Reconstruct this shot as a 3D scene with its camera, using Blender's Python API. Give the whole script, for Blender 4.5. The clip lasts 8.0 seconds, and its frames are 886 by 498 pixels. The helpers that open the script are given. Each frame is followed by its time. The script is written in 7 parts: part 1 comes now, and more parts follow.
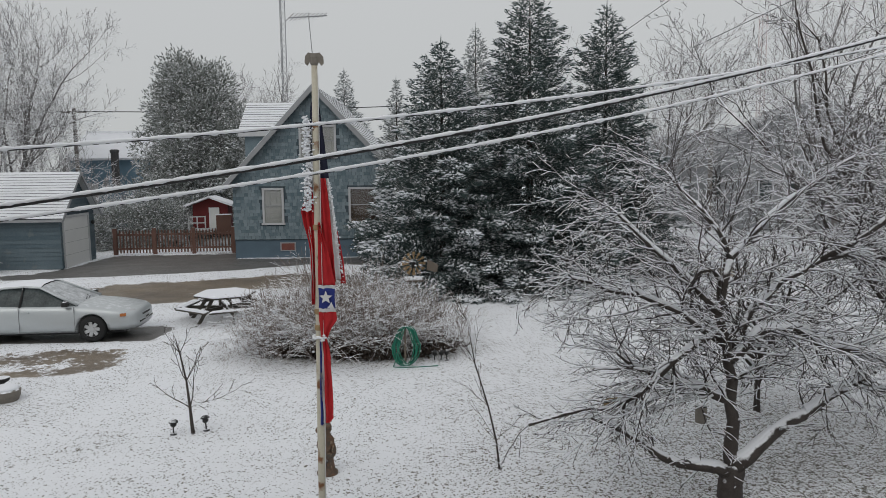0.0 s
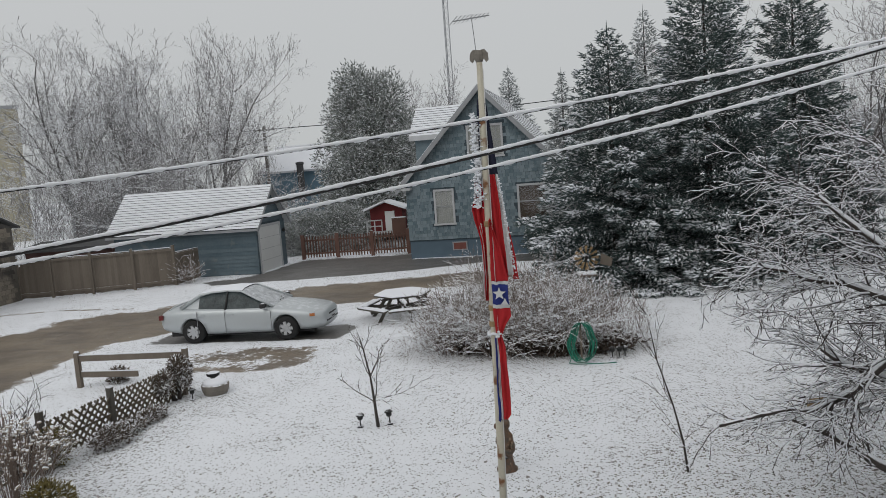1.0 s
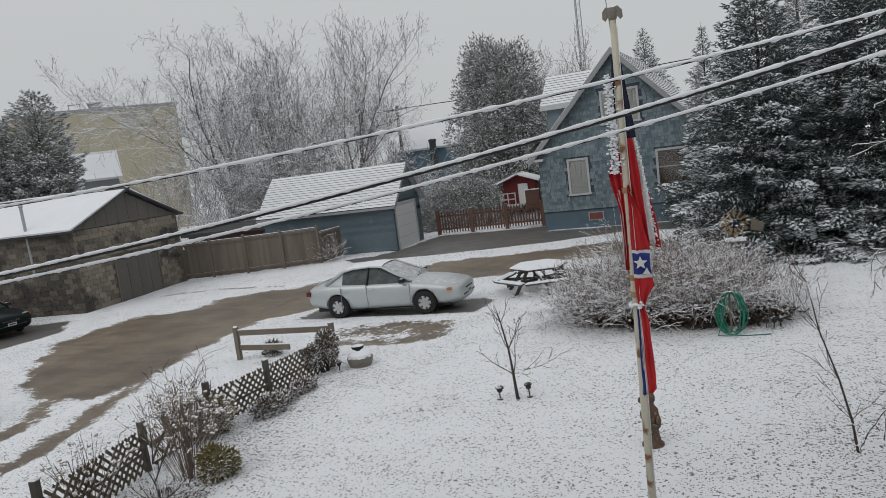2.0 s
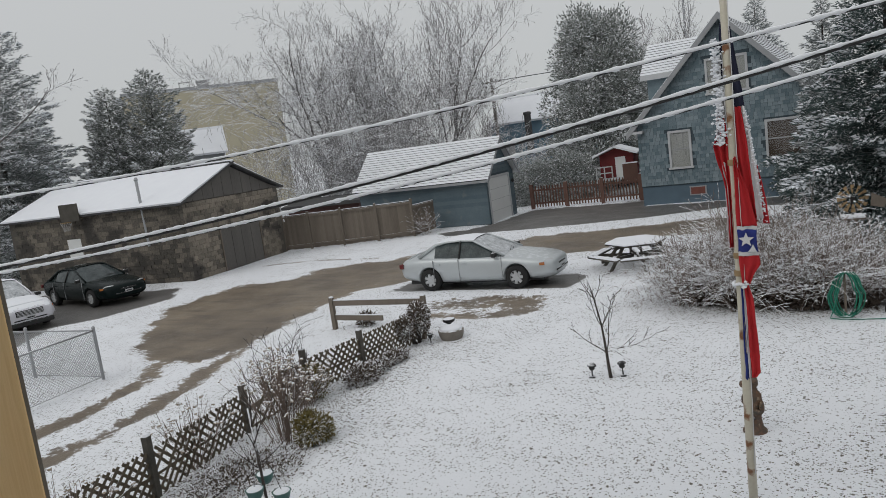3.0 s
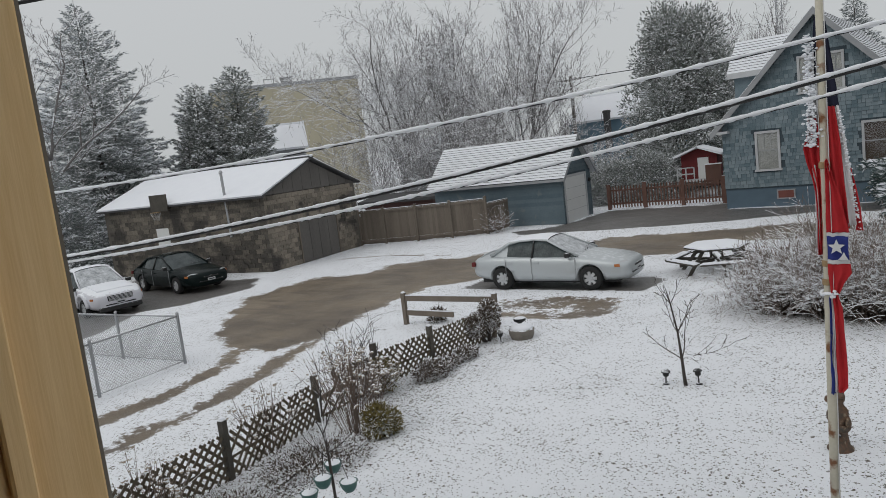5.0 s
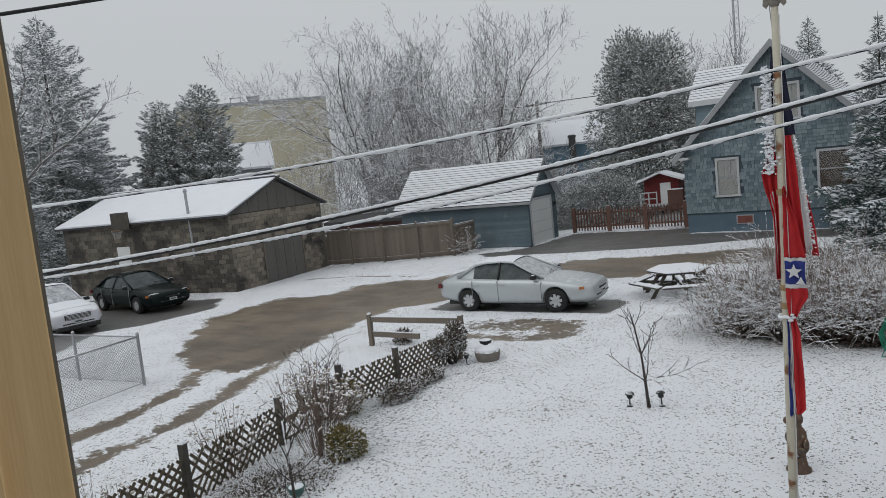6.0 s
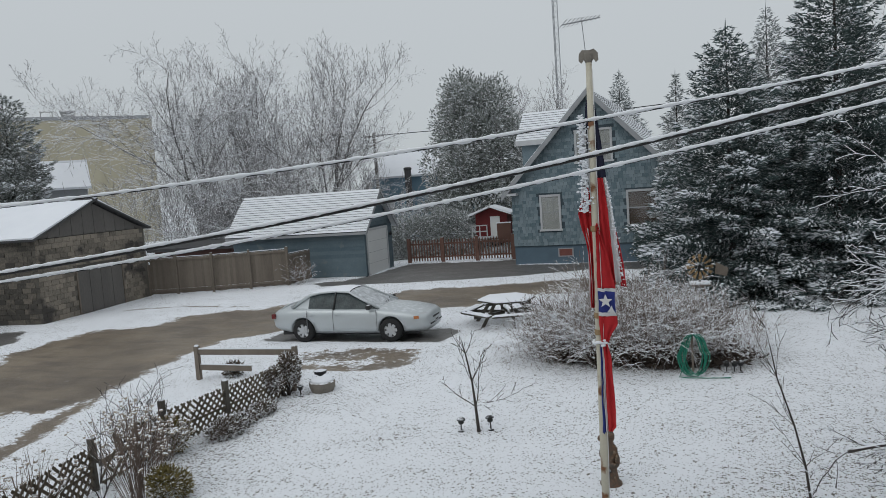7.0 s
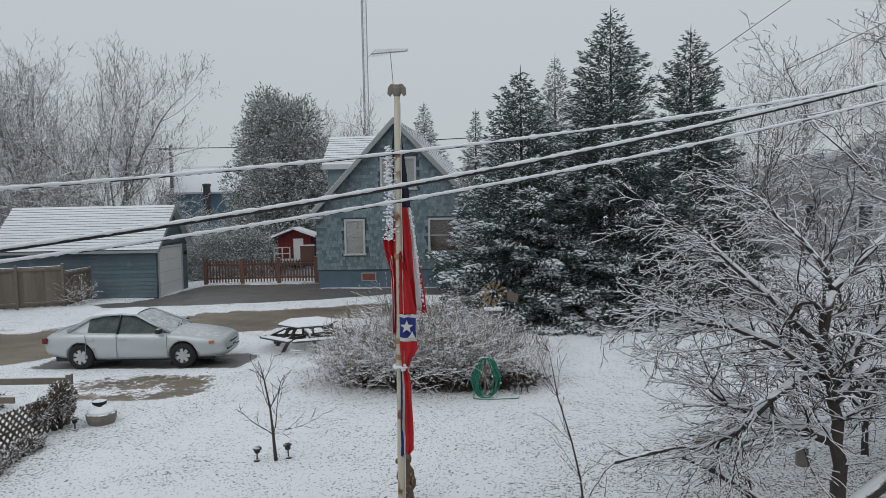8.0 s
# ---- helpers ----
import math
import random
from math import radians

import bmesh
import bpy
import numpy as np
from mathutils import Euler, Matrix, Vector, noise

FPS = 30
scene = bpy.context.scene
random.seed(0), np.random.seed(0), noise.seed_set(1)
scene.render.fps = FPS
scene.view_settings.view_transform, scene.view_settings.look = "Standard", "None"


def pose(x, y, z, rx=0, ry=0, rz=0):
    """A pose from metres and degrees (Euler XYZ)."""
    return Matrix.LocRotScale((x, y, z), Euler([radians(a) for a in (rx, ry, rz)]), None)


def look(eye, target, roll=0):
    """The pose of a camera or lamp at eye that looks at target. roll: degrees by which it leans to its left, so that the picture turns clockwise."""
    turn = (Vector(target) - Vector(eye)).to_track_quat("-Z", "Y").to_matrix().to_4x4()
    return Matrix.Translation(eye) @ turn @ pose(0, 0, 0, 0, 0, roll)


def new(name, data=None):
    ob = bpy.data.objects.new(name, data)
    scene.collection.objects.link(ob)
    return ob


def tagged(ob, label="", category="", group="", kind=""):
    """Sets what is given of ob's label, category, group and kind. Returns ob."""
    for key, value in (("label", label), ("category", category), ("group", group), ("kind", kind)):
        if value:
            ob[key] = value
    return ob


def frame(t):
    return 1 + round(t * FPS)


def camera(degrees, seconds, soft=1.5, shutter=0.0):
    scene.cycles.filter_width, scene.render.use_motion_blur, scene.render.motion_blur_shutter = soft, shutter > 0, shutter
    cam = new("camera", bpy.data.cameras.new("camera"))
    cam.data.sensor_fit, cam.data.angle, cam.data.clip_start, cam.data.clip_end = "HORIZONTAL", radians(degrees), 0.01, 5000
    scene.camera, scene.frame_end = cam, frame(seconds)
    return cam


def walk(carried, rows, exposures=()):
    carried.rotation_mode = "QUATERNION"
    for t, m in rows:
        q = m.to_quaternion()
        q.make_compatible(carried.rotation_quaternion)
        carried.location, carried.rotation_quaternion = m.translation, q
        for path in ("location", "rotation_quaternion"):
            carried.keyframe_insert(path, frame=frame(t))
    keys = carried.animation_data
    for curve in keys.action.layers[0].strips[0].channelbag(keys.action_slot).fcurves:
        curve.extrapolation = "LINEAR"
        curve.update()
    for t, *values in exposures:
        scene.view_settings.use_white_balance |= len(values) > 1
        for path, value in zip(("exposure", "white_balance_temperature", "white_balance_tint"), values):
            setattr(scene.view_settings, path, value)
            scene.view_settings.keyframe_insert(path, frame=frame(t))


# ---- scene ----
cam = camera(63.9, 8.0, soft=0.7)
PATH = [
    (0.0, 0.048, -0.180, 4.158, 83.64, 0.62, -0.07),
    (0.5, 0.044, -0.165, 4.152, 83.94, 2.39, 5.77),
    (1.0, 0.021, -0.087, 4.126, 83.96, 4.22, 13.31),
    (1.5, 0.013, -0.046, 4.114, 83.57, 5.74, 18.48),
    (2.0, -0.014, 0.004, 4.096, 82.89, 7.25, 23.90),
    (3.5, -0.041, 0.120, 4.075, 81.61, 7.27, 34.09),
    (4.0, -0.039, 0.124, 4.073, 81.79, 7.23, 36.43),
    (4.5, -0.038, 0.133, 4.072, 81.91, 6.93, 37.67),
    (6.0, -0.037, 0.107, 4.078, 83.78, 5.92, 34.96),
    (6.5, 0.025, 0.067, 4.093, 84.24, 5.42, 30.23),
    (7.0, 0.010, -0.008, 4.098, 85.03, 4.02, 21.84),
    (7.5, 0.024, -0.095, 4.116, 86.08, 2.36, 13.84),
    (8.0, 0.011, -0.091, 4.132, 86.22, 1.12, 6.23),
]
walk(cam, [(t, pose(x, y, z, rx, ry, rz)) for t, x, y, z, rx, ry, rz in PATH],
     exposures=[(0.0, -0.04, 6640, 10), (2.0, -0.04, 6620, 10), (4.5, -0.03, 6600, 10), (6.0, -0.04, 6450, 9), (7.0, -0.03, 6320, 8), (8.0, -0.03, 6300, 8)])

# ---- light: a closed overcast sky with falling snow ----
world = bpy.data.worlds.new("overcast")
scene.world = world
world.use_nodes = True
wn, wl = world.node_tree.nodes, world.node_tree.links
wn.clear()
w_out = wn.new("ShaderNodeOutputWorld")
w_bg = wn.new("ShaderNodeBackground")
w_sky = wn.new("ShaderNodeTexSky")
w_sky.sky_type = "NISHITA"
w_sky.sun_disc = False
w_sky.sun_elevation, w_sky.sun_rotation = radians(50), radians(200)
w_hsv = wn.new("ShaderNodeHueSaturation")
w_hsv.inputs["Saturation"].default_value = 0.25
w_hsv.inputs["Value"].default_value = 0.10
w_geo = wn.new("ShaderNodeTexCoord")
w_sep = wn.new("ShaderNodeSeparateXYZ")
w_ramp = wn.new("ShaderNodeValToRGB")
w_ramp.color_ramp.elements[0].position, w_ramp.color_ramp.elements[0].color = 0.0, (0.50, 0.525, 0.54, 1)
w_ramp.color_ramp.elements[1].position, w_ramp.color_ramp.elements[1].color = 0.9, (0.72, 0.74, 0.77, 1)
w_mix = wn.new("ShaderNodeMix")
w_mix.data_type = "RGBA"
w_mix.inputs["Factor"].default_value = 0.92
wl.new(w_geo.outputs["Generated"], w_sep.inputs[0])
wl.new(w_sep.outputs["Z"], w_ramp.inputs[0])
wl.new(w_sky.outputs[0], w_hsv.inputs["Color"])
wl.new(w_hsv.outputs[0], w_mix.inputs["A"])
wl.new(w_ramp.outputs[0], w_mix.inputs["B"])
wl.new(w_mix.outputs["Result"], w_bg.inputs["Color"])
w_bg.inputs["Strength"].default_value = 1.0
wl.new(w_bg.outputs[0], w_out.inputs[0])

sun_data = bpy.data.lights.new("sun", "SUN")
sun_data.energy, sun_data.angle, sun_data.color = 0.5, radians(40), (1.0, 0.98, 0.95)
sun = new("sun", sun_data)
sun.matrix_world = look((-8, -14, 22), (0, 6, 0))


# ---- materials ----
def mat(name, col, col2=None, rough=0.8, metal=0.0, scale=3.0, fine=60.0, bump=0.25, snow=None, island=0.0, objrand=0.0,
        rust=None, streak=None, spec=0.3, sgain=5.0, smax=1.0):
    """Base colour between col and col2 by noise of two scales; snow: how far up a face must look before snow lies on it."""
    m = bpy.data.materials.new(name)
    m.use_nodes = True
    n, l = m.node_tree.nodes, m.node_tree.links
    b = n["Principled BSDF"]
    col2 = col2 or tuple(c * 0.65 for c in col)
    geo = n.new("ShaderNodeNewGeometry")
    vec = geo.outputs["Position"]
    if streak:
        mp = n.new("ShaderNodeMapping")
        mp.inputs["Scale"].default_value = streak
        l.new(vec, mp.inputs["Vector"])
        vec = mp.outputs[0]

    def tex(s, detail=4.0):
        t = n.new("ShaderNodeTexNoise")
        t.inputs["Scale"].default_value, t.inputs["Detail"].default_value = s, detail
        l.new(vec, t.inputs["Vector"])
        return t.outputs["Fac"]

    def math_node(op, a, c, clamp=False):
        k = n.new("ShaderNodeMath")
        k.operation, k.use_clamp = op, clamp
        for i, v in enumerate((a, c)):
            if isinstance(v, (int, float)):
                k.inputs[i].default_value = v
            else:
                l.new(v, k.inputs[i])
        return k.outputs[0]

    def mix(f, a, c):
        k = n.new("ShaderNodeMix")
        k.data_type = "RGBA"
        for key, v in (("Factor", f), ("A", a), ("B", c)):
            if isinstance(v, tuple):
                k.inputs[key].default_value = (*v, 1)
            elif isinstance(v, float):
                k.inputs[key].default_value = v
            else:
                l.new(v, k.inputs[key])
        return k.outputs["Result"]

    big, small = tex(scale), tex(fine, 6.0)
    f = math_node("ADD", math_node("MULTIPLY", big, 1.1), math_node("MULTIPLY", small, 0.9))
    f = math_node("SUBTRACT", f, 0.5, True)
    if island:
        f = math_node("ADD", f, math_node("MULTIPLY", math_node("SUBTRACT", geo.outputs["Random Per Island"], 0.5), island), True)
    if objrand:
        oi = n.new("ShaderNodeObjectInfo")
        f = math_node("ADD", f, math_node("MULTIPLY", math_node("SUBTRACT", oi.outputs["Random"], 0.5), objrand), True)
    c = mix(f, col, col2)
    if rust:
        k = math_node("MULTIPLY", math_node("SUBTRACT", tex(rust[3], 6.0), rust[4]), 12.0, True)
        c = mix(k, c, rust[:3])
    r = rough
    if snow is not None:
        sep = n.new("ShaderNodeSeparateXYZ")
        l.new(geo.outputs["Normal"], sep.inputs[0])
        wob = math_node("MULTIPLY", math_node("SUBTRACT", tex(9.0), 0.5), 1.1)
        k = math_node("MULTIPLY", math_node("SUBTRACT", math_node("ADD", sep.outputs["Z"], wob), snow), sgain, True)
        k = math_node("MULTIPLY", k, smax)
        c = mix(k, c, (0.83, 0.85, 0.88))
    l.new(c, b.inputs["Base Color"])
    b.inputs["Roughness"].default_value, b.inputs["Metallic"].default_value = r, metal
    b.inputs["Specular IOR Level"].default_value = spec
    if bump:
        bp = n.new("ShaderNodeBump")
        bp.inputs["Strength"].default_value, bp.inputs["Distance"].default_value = bump, 0.01
        l.new(small, bp.inputs["Height"])
        l.new(bp.outputs[0], b.inputs["Normal"])
    return m


SNOW = mat("snow", (0.84, 0.86, 0.89), (0.78, 0.80, 0.84), rough=0.9, scale=2, fine=30, bump=0.5)
SNOW_DIRTY = mat("thin_snow_on_shingles", (0.82, 0.84, 0.87), (0.66, 0.68, 0.70), rough=0.9, scale=0.8, fine=25, streak=(1, 1, 1))
BARK = mat("bark_dark", (0.036, 0.03, 0.027), (0.085, 0.072, 0.065), scale=12, fine=80, snow=0.42)
TWIG = mat("twig_frosted", (0.03, 0.026, 0.025), (0.075, 0.063, 0.06), scale=6, fine=40, snow=0.55, sgain=9.0)
TWIG_DARK = mat("sapling_twig", (0.05, 0.042, 0.038), (0.11, 0.095, 0.085), scale=6, fine=40, snow=0.45, sgain=5.0)
TWIG_BUSH = mat("shrub_twig_frosted", (0.13, 0.098, 0.078), (0.27, 0.215, 0.185), scale=3, fine=40, snow=0.27, sgain=6.0)
# far twigs and trunks: pale base colour holds distance haze as well as rime
TWIG_FAR = mat("far_twig_rime_haze", (0.20, 0.19, 0.19), (0.33, 0.32, 0.32), scale=1.5, fine=20, snow=0.25)
TRUNK_FAR = mat("far_trunk_hazed", (0.13, 0.12, 0.12), (0.22, 0.21, 0.2), scale=4, fine=30, snow=0.45)
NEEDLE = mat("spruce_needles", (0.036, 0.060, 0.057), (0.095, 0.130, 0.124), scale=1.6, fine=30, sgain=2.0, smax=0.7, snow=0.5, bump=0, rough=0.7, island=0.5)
# paler grey copy of the needle colour, carrying distance haze along with frost
NEEDLE_FAR = mat("far_conifer_needles_hazed", (0.13, 0.155, 0.15), (0.25, 0.27, 0.265), scale=0.8, fine=12, sgain=1.0, smax=0.75, snow=-0.05, bump=0, island=0.6)
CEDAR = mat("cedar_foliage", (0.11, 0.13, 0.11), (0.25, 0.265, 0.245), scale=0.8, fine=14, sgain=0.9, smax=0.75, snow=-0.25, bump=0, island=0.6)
LEAF_DRY = mat("dry_shrub_leaves", (0.12, 0.095, 0.035), (0.23, 0.19, 0.07), scale=6, fine=50, snow=0.55, bump=0, island=0.8)
LEAF_BROWN = mat("withered_leaves", (0.07, 0.052, 0.038), (0.15, 0.12, 0.095), scale=6, fine=50, snow=0.35, bump=0, island=0.8)
LEAF_DARK = mat("dark_gap_leaves", (0.045, 0.033, 0.027), (0.085, 0.065, 0.052), scale=5, fine=40, bump=0, island=0.6)
HEAD = mat("dried_blossom", (0.34, 0.28, 0.21), (0.50, 0.44, 0.36), scale=12, fine=60, snow=0.15, sgain=3.0)
WOOD_GREY = mat("weathered_wood", (0.12, 0.10, 0.08), (0.20, 0.17, 0.14), scale=3, fine=50, streak=(1, 1, 0.15), snow=0.75, objrand=0.5)
WOOD_DARK = mat("dark_wet_wood", (0.05, 0.047, 0.04), (0.11, 0.10, 0.085), scale=4, fine=60, snow=0.75, objrand=0.4)
LATH = mat("lattice_lath", (0.07, 0.058, 0.042), (0.15, 0.125, 0.09), scale=5, fine=70, snow=0.72, objrand=0.5)
PICKET = mat("red_brown_picket", (0.18, 0.098, 0.076), (0.115, 0.066, 0.053), scale=4, fine=60, snow=0.7, objrand=0.4)
SHINGLE_BLUE = mat("blue_grey_shingle", (0.11, 0.16, 0.185), (0.235, 0.29, 0.315), scale=1.2, fine=30, island=0.9, rough=0.75)
BACKING = mat("wall_backing_blue", (0.05, 0.07, 0.085), (0.07, 0.095, 0.11), scale=2)
FOUND = mat("painted_foundation", (0.12, 0.175, 0.22), (0.09, 0.13, 0.165), scale=2, fine=40, rough=0.8)
SIDING_BLUE = mat("blue_lap_siding", (0.075, 0.112, 0.135), (0.14, 0.18, 0.20), scale=1.1, fine=16, objrand=0.5, rust=(0.16, 0.185, 0.19, 1.6, 0.6))
TRIM = mat("weathered_white_trim", (0.56, 0.57, 0.58), (0.42, 0.43, 0.44), scale=2, fine=30, rough=0.65)
TRIM_GREY = mat("grey_trim", (0.36, 0.37, 0.38), (0.27, 0.28, 0.29), scale=2, fine=30)
DOOR_WHITE = mat("off_white_door", (0.74, 0.75, 0.74), (0.66, 0.67, 0.66), scale=1.2, fine=30, rough=0.6)
SHADE = mat("window_shade", (0.40, 0.40, 0.37), (0.33, 0.33, 0.31), scale=3, fine=50)
DARKROOM = mat("dark_interior", (0.05, 0.04, 0.035), (0.10, 0.07, 0.05), scale=3, fine=20)
BRICK = mat("red_brick", (0.26, 0.10, 0.075), (0.18, 0.07, 0.06), scale=5, fine=60, objrand=0.4)
BLOCK = mat("concrete_block", (0.06, 0.055, 0.048), (0.27, 0.235, 0.19), scale=0.5, fine=14, objrand=0.55, island=0.55, rust=(0.055, 0.05, 0.045, 0.9, 0.56))
MORTAR = mat("block_mortar", (0.075, 0.07, 0.06), (0.15, 0.135, 0.115), scale=0.45)
BOARD_DARK = mat("grey_board", (0.085, 0.08, 0.075), (0.15, 0.14, 0.13), scale=1.5, fine=30, streak=(1, 1, 0.2))
ROOF_EDGE = mat("dark_roof_edge", (0.05, 0.05, 0.052), (0.09, 0.09, 0.09))
RED_PAINT = mat("barn_red_paint", (0.17, 0.028, 0.028), (0.11, 0.024, 0.024), scale=3, fine=40)
BARN_DARK = mat("dull_red_boards", (0.095, 0.05, 0.043), (0.07, 0.04, 0.036), scale=3, fine=40)
BLUE_FAR = mat("far_blue_wall", (0.16, 0.26, 0.33), (0.13, 0.21, 0.27), scale=1)
# tan is washed out in the base colour to stand for distance haze
YELLOW_FAR = mat("far_tan_panels_hazed", (0.46, 0.42, 0.31), (0.41, 0.38, 0.29), scale=0.15, fine=3)
GREY_FAR = mat("far_grey_wall", (0.33, 0.34, 0.35), (0.27, 0.28, 0.29), scale=0.4, fine=6)
POLE_WOOD = mat("utility_pole_wood", (0.17, 0.15, 0.135), (0.25, 0.23, 0.21), scale=3, fine=30)
POLE_PAINT = mat("flagpole_paint", (0.58, 0.55, 0.46), (0.48, 0.44, 0.34), scale=6, fine=40, rust=(0.20, 0.09, 0.04, 5.0, 0.60), rough=0.5)
IRON = mat("dark_iron", (0.03, 0.03, 0.03), (0.06, 0.055, 0.05), rough=0.55, metal=0.6, snow=0.75)
STEEL = mat("galvanised_steel", (0.42, 0.43, 0.44), (0.33, 0.34, 0.35), rough=0.5, metal=0.8, snow=0.75)
ALU = mat("grey_aluminium", (0.36, 0.37, 0.38), (0.27, 0.28, 0.29), rough=0.45, metal=0.5)
CABLE = mat("black_cable", (0.02, 0.02, 0.022), (0.04, 0.04, 0.04), rough=0.6)
CLOTH_RED = mat("red_flag_cloth", (0.50, 0.026, 0.03), (0.36, 0.018, 0.024), scale=6, fine=200, rough=0.85, bump=0.1)
CLOTH_WHITE = mat("white_flag_cloth", (0.66, 0.66, 0.66), (0.55, 0.55, 0.56), scale=6, fine=200, rough=0.85, bump=0.1)
CLOTH_NAVY = mat("navy_flag_cloth", (0.012, 0.014, 0.03), (0.02, 0.022, 0.045), scale=6, fine=200, rough=0.85, bump=0.1)
CLOTH_BLUE = mat("blue_flag_cloth", (0.03, 0.045, 0.22), (0.025, 0.035, 0.17), scale=6, fine=200, rough=0.85, bump=0.1)
STATUE = mat("painted_statue", (0.20, 0.105, 0.06), (0.025, 0.045, 0.045), scale=11, fine=40, rough=0.55, rust=(0.30, 0.24, 0.17, 14.0, 0.60))
HOSE = mat("green_hose", (0.02, 0.17, 0.11), (0.03, 0.22, 0.15), scale=8, fine=60, rough=0.45, snow=0.62)
POT = mat("green_pot", (0.04, 0.10, 0.09), (0.055, 0.13, 0.12), scale=8, fine=50, rough=0.5)
RUSTY = mat("rusty_metal", (0.25, 0.165, 0.085), (0.37, 0.27, 0.15), scale=10, fine=60, rough=0.7)
STONE = mat("grey_stone", (0.24, 0.22, 0.19), (0.16, 0.145, 0.125), scale=6, fine=40, snow=0.6)
CAR_SILVER = mat("silver_paint", (0.50, 0.53, 0.54), (0.46, 0.49, 0.50), scale=1.5, fine=20, rough=0.32, metal=0.35, bump=0.0, snow=0.95, sgain=3.0, smax=0.7, spec=0.5)
CAR_WHITE = mat("white_paint", (0.62, 0.62, 0.66), (0.56, 0.56, 0.60), scale=1.5, rough=0.35, bump=0.0, snow=0.6, spec=0.5)
CAR_BLACK = mat("black_paint", (0.005, 0.010, 0.010), (0.008, 0.014, 0.014), scale=1.5, rough=0.25, bump=0.0, spec=0.12)
CAR_GLASS = mat("car_window_dark", (0.012, 0.018, 0.02), (0.10, 0.12, 0.122), rough=0.12, bump=0.0, scale=4, fine=22, spec=0.16)
CAR_GLASS_ICY = mat("snow_speckled_windscreen", (0.12, 0.14, 0.145), (0.78, 0.80, 0.83), rough=0.35, bump=0.2, scale=5, fine=18)
TYRE = mat("tyre_rubber", (0.018, 0.018, 0.018), (0.03, 0.03, 0.03), rough=0.85)
RIM = mat("alloy_rim", (0.54, 0.55, 0.56), (0.45, 0.46, 0.47), rough=0.35, metal=0.4)
LAMP_AMBER = mat("amber_lens", (0.48, 0.17, 0.05), (0.40, 0.14, 0.05), rough=0.2, bump=0)
LAMP_CLEAR = mat("clear_lens", (0.55, 0.56, 0.57), (0.45, 0.46, 0.47), rough=0.12, bump=0)
PLASTIC = mat("black_plastic", (0.02, 0.02, 0.02), (0.035, 0.035, 0.035), rough=0.5, snow=0.8)
PINE = mat("varnished_pine", (0.86, 0.62, 0.31), (0.72, 0.47, 0.20), scale=7, fine=60, streak=(6, 6, 0.25), rough=0.38, bump=0.1, spec=0.5)
GASKET = mat("grey_window_track", (0.22, 0.20, 0.17), (0.16, 0.145, 0.12), scale=5)
PLASTER = mat("room_plaster", (0.6, 0.58, 0.54), (0.54, 0.52, 0.48), scale=2)


def glass(name):
    m = bpy.data.materials.new(name)
    m.use_nodes = True
    b = m.node_tree.nodes["Principled BSDF"]
    b.inputs["Base Color"].default_value = (0.88, 0.90, 0.91, 1)
    b.inputs["Roughness"].default_value = 0.05
    b.inputs["Transmission Weight"].default_value = 1.0
    return m


PANE = glass("window_glass")


# ---- mesh helpers ----
def obj(name, bm, material, smooth=False):
    me = bpy.data.meshes.new(name)
    bm.to_mesh(me)
    bm.free()
    me.materials.append(material)
    if smooth:
        for p in me.polygons:
            p.use_smooth = True
    return new(name, me)


def part(name, bm, material, parent, label="", smooth=False):
    """One mesh object under a thing or under a part; the mesh is given in the thing's own space."""
    ob = obj(name, bm, material, smooth)
    ob.parent = parent
    if label:
        ob["label"] = label
    return ob


def share(name, ob, parent, m):
    """Another piece on the same mesh."""
    o = new(name, ob.data)
    o.parent = parent
    o.matrix_basis = m
    return o


def thing(name, m, label, category, group="", kind=""):
    e = new(name)
    e.empty_display_size = 0.2
    e.matrix_basis = m
    return tagged(e, label, category, group, kind)


def box(bm, x0, x1, y0, y1, z0, z1, m=None, bevel=0.0):
    vs = [bm.verts.new((x, y, z)) for x in (x0, x1) for y in (y0, y1) for z in (z0, z1)]
    fs = [bm.faces.new([vs[i] for i in f]) for f in ((0, 1, 3, 2), (4, 6, 7, 5), (0, 4, 5, 1), (2, 3, 7, 6), (0, 2, 6, 4), (1, 5, 7, 3))]
    if bevel:
        es = list({e for f in fs for e in f.edges})
        r = bmesh.ops.bevel(bm, geom=es, offset=bevel, segments=1, affect="EDGES")
        vs = list({v for f in r["faces"] for v in f.verts} | {v for v in vs if v.is_valid})
    if m is not None:
        bmesh.ops.transform(bm, matrix=m, verts=vs)
    return bm


def bx(*a, **k):
    return box(bmesh.new(), *a, **k)


def prism(pts, y0, y1):
    """A prism of an (x, z) outline between two y."""
    bm = bmesh.new()
    a = [bm.verts.new((x, y0, z)) for x, z in pts]
    b = [bm.verts.new((x, y1, z)) for x, z in pts]
    bm.faces.new(a)
    bm.faces.new(b[::-1])
    for i in range(len(a)):
        j = (i + 1) % len(a)
        bm.faces.new((a[i], b[i], b[j], a[j]))
    bmesh.ops.recalc_face_normals(bm, faces=bm.faces)
    return bm


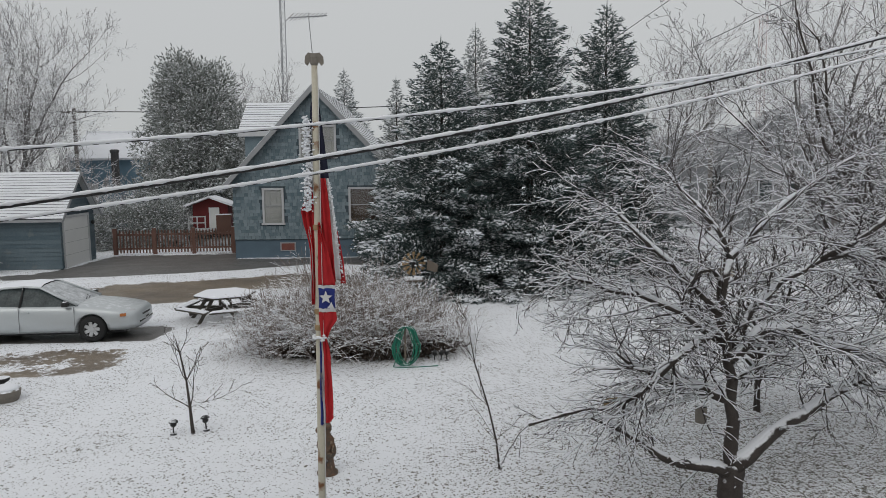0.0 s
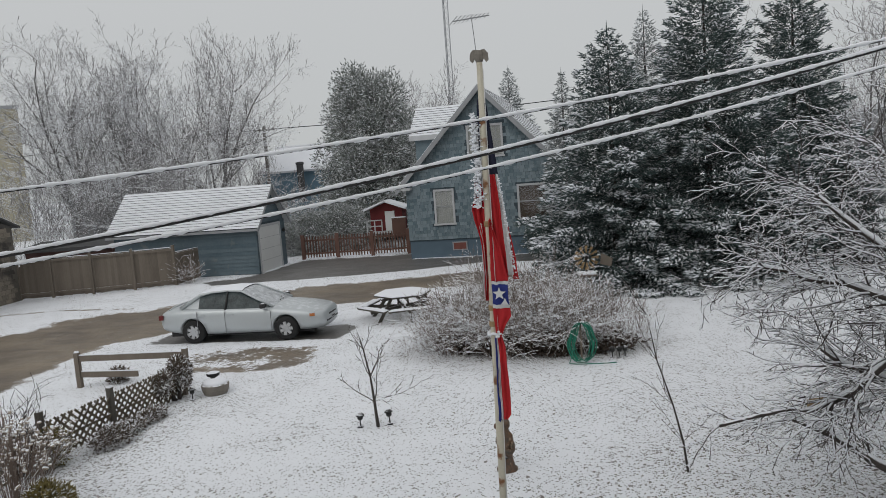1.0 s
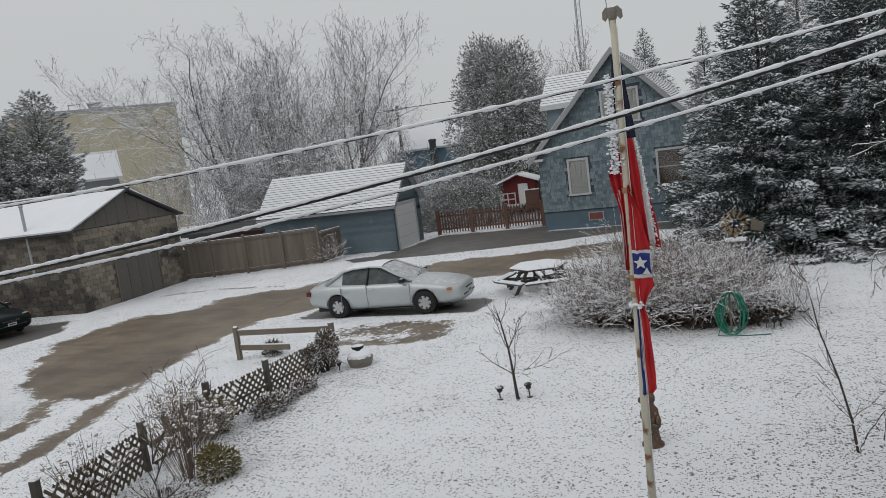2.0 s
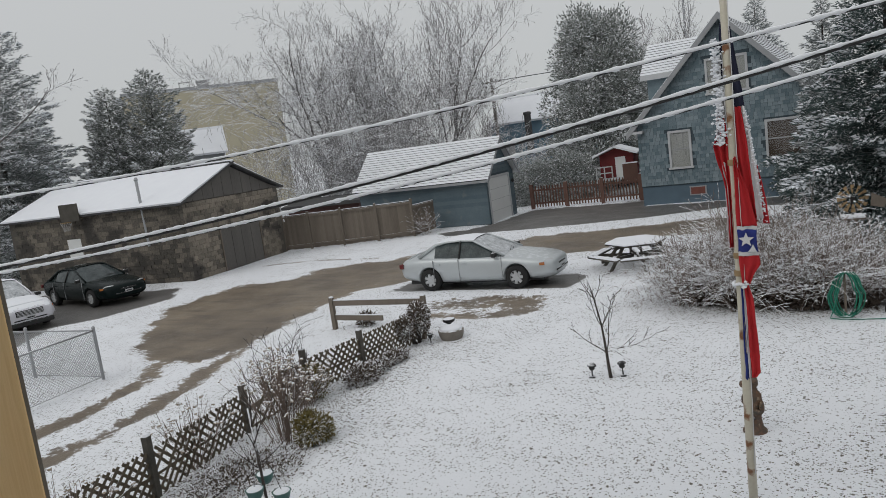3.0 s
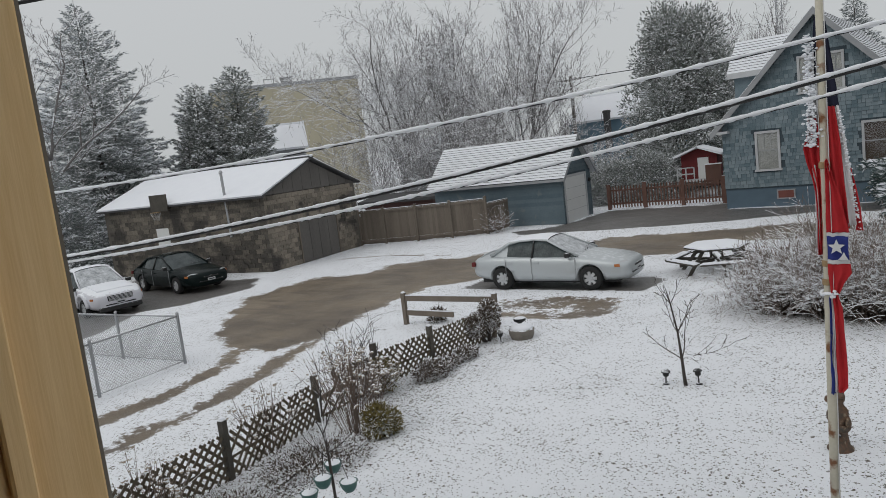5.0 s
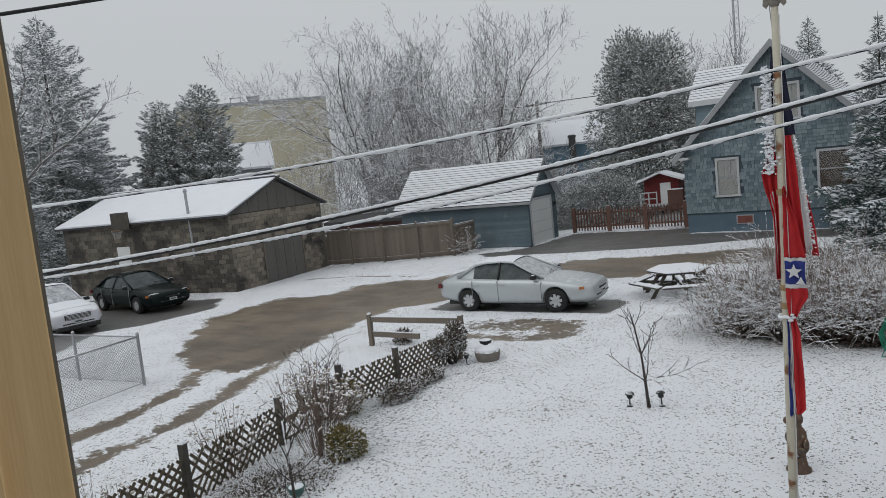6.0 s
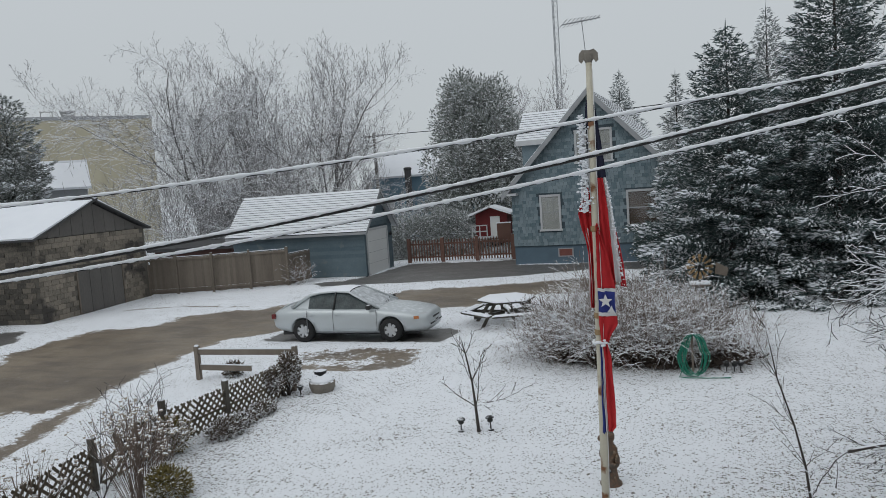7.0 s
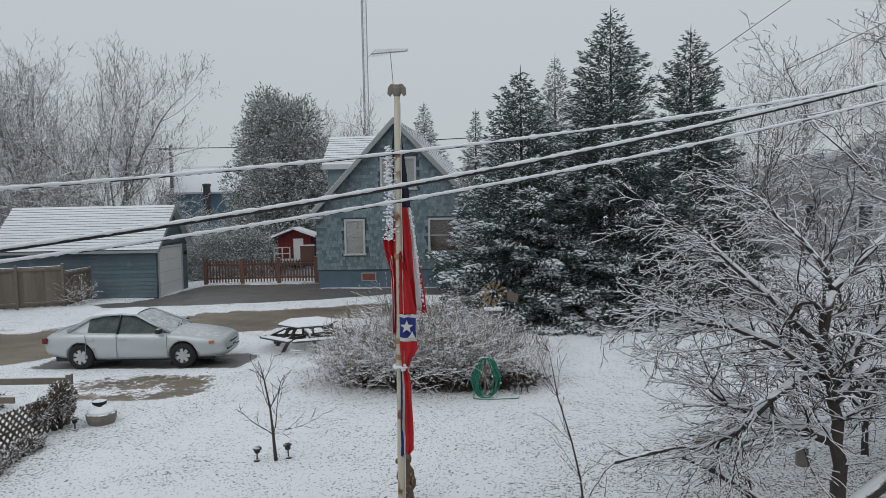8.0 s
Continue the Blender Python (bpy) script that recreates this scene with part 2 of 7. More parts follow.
def lathe(profile, n=16, m=None, bm=None, caps=True):
    bm = bm or bmesh.new()
    rings = []
    for r, z in profile:
        rings.append([bm.verts.new((r * math.cos(2 * math.pi * i / n), r * math.sin(2 * math.pi * i / n), z)) for i in range(n)])
    for a, b in zip(rings, rings[1:]):
        for i in range(n):
            bm.faces.new((a[i], a[(i + 1) % n], b[(i + 1) % n], b[i]))
    if caps:
        bm.faces.new(rings[0][::-1])
        bm.faces.new(rings[-1])
    if m is not None:
        bmesh.ops.transform(bm, matrix=m, verts=[v for r in rings for v in r])
    return bm


def tubes(lines, sides=4):
    """lines: lists of (point, radius). Returns vertices and faces of tapered tubes."""
    groups = {}
    for line in lines:
        groups.setdefault(len(line), []).append(line)
    verts, faces, base = [], [], 0
    ang = 2 * np.pi * np.arange(sides) / sides + 0.5
    for k, ls in groups.items():
        P = np.array([[tuple(p) for p, r in l] for l in ls], float)
        R = np.array([[r for p, r in l] for l in ls], float)
        D = np.empty_like(P)
        D[:, 1:-1] = P[:, 2:] - P[:, :-2]
        D[:, 0], D[:, -1] = P[:, 1] - P[:, 0], P[:, -1] - P[:, -2]
        D /= np.maximum(np.linalg.norm(D, axis=2, keepdims=True), 1e-9)
        zero = np.zeros(D.shape[:2])
        U = np.where((np.abs(D[..., 2]) < 0.9)[..., None], np.stack((D[..., 1], -D[..., 0], zero), -1), np.stack((zero, D[..., 2], -D[..., 1]), -1))
        U /= np.maximum(np.linalg.norm(U, axis=2, keepdims=True), 1e-9)
        V = np.cross(D, U)
        ring = P[:, :, None] + R[:, :, None, None] * (U[:, :, None] * np.cos(ang)[:, None] + V[:, :, None] * np.sin(ang)[:, None])
        verts += ring.reshape(-1, 3).tolist()
        first = base + np.arange(len(ls)) * k * sides
        s0 = np.arange(sides)
        s1 = (s0 + 1) % sides
        q = (first[:, None, None] + np.arange(k - 1)[None, :, None] * sides)
        quad = np.stack((q + s0, q + sides + s0, q + sides + s1, q + s1), -1).reshape(-1, 4)
        faces += quad.tolist()
        if sides > 3:
            faces += (first[:, None] + s0).tolist()
            faces += (first[:, None] + (k - 1) * sides + s0[::-1]).tolist()
        base += len(ls) * k * sides
    return verts, faces


def pyobj(name, verts, faces, material, parent=None, label="", smooth=False):
    me = bpy.data.meshes.new(name)
    me.from_pydata(verts, [], faces)
    me.update()
    me.materials.append(material)
    if smooth:
        me.shade_smooth()
    ob = new(name, me)
    if parent is not None:
        ob.parent = parent
    if label:
        ob["label"] = label
    return ob


def tube_obj(name, lines, material, parent=None, label="", sides=6, smooth=True):
    v, f = tubes(lines, sides)
    return pyobj(name, v, f, material, parent, label, smooth)


# ---- ground ----
def lines_between(a, b, step, outer):
    lo = [a - o for o in outer][::-1]
    hi = [b + o for o in outer]
    return np.array(lo + list(np.arange(a, b + 1e-6, step)) + hi)


def poly_sd(P, poly):
    """Signed distance of points to a polygon, inside negative."""
    poly = np.array(poly, float)
    d = np.full(len(P), 1e9)
    inside = np.zeros(len(P), bool)
    for i in range(len(poly)):
        a, b = poly[i], poly[(i + 1) % len(poly)]
        e = b - a
        t = np.clip(((P - a) @ e) / (e @ e), 0, 1)
        d = np.minimum(d, np.linalg.norm(P - a - t[:, None] * e, axis=1))
        cond = (a[1] > P[:, 1]) != (b[1] > P[:, 1])
        with np.errstate(divide="ignore", invalid="ignore"):
            xi = a[0] + (P[:, 1] - a[1]) / (b[1] - a[1] if b[1] != a[1] else 1e-9) * e[0]
        inside ^= cond & (P[:, 0] < xi)
    return np.where(inside, -d, d)


def line_d(P, line):
    d = np.full(len(P), 1e9)
    for a, b in zip(np.array(line[:-1], float), np.array(line[1:], float)):
        e = b - a
        t = np.clip(((P - a) @ e) / (e @ e), 0, 1)
        d = np.minimum(d, np.linalg.norm(P - a - t[:, None] * e, axis=1))
    return d


GRAVEL = [(-15.0, 10.1), (-16.4, 10.6), (-18.0, 12.0), (-20.4, 14.5), (-20.6, 16.3), (-20.6, 18.0), (-18.9, 18.9), (-18.9, 20.7), (-17.6, 21.7),
          (-15.5, 23.4), (-13.0, 25.1), (-12.4, 26.4), (-9.9, 27.0), (-7.6, 28.1), (-5.4, 29.0), (-2.8, 28.0), (4, 28), (14, 29), (14, 26.8), (4, 26.3),
          (-1.7, 26.0), (-4.6, 25.4), (-6.6, 24.9), (-8.3, 22.5), (-10.5, 21.6), (-12.8, 18.6), (-14.1, 16.9), (-14.0, 15.2), (-13.6, 13.2), (-13.0, 11.2), (-13.5, 10.2)]
ASPHALT = [(-18.3, 28.4), (-17.2, 29.4), (-16.7, 31.0), (-16.6, 35.6), (-10.0, 36.2), (-9.8, 34.0), (0, 34), (4, 33), (4, 31.5), (-2, 30.9), (-5.8, 31.7), (-8.8, 29.9),
           (-11.3, 29.0), (-13.8, 28.4), (-17.4, 27.6)]
CARPARK = [(-20.4, 8.6), (-22.9, 12.2), (-22.2, 13.5), (-21.9, 16.2), (-23.4, 17.7), (-35, 16), (-35, 8)]
PATCH = [(-10.2, 14.2), (-10.9, 15.9), (-9.4, 16.5), (-7.5, 16.4), (-7.0, 15.6), (-7.3, 14.4), (-8.5, 14.0)]
# UNDERCAR: the silver car's footprint, darkened with the asphalt colour
UNDERCAR = [(-12.9, 16.9), (-7.2, 17.2), (-7.2, 18.9), (-13.0, 18.9)]
TRACKS = [[(-13.2, 11.3), (-12.4, 9.3), (-11.8, 7.7), (-11.5, 6.4), (-11.5, 5.0), (-11.7, 1.0)], [(-14.7, 10.5), (-13.6, 8.6), (-13.15, 7.3), (-13.0, 6.0), (-13.2, 1.0)]]


def ground():
    out = [3, 10, 25, 60, 150, 400, 1200, 3000]
    xs, ys = lines_between(-32, 12, 0.2, out), lines_between(1.0, 36, 0.2, out)
    X, Y = np.meshgrid(xs, ys)
    P = np.c_[X.ravel(), Y.ravel()]
    sd_g = poly_sd(P, GRAVEL)
    bare = 0.5 - sd_g / 1.2
    bare = np.maximum(bare, 0.5 - np.maximum(poly_sd(P, PATCH), -0.2) / 1.2 - 0.05)
    for t in TRACKS:
        bare = np.maximum(bare, 0.5 - (line_d(P, t) - 0.29) / 0.9)
    bare = np.maximum(bare, 0.5 - (line_d(P, [(-23.1, 21.7), (-20.9, 22.6), (-17.6, 22.6)]) - 0.12) / 0.9)
    asph = np.maximum(0.5 - poly_sd(P, ASPHALT) / 0.9, np.maximum(0.5 - poly_sd(P, CARPARK) / 1.4, 0.5 - poly_sd(P, UNDERCAR) / 0.7))
    lit = 0.35 + 0.45 * np.exp(-((P[:, 0] - 5.2) ** 2 + (P[:, 1] - 9.0) ** 2) / 16)
    lit += 0.2 * np.exp(-((line_d(P, [(-7.9, 3), (-8.0, 7), (-8.4, 12)]) / 0.9) ** 2))
    lit += 0.75 * np.exp(-(((P[:, 0] + 1.9) / 2.6) ** 2 + ((P[:, 1] - 16.0) / 1.15) ** 2) ** 2)
    lit += 0.9 * np.exp(-(((P[:, 0] - 1.0) / 4.5) ** 2 + ((P[:, 1] - 25.0) / 2.6) ** 2) ** 2)
    near = (np.abs(P[:, 0] + 10) < 23) & (P[:, 1] > 0) & (P[:, 1] < 37)
    z = np.zeros(len(P))
    idx = np.where(near)[0]
    z[idx] = [0.018 * noise.noise((x * 0.7, y * 0.7, 0.3)) + 0.008 * noise.noise((x * 2.9, y * 2.9, 4.0)) for x, y in P[idx]]
    z -= 0.035 * np.clip((np.maximum(bare, asph) - 0.4) * 3, 0, 1)
    nx, ny = len(xs), len(ys)
    f = [(j * nx + i, j * nx + i + 1, (j + 1) * nx + i + 1, (j + 1) * nx + i) for j in range(ny - 1) for i in range(nx - 1)]
    me = bpy.data.meshes.new("ground")
    me.from_pydata(np.c_[P, z].tolist(), [], f)
    for key, val in (("bare", bare), ("asphalt", asph), ("litter", lit)):
        a = me.attributes.new(key, "FLOAT", "POINT")
        a.data.foreach_set("value", np.clip(val, 0, 1).astype(np.float32))
    me.shade_smooth()
    m = bpy.data.materials.new("snowy_ground")
    m.use_nodes = True
    n, l = m.node_tree.nodes, m.node_tree.links
    b = n["Principled BSDF"]
    geo = n.new("ShaderNodeNewGeometry")

    def attr(name):
        a = n.new("ShaderNodeAttribute")
        a.attribute_name = name
        return a.outputs["Fac"]

    def tex(s, d=5.0, rough=0.55):
        t = n.new("ShaderNodeTexNoise")
        t.inputs["Scale"].default_value, t.inputs["Detail"].default_value, t.inputs["Roughness"].default_value = s, d, rough
        l.new(geo.outputs["Position"], t.inputs["Vector"])
        return t.outputs["Fac"]

    def mth(op, a, c, clamp=False):
        k = n.new("ShaderNodeMath")
        k.operation, k.use_clamp = op, clamp
        for i, v in enumerate((a, c)):
            if isinstance(v, (int, float)):
                k.inputs[i].default_value = v
            else:
                l.new(v, k.inputs[i])
        return k.outputs[0]

    def mix(f, a, c):
        k = n.new("ShaderNodeMix")
        k.data_type = "RGBA"
        for key, v in (("Factor", f), ("A", a), ("B", c)):
            if isinstance(v, tuple):
                k.inputs[key].default_value = (*v, 1)
            else:
                l.new(v, k.inputs[key])
        return k.outputs["Result"]

    def edge(v, wob, gain):
        return mth("MULTIPLY", mth("SUBTRACT", mth("ADD", v, wob), 0.5), gain, True)

    rag = mth("ADD", mth("MULTIPLY", mth("SUBTRACT", tex(1.1), 0.5), 1.1), mth("MULTIPLY", mth("SUBTRACT", tex(7.0, 6.0, 0.7), 0.5), 0.9))
    snow = mix(tex(0.8), (0.84, 0.86, 0.89), (0.78, 0.80, 0.83))
    # grass blades and leaves that stick out of the thin snow
    patchy = mth("MULTIPLY", mth("SUBTRACT", tex(0.8), 0.5), 0.5)

    def dots(scale, base, gain, size):
        v = n.new("ShaderNodeTexVoronoi")
        v.inputs["Scale"].default_value = scale
        warp = n.new("ShaderNodeVectorMath")
        warp.operation = "ADD"
        wob = n.new("ShaderNodeTexNoise")
        wob.inputs["Scale"].default_value = scale * 1.7
        l.new(geo.outputs["Position"], wob.inputs["Vector"])
        sc = n.new("ShaderNodeVectorMath")
        sc.operation = "SCALE"
        sc.inputs["Scale"].default_value = 1.3 / scale
        l.new(wob.outputs["Color"], sc.inputs[0])
        l.new(geo.outputs["Position"], warp.inputs[0])
        l.new(sc.outputs[0], warp.inputs[1])
        l.new(warp.outputs[0], v.inputs["Vector"])
        sp = n.new("ShaderNodeSeparateColor")
        l.new(v.outputs["Color"], sp.inputs[0])
        dens = mth("ADD", mth("ADD", base, mth("MULTIPLY", patchy, gain)), mth("MULTIPLY", mth("SUBTRACT", attr("litter"), 0.36), gain))
        there = mth("MULTIPLY", mth("SUBTRACT", dens, sp.outputs[0]), 12.0, True)
        near_ = mth("MULTIPLY", mth("SUBTRACT", mth("MULTIPLY", mth("ADD", sp.outputs[1], 0.5), size), v.outputs["Distance"]), 10.0, True)
        return mth("MULTIPLY", there, near_)

    speck = mth("MAXIMUM", dots(42.0, 0.26, 1.4, 0.46), dots(21.0, 0.13, 1.2, 0.40))
    speck2 = mth("MULTIPLY", mth("SUBTRACT", mth("ADD", tex(7.0, 8.0, 0.8), mth("MULTIPLY", attr("litter"), 0.22)), 0.72), 10.0, True)
    grass = mix(tex(30.0), (0.04, 0.036, 0.025), (0.13, 0.108, 0.07))
    c = mix(mth("MULTIPLY", mth("MAXIMUM", speck, speck2), 0.95), snow, grass)
    gravel = mix(mth("MULTIPLY", mth("SUBTRACT", tex(0.45, 7.0, 0.65), 0.3), 2.2, True), (0.12, 0.094, 0.07), (0.34, 0.275, 0.195))
    gravel = mix(mth("MULTIPLY", tex(45.0, 2.0), 0.5), gravel, (0.10, 0.085, 0.07))
    rut = n.new("ShaderNodeMapping")
    rut.inputs["Scale"].default_value = (0.35, 1.6, 1.0)
    rut.inputs["Rotation"].default_value = (0, 0, radians(-35))
    l.new(geo.outputs["Position"], rut.inputs["Vector"])
    rt = n.new("ShaderNodeTexNoise")
    rt.inputs["Scale"].default_value, rt.inputs["Detail"].default_value = 1.6, 5.0
    l.new(rut.outputs[0], rt.inputs["Vector"])
    gravel = mix(mth("MULTIPLY", mth("SUBTRACT", rt.outputs["Fac"], 0.5), 3.0, True), gravel, (0.085, 0.068, 0.055))
    slush = mth("MULTIPLY", mth("SUBTRACT", tex(2.2, 6.0, 0.7), 0.63), 9.0, True)
    gravel = mix(mth("MULTIPLY", slush, 0.5), gravel, (0.62, 0.63, 0.63))
    eb = edge(attr("bare"), rag, 9.0)
    c = mix(eb, c, gravel)
    tar = mix(tex(1.1, 6.0), (0.12, 0.115, 0.11), (0.2, 0.19, 0.18))
    tar = mix(mth("MULTIPLY", tex(60.0, 2.0), 0.4), tar, (0.045, 0.045, 0.045))
    ea = edge(attr("asphalt"), mth("MULTIPLY", rag, 0.7), 9.0)
    c = mix(ea, c, tar)
    l.new(c, b.inputs["Base Color"])
    wet = mth("MAXIMUM", eb, ea)
    l.new(mth("SUBTRACT", 0.92, mth("MULTIPLY", wet, mth("ADD", 0.25, mth("MULTIPLY", tex(0.7), 0.5)))), b.inputs["Roughness"])
    b.inputs["Specular IOR Level"].default_value = 0.35
    bp = n.new("ShaderNodeBump")
    bp.inputs["Strength"].default_value, bp.inputs["Distance"].default_value = 0.6, 0.03
    l.new(tex(14.0, 6.0, 0.65), bp.inputs["Height"])
    l.new(bp.outputs[0], b.inputs["Normal"])
    me.materials.append(m)
    tagged(new("ground", me), "thin snow over lawn, wet brown gravel drive and asphalt", "ground", kind="structure")


ground()


# ---- buildings ----
def course_roof(bm, a, b, up, thick=0.05, exposure=0.15, rows=None):
    """Shingle courses on a slope: from eave corner a to eave corner b, up the vector up. Each course is a thin tilted slab."""
    a, b, up = Vector(a), Vector(b), Vector(up)
    n = (b - a).cross(up).normalized()
    if n.z < 0:
        n = -n
    rows = rows or max(3, int(up.length / exposure))
    for i in range(rows):
        p, q = up * (i / rows), up * ((i + 1.05) / rows)
        lift, low = n * (thick + 0.022), n * thick
        vs = [bm.verts.new(v) for v in (a + p, b + p, b + q, a + q, a + p + lift, b + p + lift, b + q + low, a + q + low)]
        for f in ((0, 3, 2, 1), (4, 5, 6, 7), (0, 1, 5, 4), (1, 2, 6, 5), (2, 3, 7, 6), (3, 0, 4, 7)):
            bm.faces.new([vs[k] for k in f])
    bmesh.ops.recalc_face_normals(bm, faces=bm.faces)
    return bm


def shingle_roof(parent, a, b, up, exposure, label="thin snow on shingle courses"):
    """Courses whose lower edges stay dark where the snow has slid off."""
    bm = course_roof(bmesh.new(), a, b, up, thick=0.05, exposure=exposure)
    for i, f in enumerate(bm.faces):
        if i % 6 == 2:
            f.material_index = 1
    o = part("roof_slope", bm, SNOW_DIRTY, parent, label)
    o.data.materials.append(ROOF_EDGE)
    o["kind"] = "stuff"
    return o


def slab(a, b, up, thick):
    bm = bmesh.new()
    return course_roof(bm, a, b, up, thick=thick, rows=1)


def window(parent, x, z, w, h, y, name="window", mullion=True, inside=SHADE, depth=0.05, flip=1):
    """A framed window on a wall that faces -y, in the parent's space: frame, sill, glass and what hangs behind it."""
    t = 0.1
    win = part(name, box(box(bx(x, x + t, y - depth, y, z, z + h), x + w - t, x + w, y - depth, y, z, z + h), x, x + w, y - depth - 0.01, y, z + h - t, z + h), TRIM, parent)
    part("sill", bx(x - 0.05, x + w + 0.05, y - depth - 0.05, y, z - 0.06, z + 0.03), TRIM, win)
    bm = bx(x + t, x + w - t, y - 0.03, y - 0.01, z + h * 0.5 - 0.025, z + h * 0.5 + 0.025)
    if mullion:
        for k in (1, 2):
            xx = x + t + (w - 2 * t) * k / 3
            box(bm, xx - 0.012, xx + 0.012, y - 0.03, y - 0.012, z + h * 0.5 + 0.025, z + h - t)
    part("sash_bar", bm, TRIM_GREY, win)
    part("pane", bx(x + t, x + w - t, y - 0.012, y - 0.008, z + 0.03, z + h - t), PANE, win).visible_shadow = False
    part("blind", bx(x + t, x + w - t, y - 0.004, y + 0.002, z + 0.03, z + h - t), inside, win)
    return win


def shingle_wall(parent, outline, holes, y, w=0.2, h=0.16):
    """Wooden shingles on a wall that faces -y, each with its own tilt and width."""
    rnd = random.Random(5)
    verts, faces = [], []
    zs = [p[1] for p in outline]
    z = min(zs)
    row = 0
    while z < max(zs) - 0.05:
        inside = []
        zc = z + h * 0.5
        for (xa, za), (xb, zb) in zip(outline, outline[1:] + outline[:1]):
            if (za > zc) != (zb > zc):
                inside.append(xa + (zc - za) / (zb - za) * (xb - xa))
        inside.sort()
        if len(inside) >= 2:
            x = inside[0]
            while x < inside[-1] - 0.02:
                ww = min(rnd.uniform(0.6, 1.35) * w, inside[-1] - x)
                xm = x + ww / 2
                if not any(a - 0.02 < xm < b + 0.02 and c - 0.05 < zc < d + 0.05 for a, b, c, d in holes):
                    o = rnd.uniform(0, 0.012)
                    dz = rnd.uniform(-0.008, 0.008)
                    g0 = len(verts)
                    for yy, zz in ((y, z + dz), (y - 0.022 - o, z + dz), (y - 0.006, z + h)):
                        verts += [(x + 0.006, yy, zz), (x + ww - 0.006, yy, zz)]
                    faces += [(g0, g0 + 2, g0 + 3, g0 + 1)[::-1], (g0 + 2, g0 + 4, g0 + 5, g0 + 3)[::-1], (g0, g0 + 4, g0 + 2), (g0 + 1, g0 + 3, g0 + 5)]
                x += ww
        z += h
        row += 1
    ob = pyobj("shingle_cladding", verts, faces, SHINGLE_BLUE, parent, "overlapping weathered blue-grey wooden shingles")
    ob["kind"] = "stuff"
    return ob


def blue_house():
    """1.5-storey house with its gable to the yard; own space: x along the front, y into the house."""
    h = thing("house", pose(-6.0, 34.15, 0, 0, 0, 0), "blue-grey shingled house with a steep snowy gable roof", "house")
    hw, eave, apex, dp = 4.05, 3.75, 8.05, 9.0
    wall = part("wall", prism([(-hw, 0.85), (hw, 0.85), (hw, eave), (0, apex), (-hw, eave)], 0, dp), BACKING, h)
    part("foundation", bx(-hw + 0.02, hw - 0.02, 0.03, dp - 0.03, -0.1, 0.86), FOUND, h, "painted blue concrete foundation")
    holes = [(-2.66, -1.56, 1.6, 3.42), (1.48, 3.4, 1.65, 3.42), (-0.82, 1.06, 4.75, 6.4)]
    shingle_wall(h, [(-hw, 0.9), (hw, 0.9), (hw, eave), (0, apex), (-hw, eave)], holes, 0)
    window(h, -2.64, 1.66, 1.04, 1.72, -0.01, "window")
    window(h, 1.52, 1.7, 1.8, 1.68, -0.01, "window", mullion=False, inside=DARKROOM)
    window(h, -0.78, 4.82, 0.88, 1.54, -0.01, "window")
    window(h, 0.12, 4.82, 0.88, 1.54, -0.01, "window")
    vent = part("basement_window", bx(-1.85, -1.1, -0.01, 0.06, 0.32, 0.74), TRIM_GREY, h)
    part("brick_infill", bx(-1.79, -1.16, -0.016, 0.0, 0.37, 0.69), BRICK, vent, "red brick infill")
    # main roof, two slopes with overhang, and its rake boards
    s = (apex - eave) / hw
    for side in (-1, 1):
        xe = side * (hw + 0.42)
        ze = eave - 0.42 * s + 0.12
        up = Vector((-xe, 0, apex + 0.14 - ze))
        shingle_roof(h, (xe, -0.42, ze), (xe, dp + 0.3, ze), up, 0.2)
        n = Vector((side * s, 0, 1)).normalized()
        bm = bmesh.new()
        pts = [Vector((xe, 0, ze)), Vector((0, 0, apex + 0.14))]
        vs = []
        for yy in (-0.46, -0.40):
            for p in pts:
                for dzz in (0.05, -0.26):
                    vs.append(bm.verts.new((p.x, yy, p.z + dzz)))
        for f in ((0, 2, 3, 1), (4, 5, 7, 6), (0, 4, 6, 2), (1, 3, 7, 5), (0, 1, 5, 4), (2, 6, 7, 3)):
            bm.faces.new([vs[k] for k in f])
        bmesh.ops.recalc_face_normals(bm, faces=bm.faces)
        part("rake_board", bm, TRIM_GREY, h, "weathered light grey rake board")
        bm = bmesh.new()
        vs = []
        for yy in (-0.40, 0.0):
            for p in pts:
                for dzz in (-0.02, -0.07):
                    vs.append(bm.verts.new((p.x, yy, p.z + dzz)))
        for f in ((0, 2, 3, 1), (4, 5, 7, 6), (0, 4, 6, 2), (1, 3, 7, 5), (0, 1, 5, 4), (2, 6, 7, 3)):
            bm.faces.new([vs[k] for k in f])
        bmesh.ops.recalc_face_normals(bm, faces=bm.faces)
        part("soffit", bm, TRIM_GREY, h)
    part("eave_return", bx(-hw - 0.5, -hw + 0.35, -0.44, 0.0, eave - 0.32, eave - 0.2), TRIM, h)
    # cross gable behind the front gable, its snowy slope towards the yard
    dx0, dx1, y0, y1, ez, rz = -4.3, -0.6, 2.2, 6.0, 6.15, 7.75
    part("dormer_wall", prism([(dx0 + 0.25, 3.6), (dx1, 3.6), (dx1, ez), (dx0 + 0.25, ez)], y0 + 0.3, y1), SHINGLE_BLUE, h)
    shingle_roof(h, (dx0, y0, ez), (dx1, y0, ez), (0, (y1 - y0) / 2, rz - ez), 0.2)
    shingle_roof(h, (dx0, y1, ez), (dx1, y1, ez), (0, -(y1 - y0) / 2, rz - ez), 0.2)
    part("dormer_fascia", bx(dx0, dx1, y0 - 0.05, y0 - 0.01, ez - 0.2, ez + 0.06), TRIM, h)
    return h


blue_house()


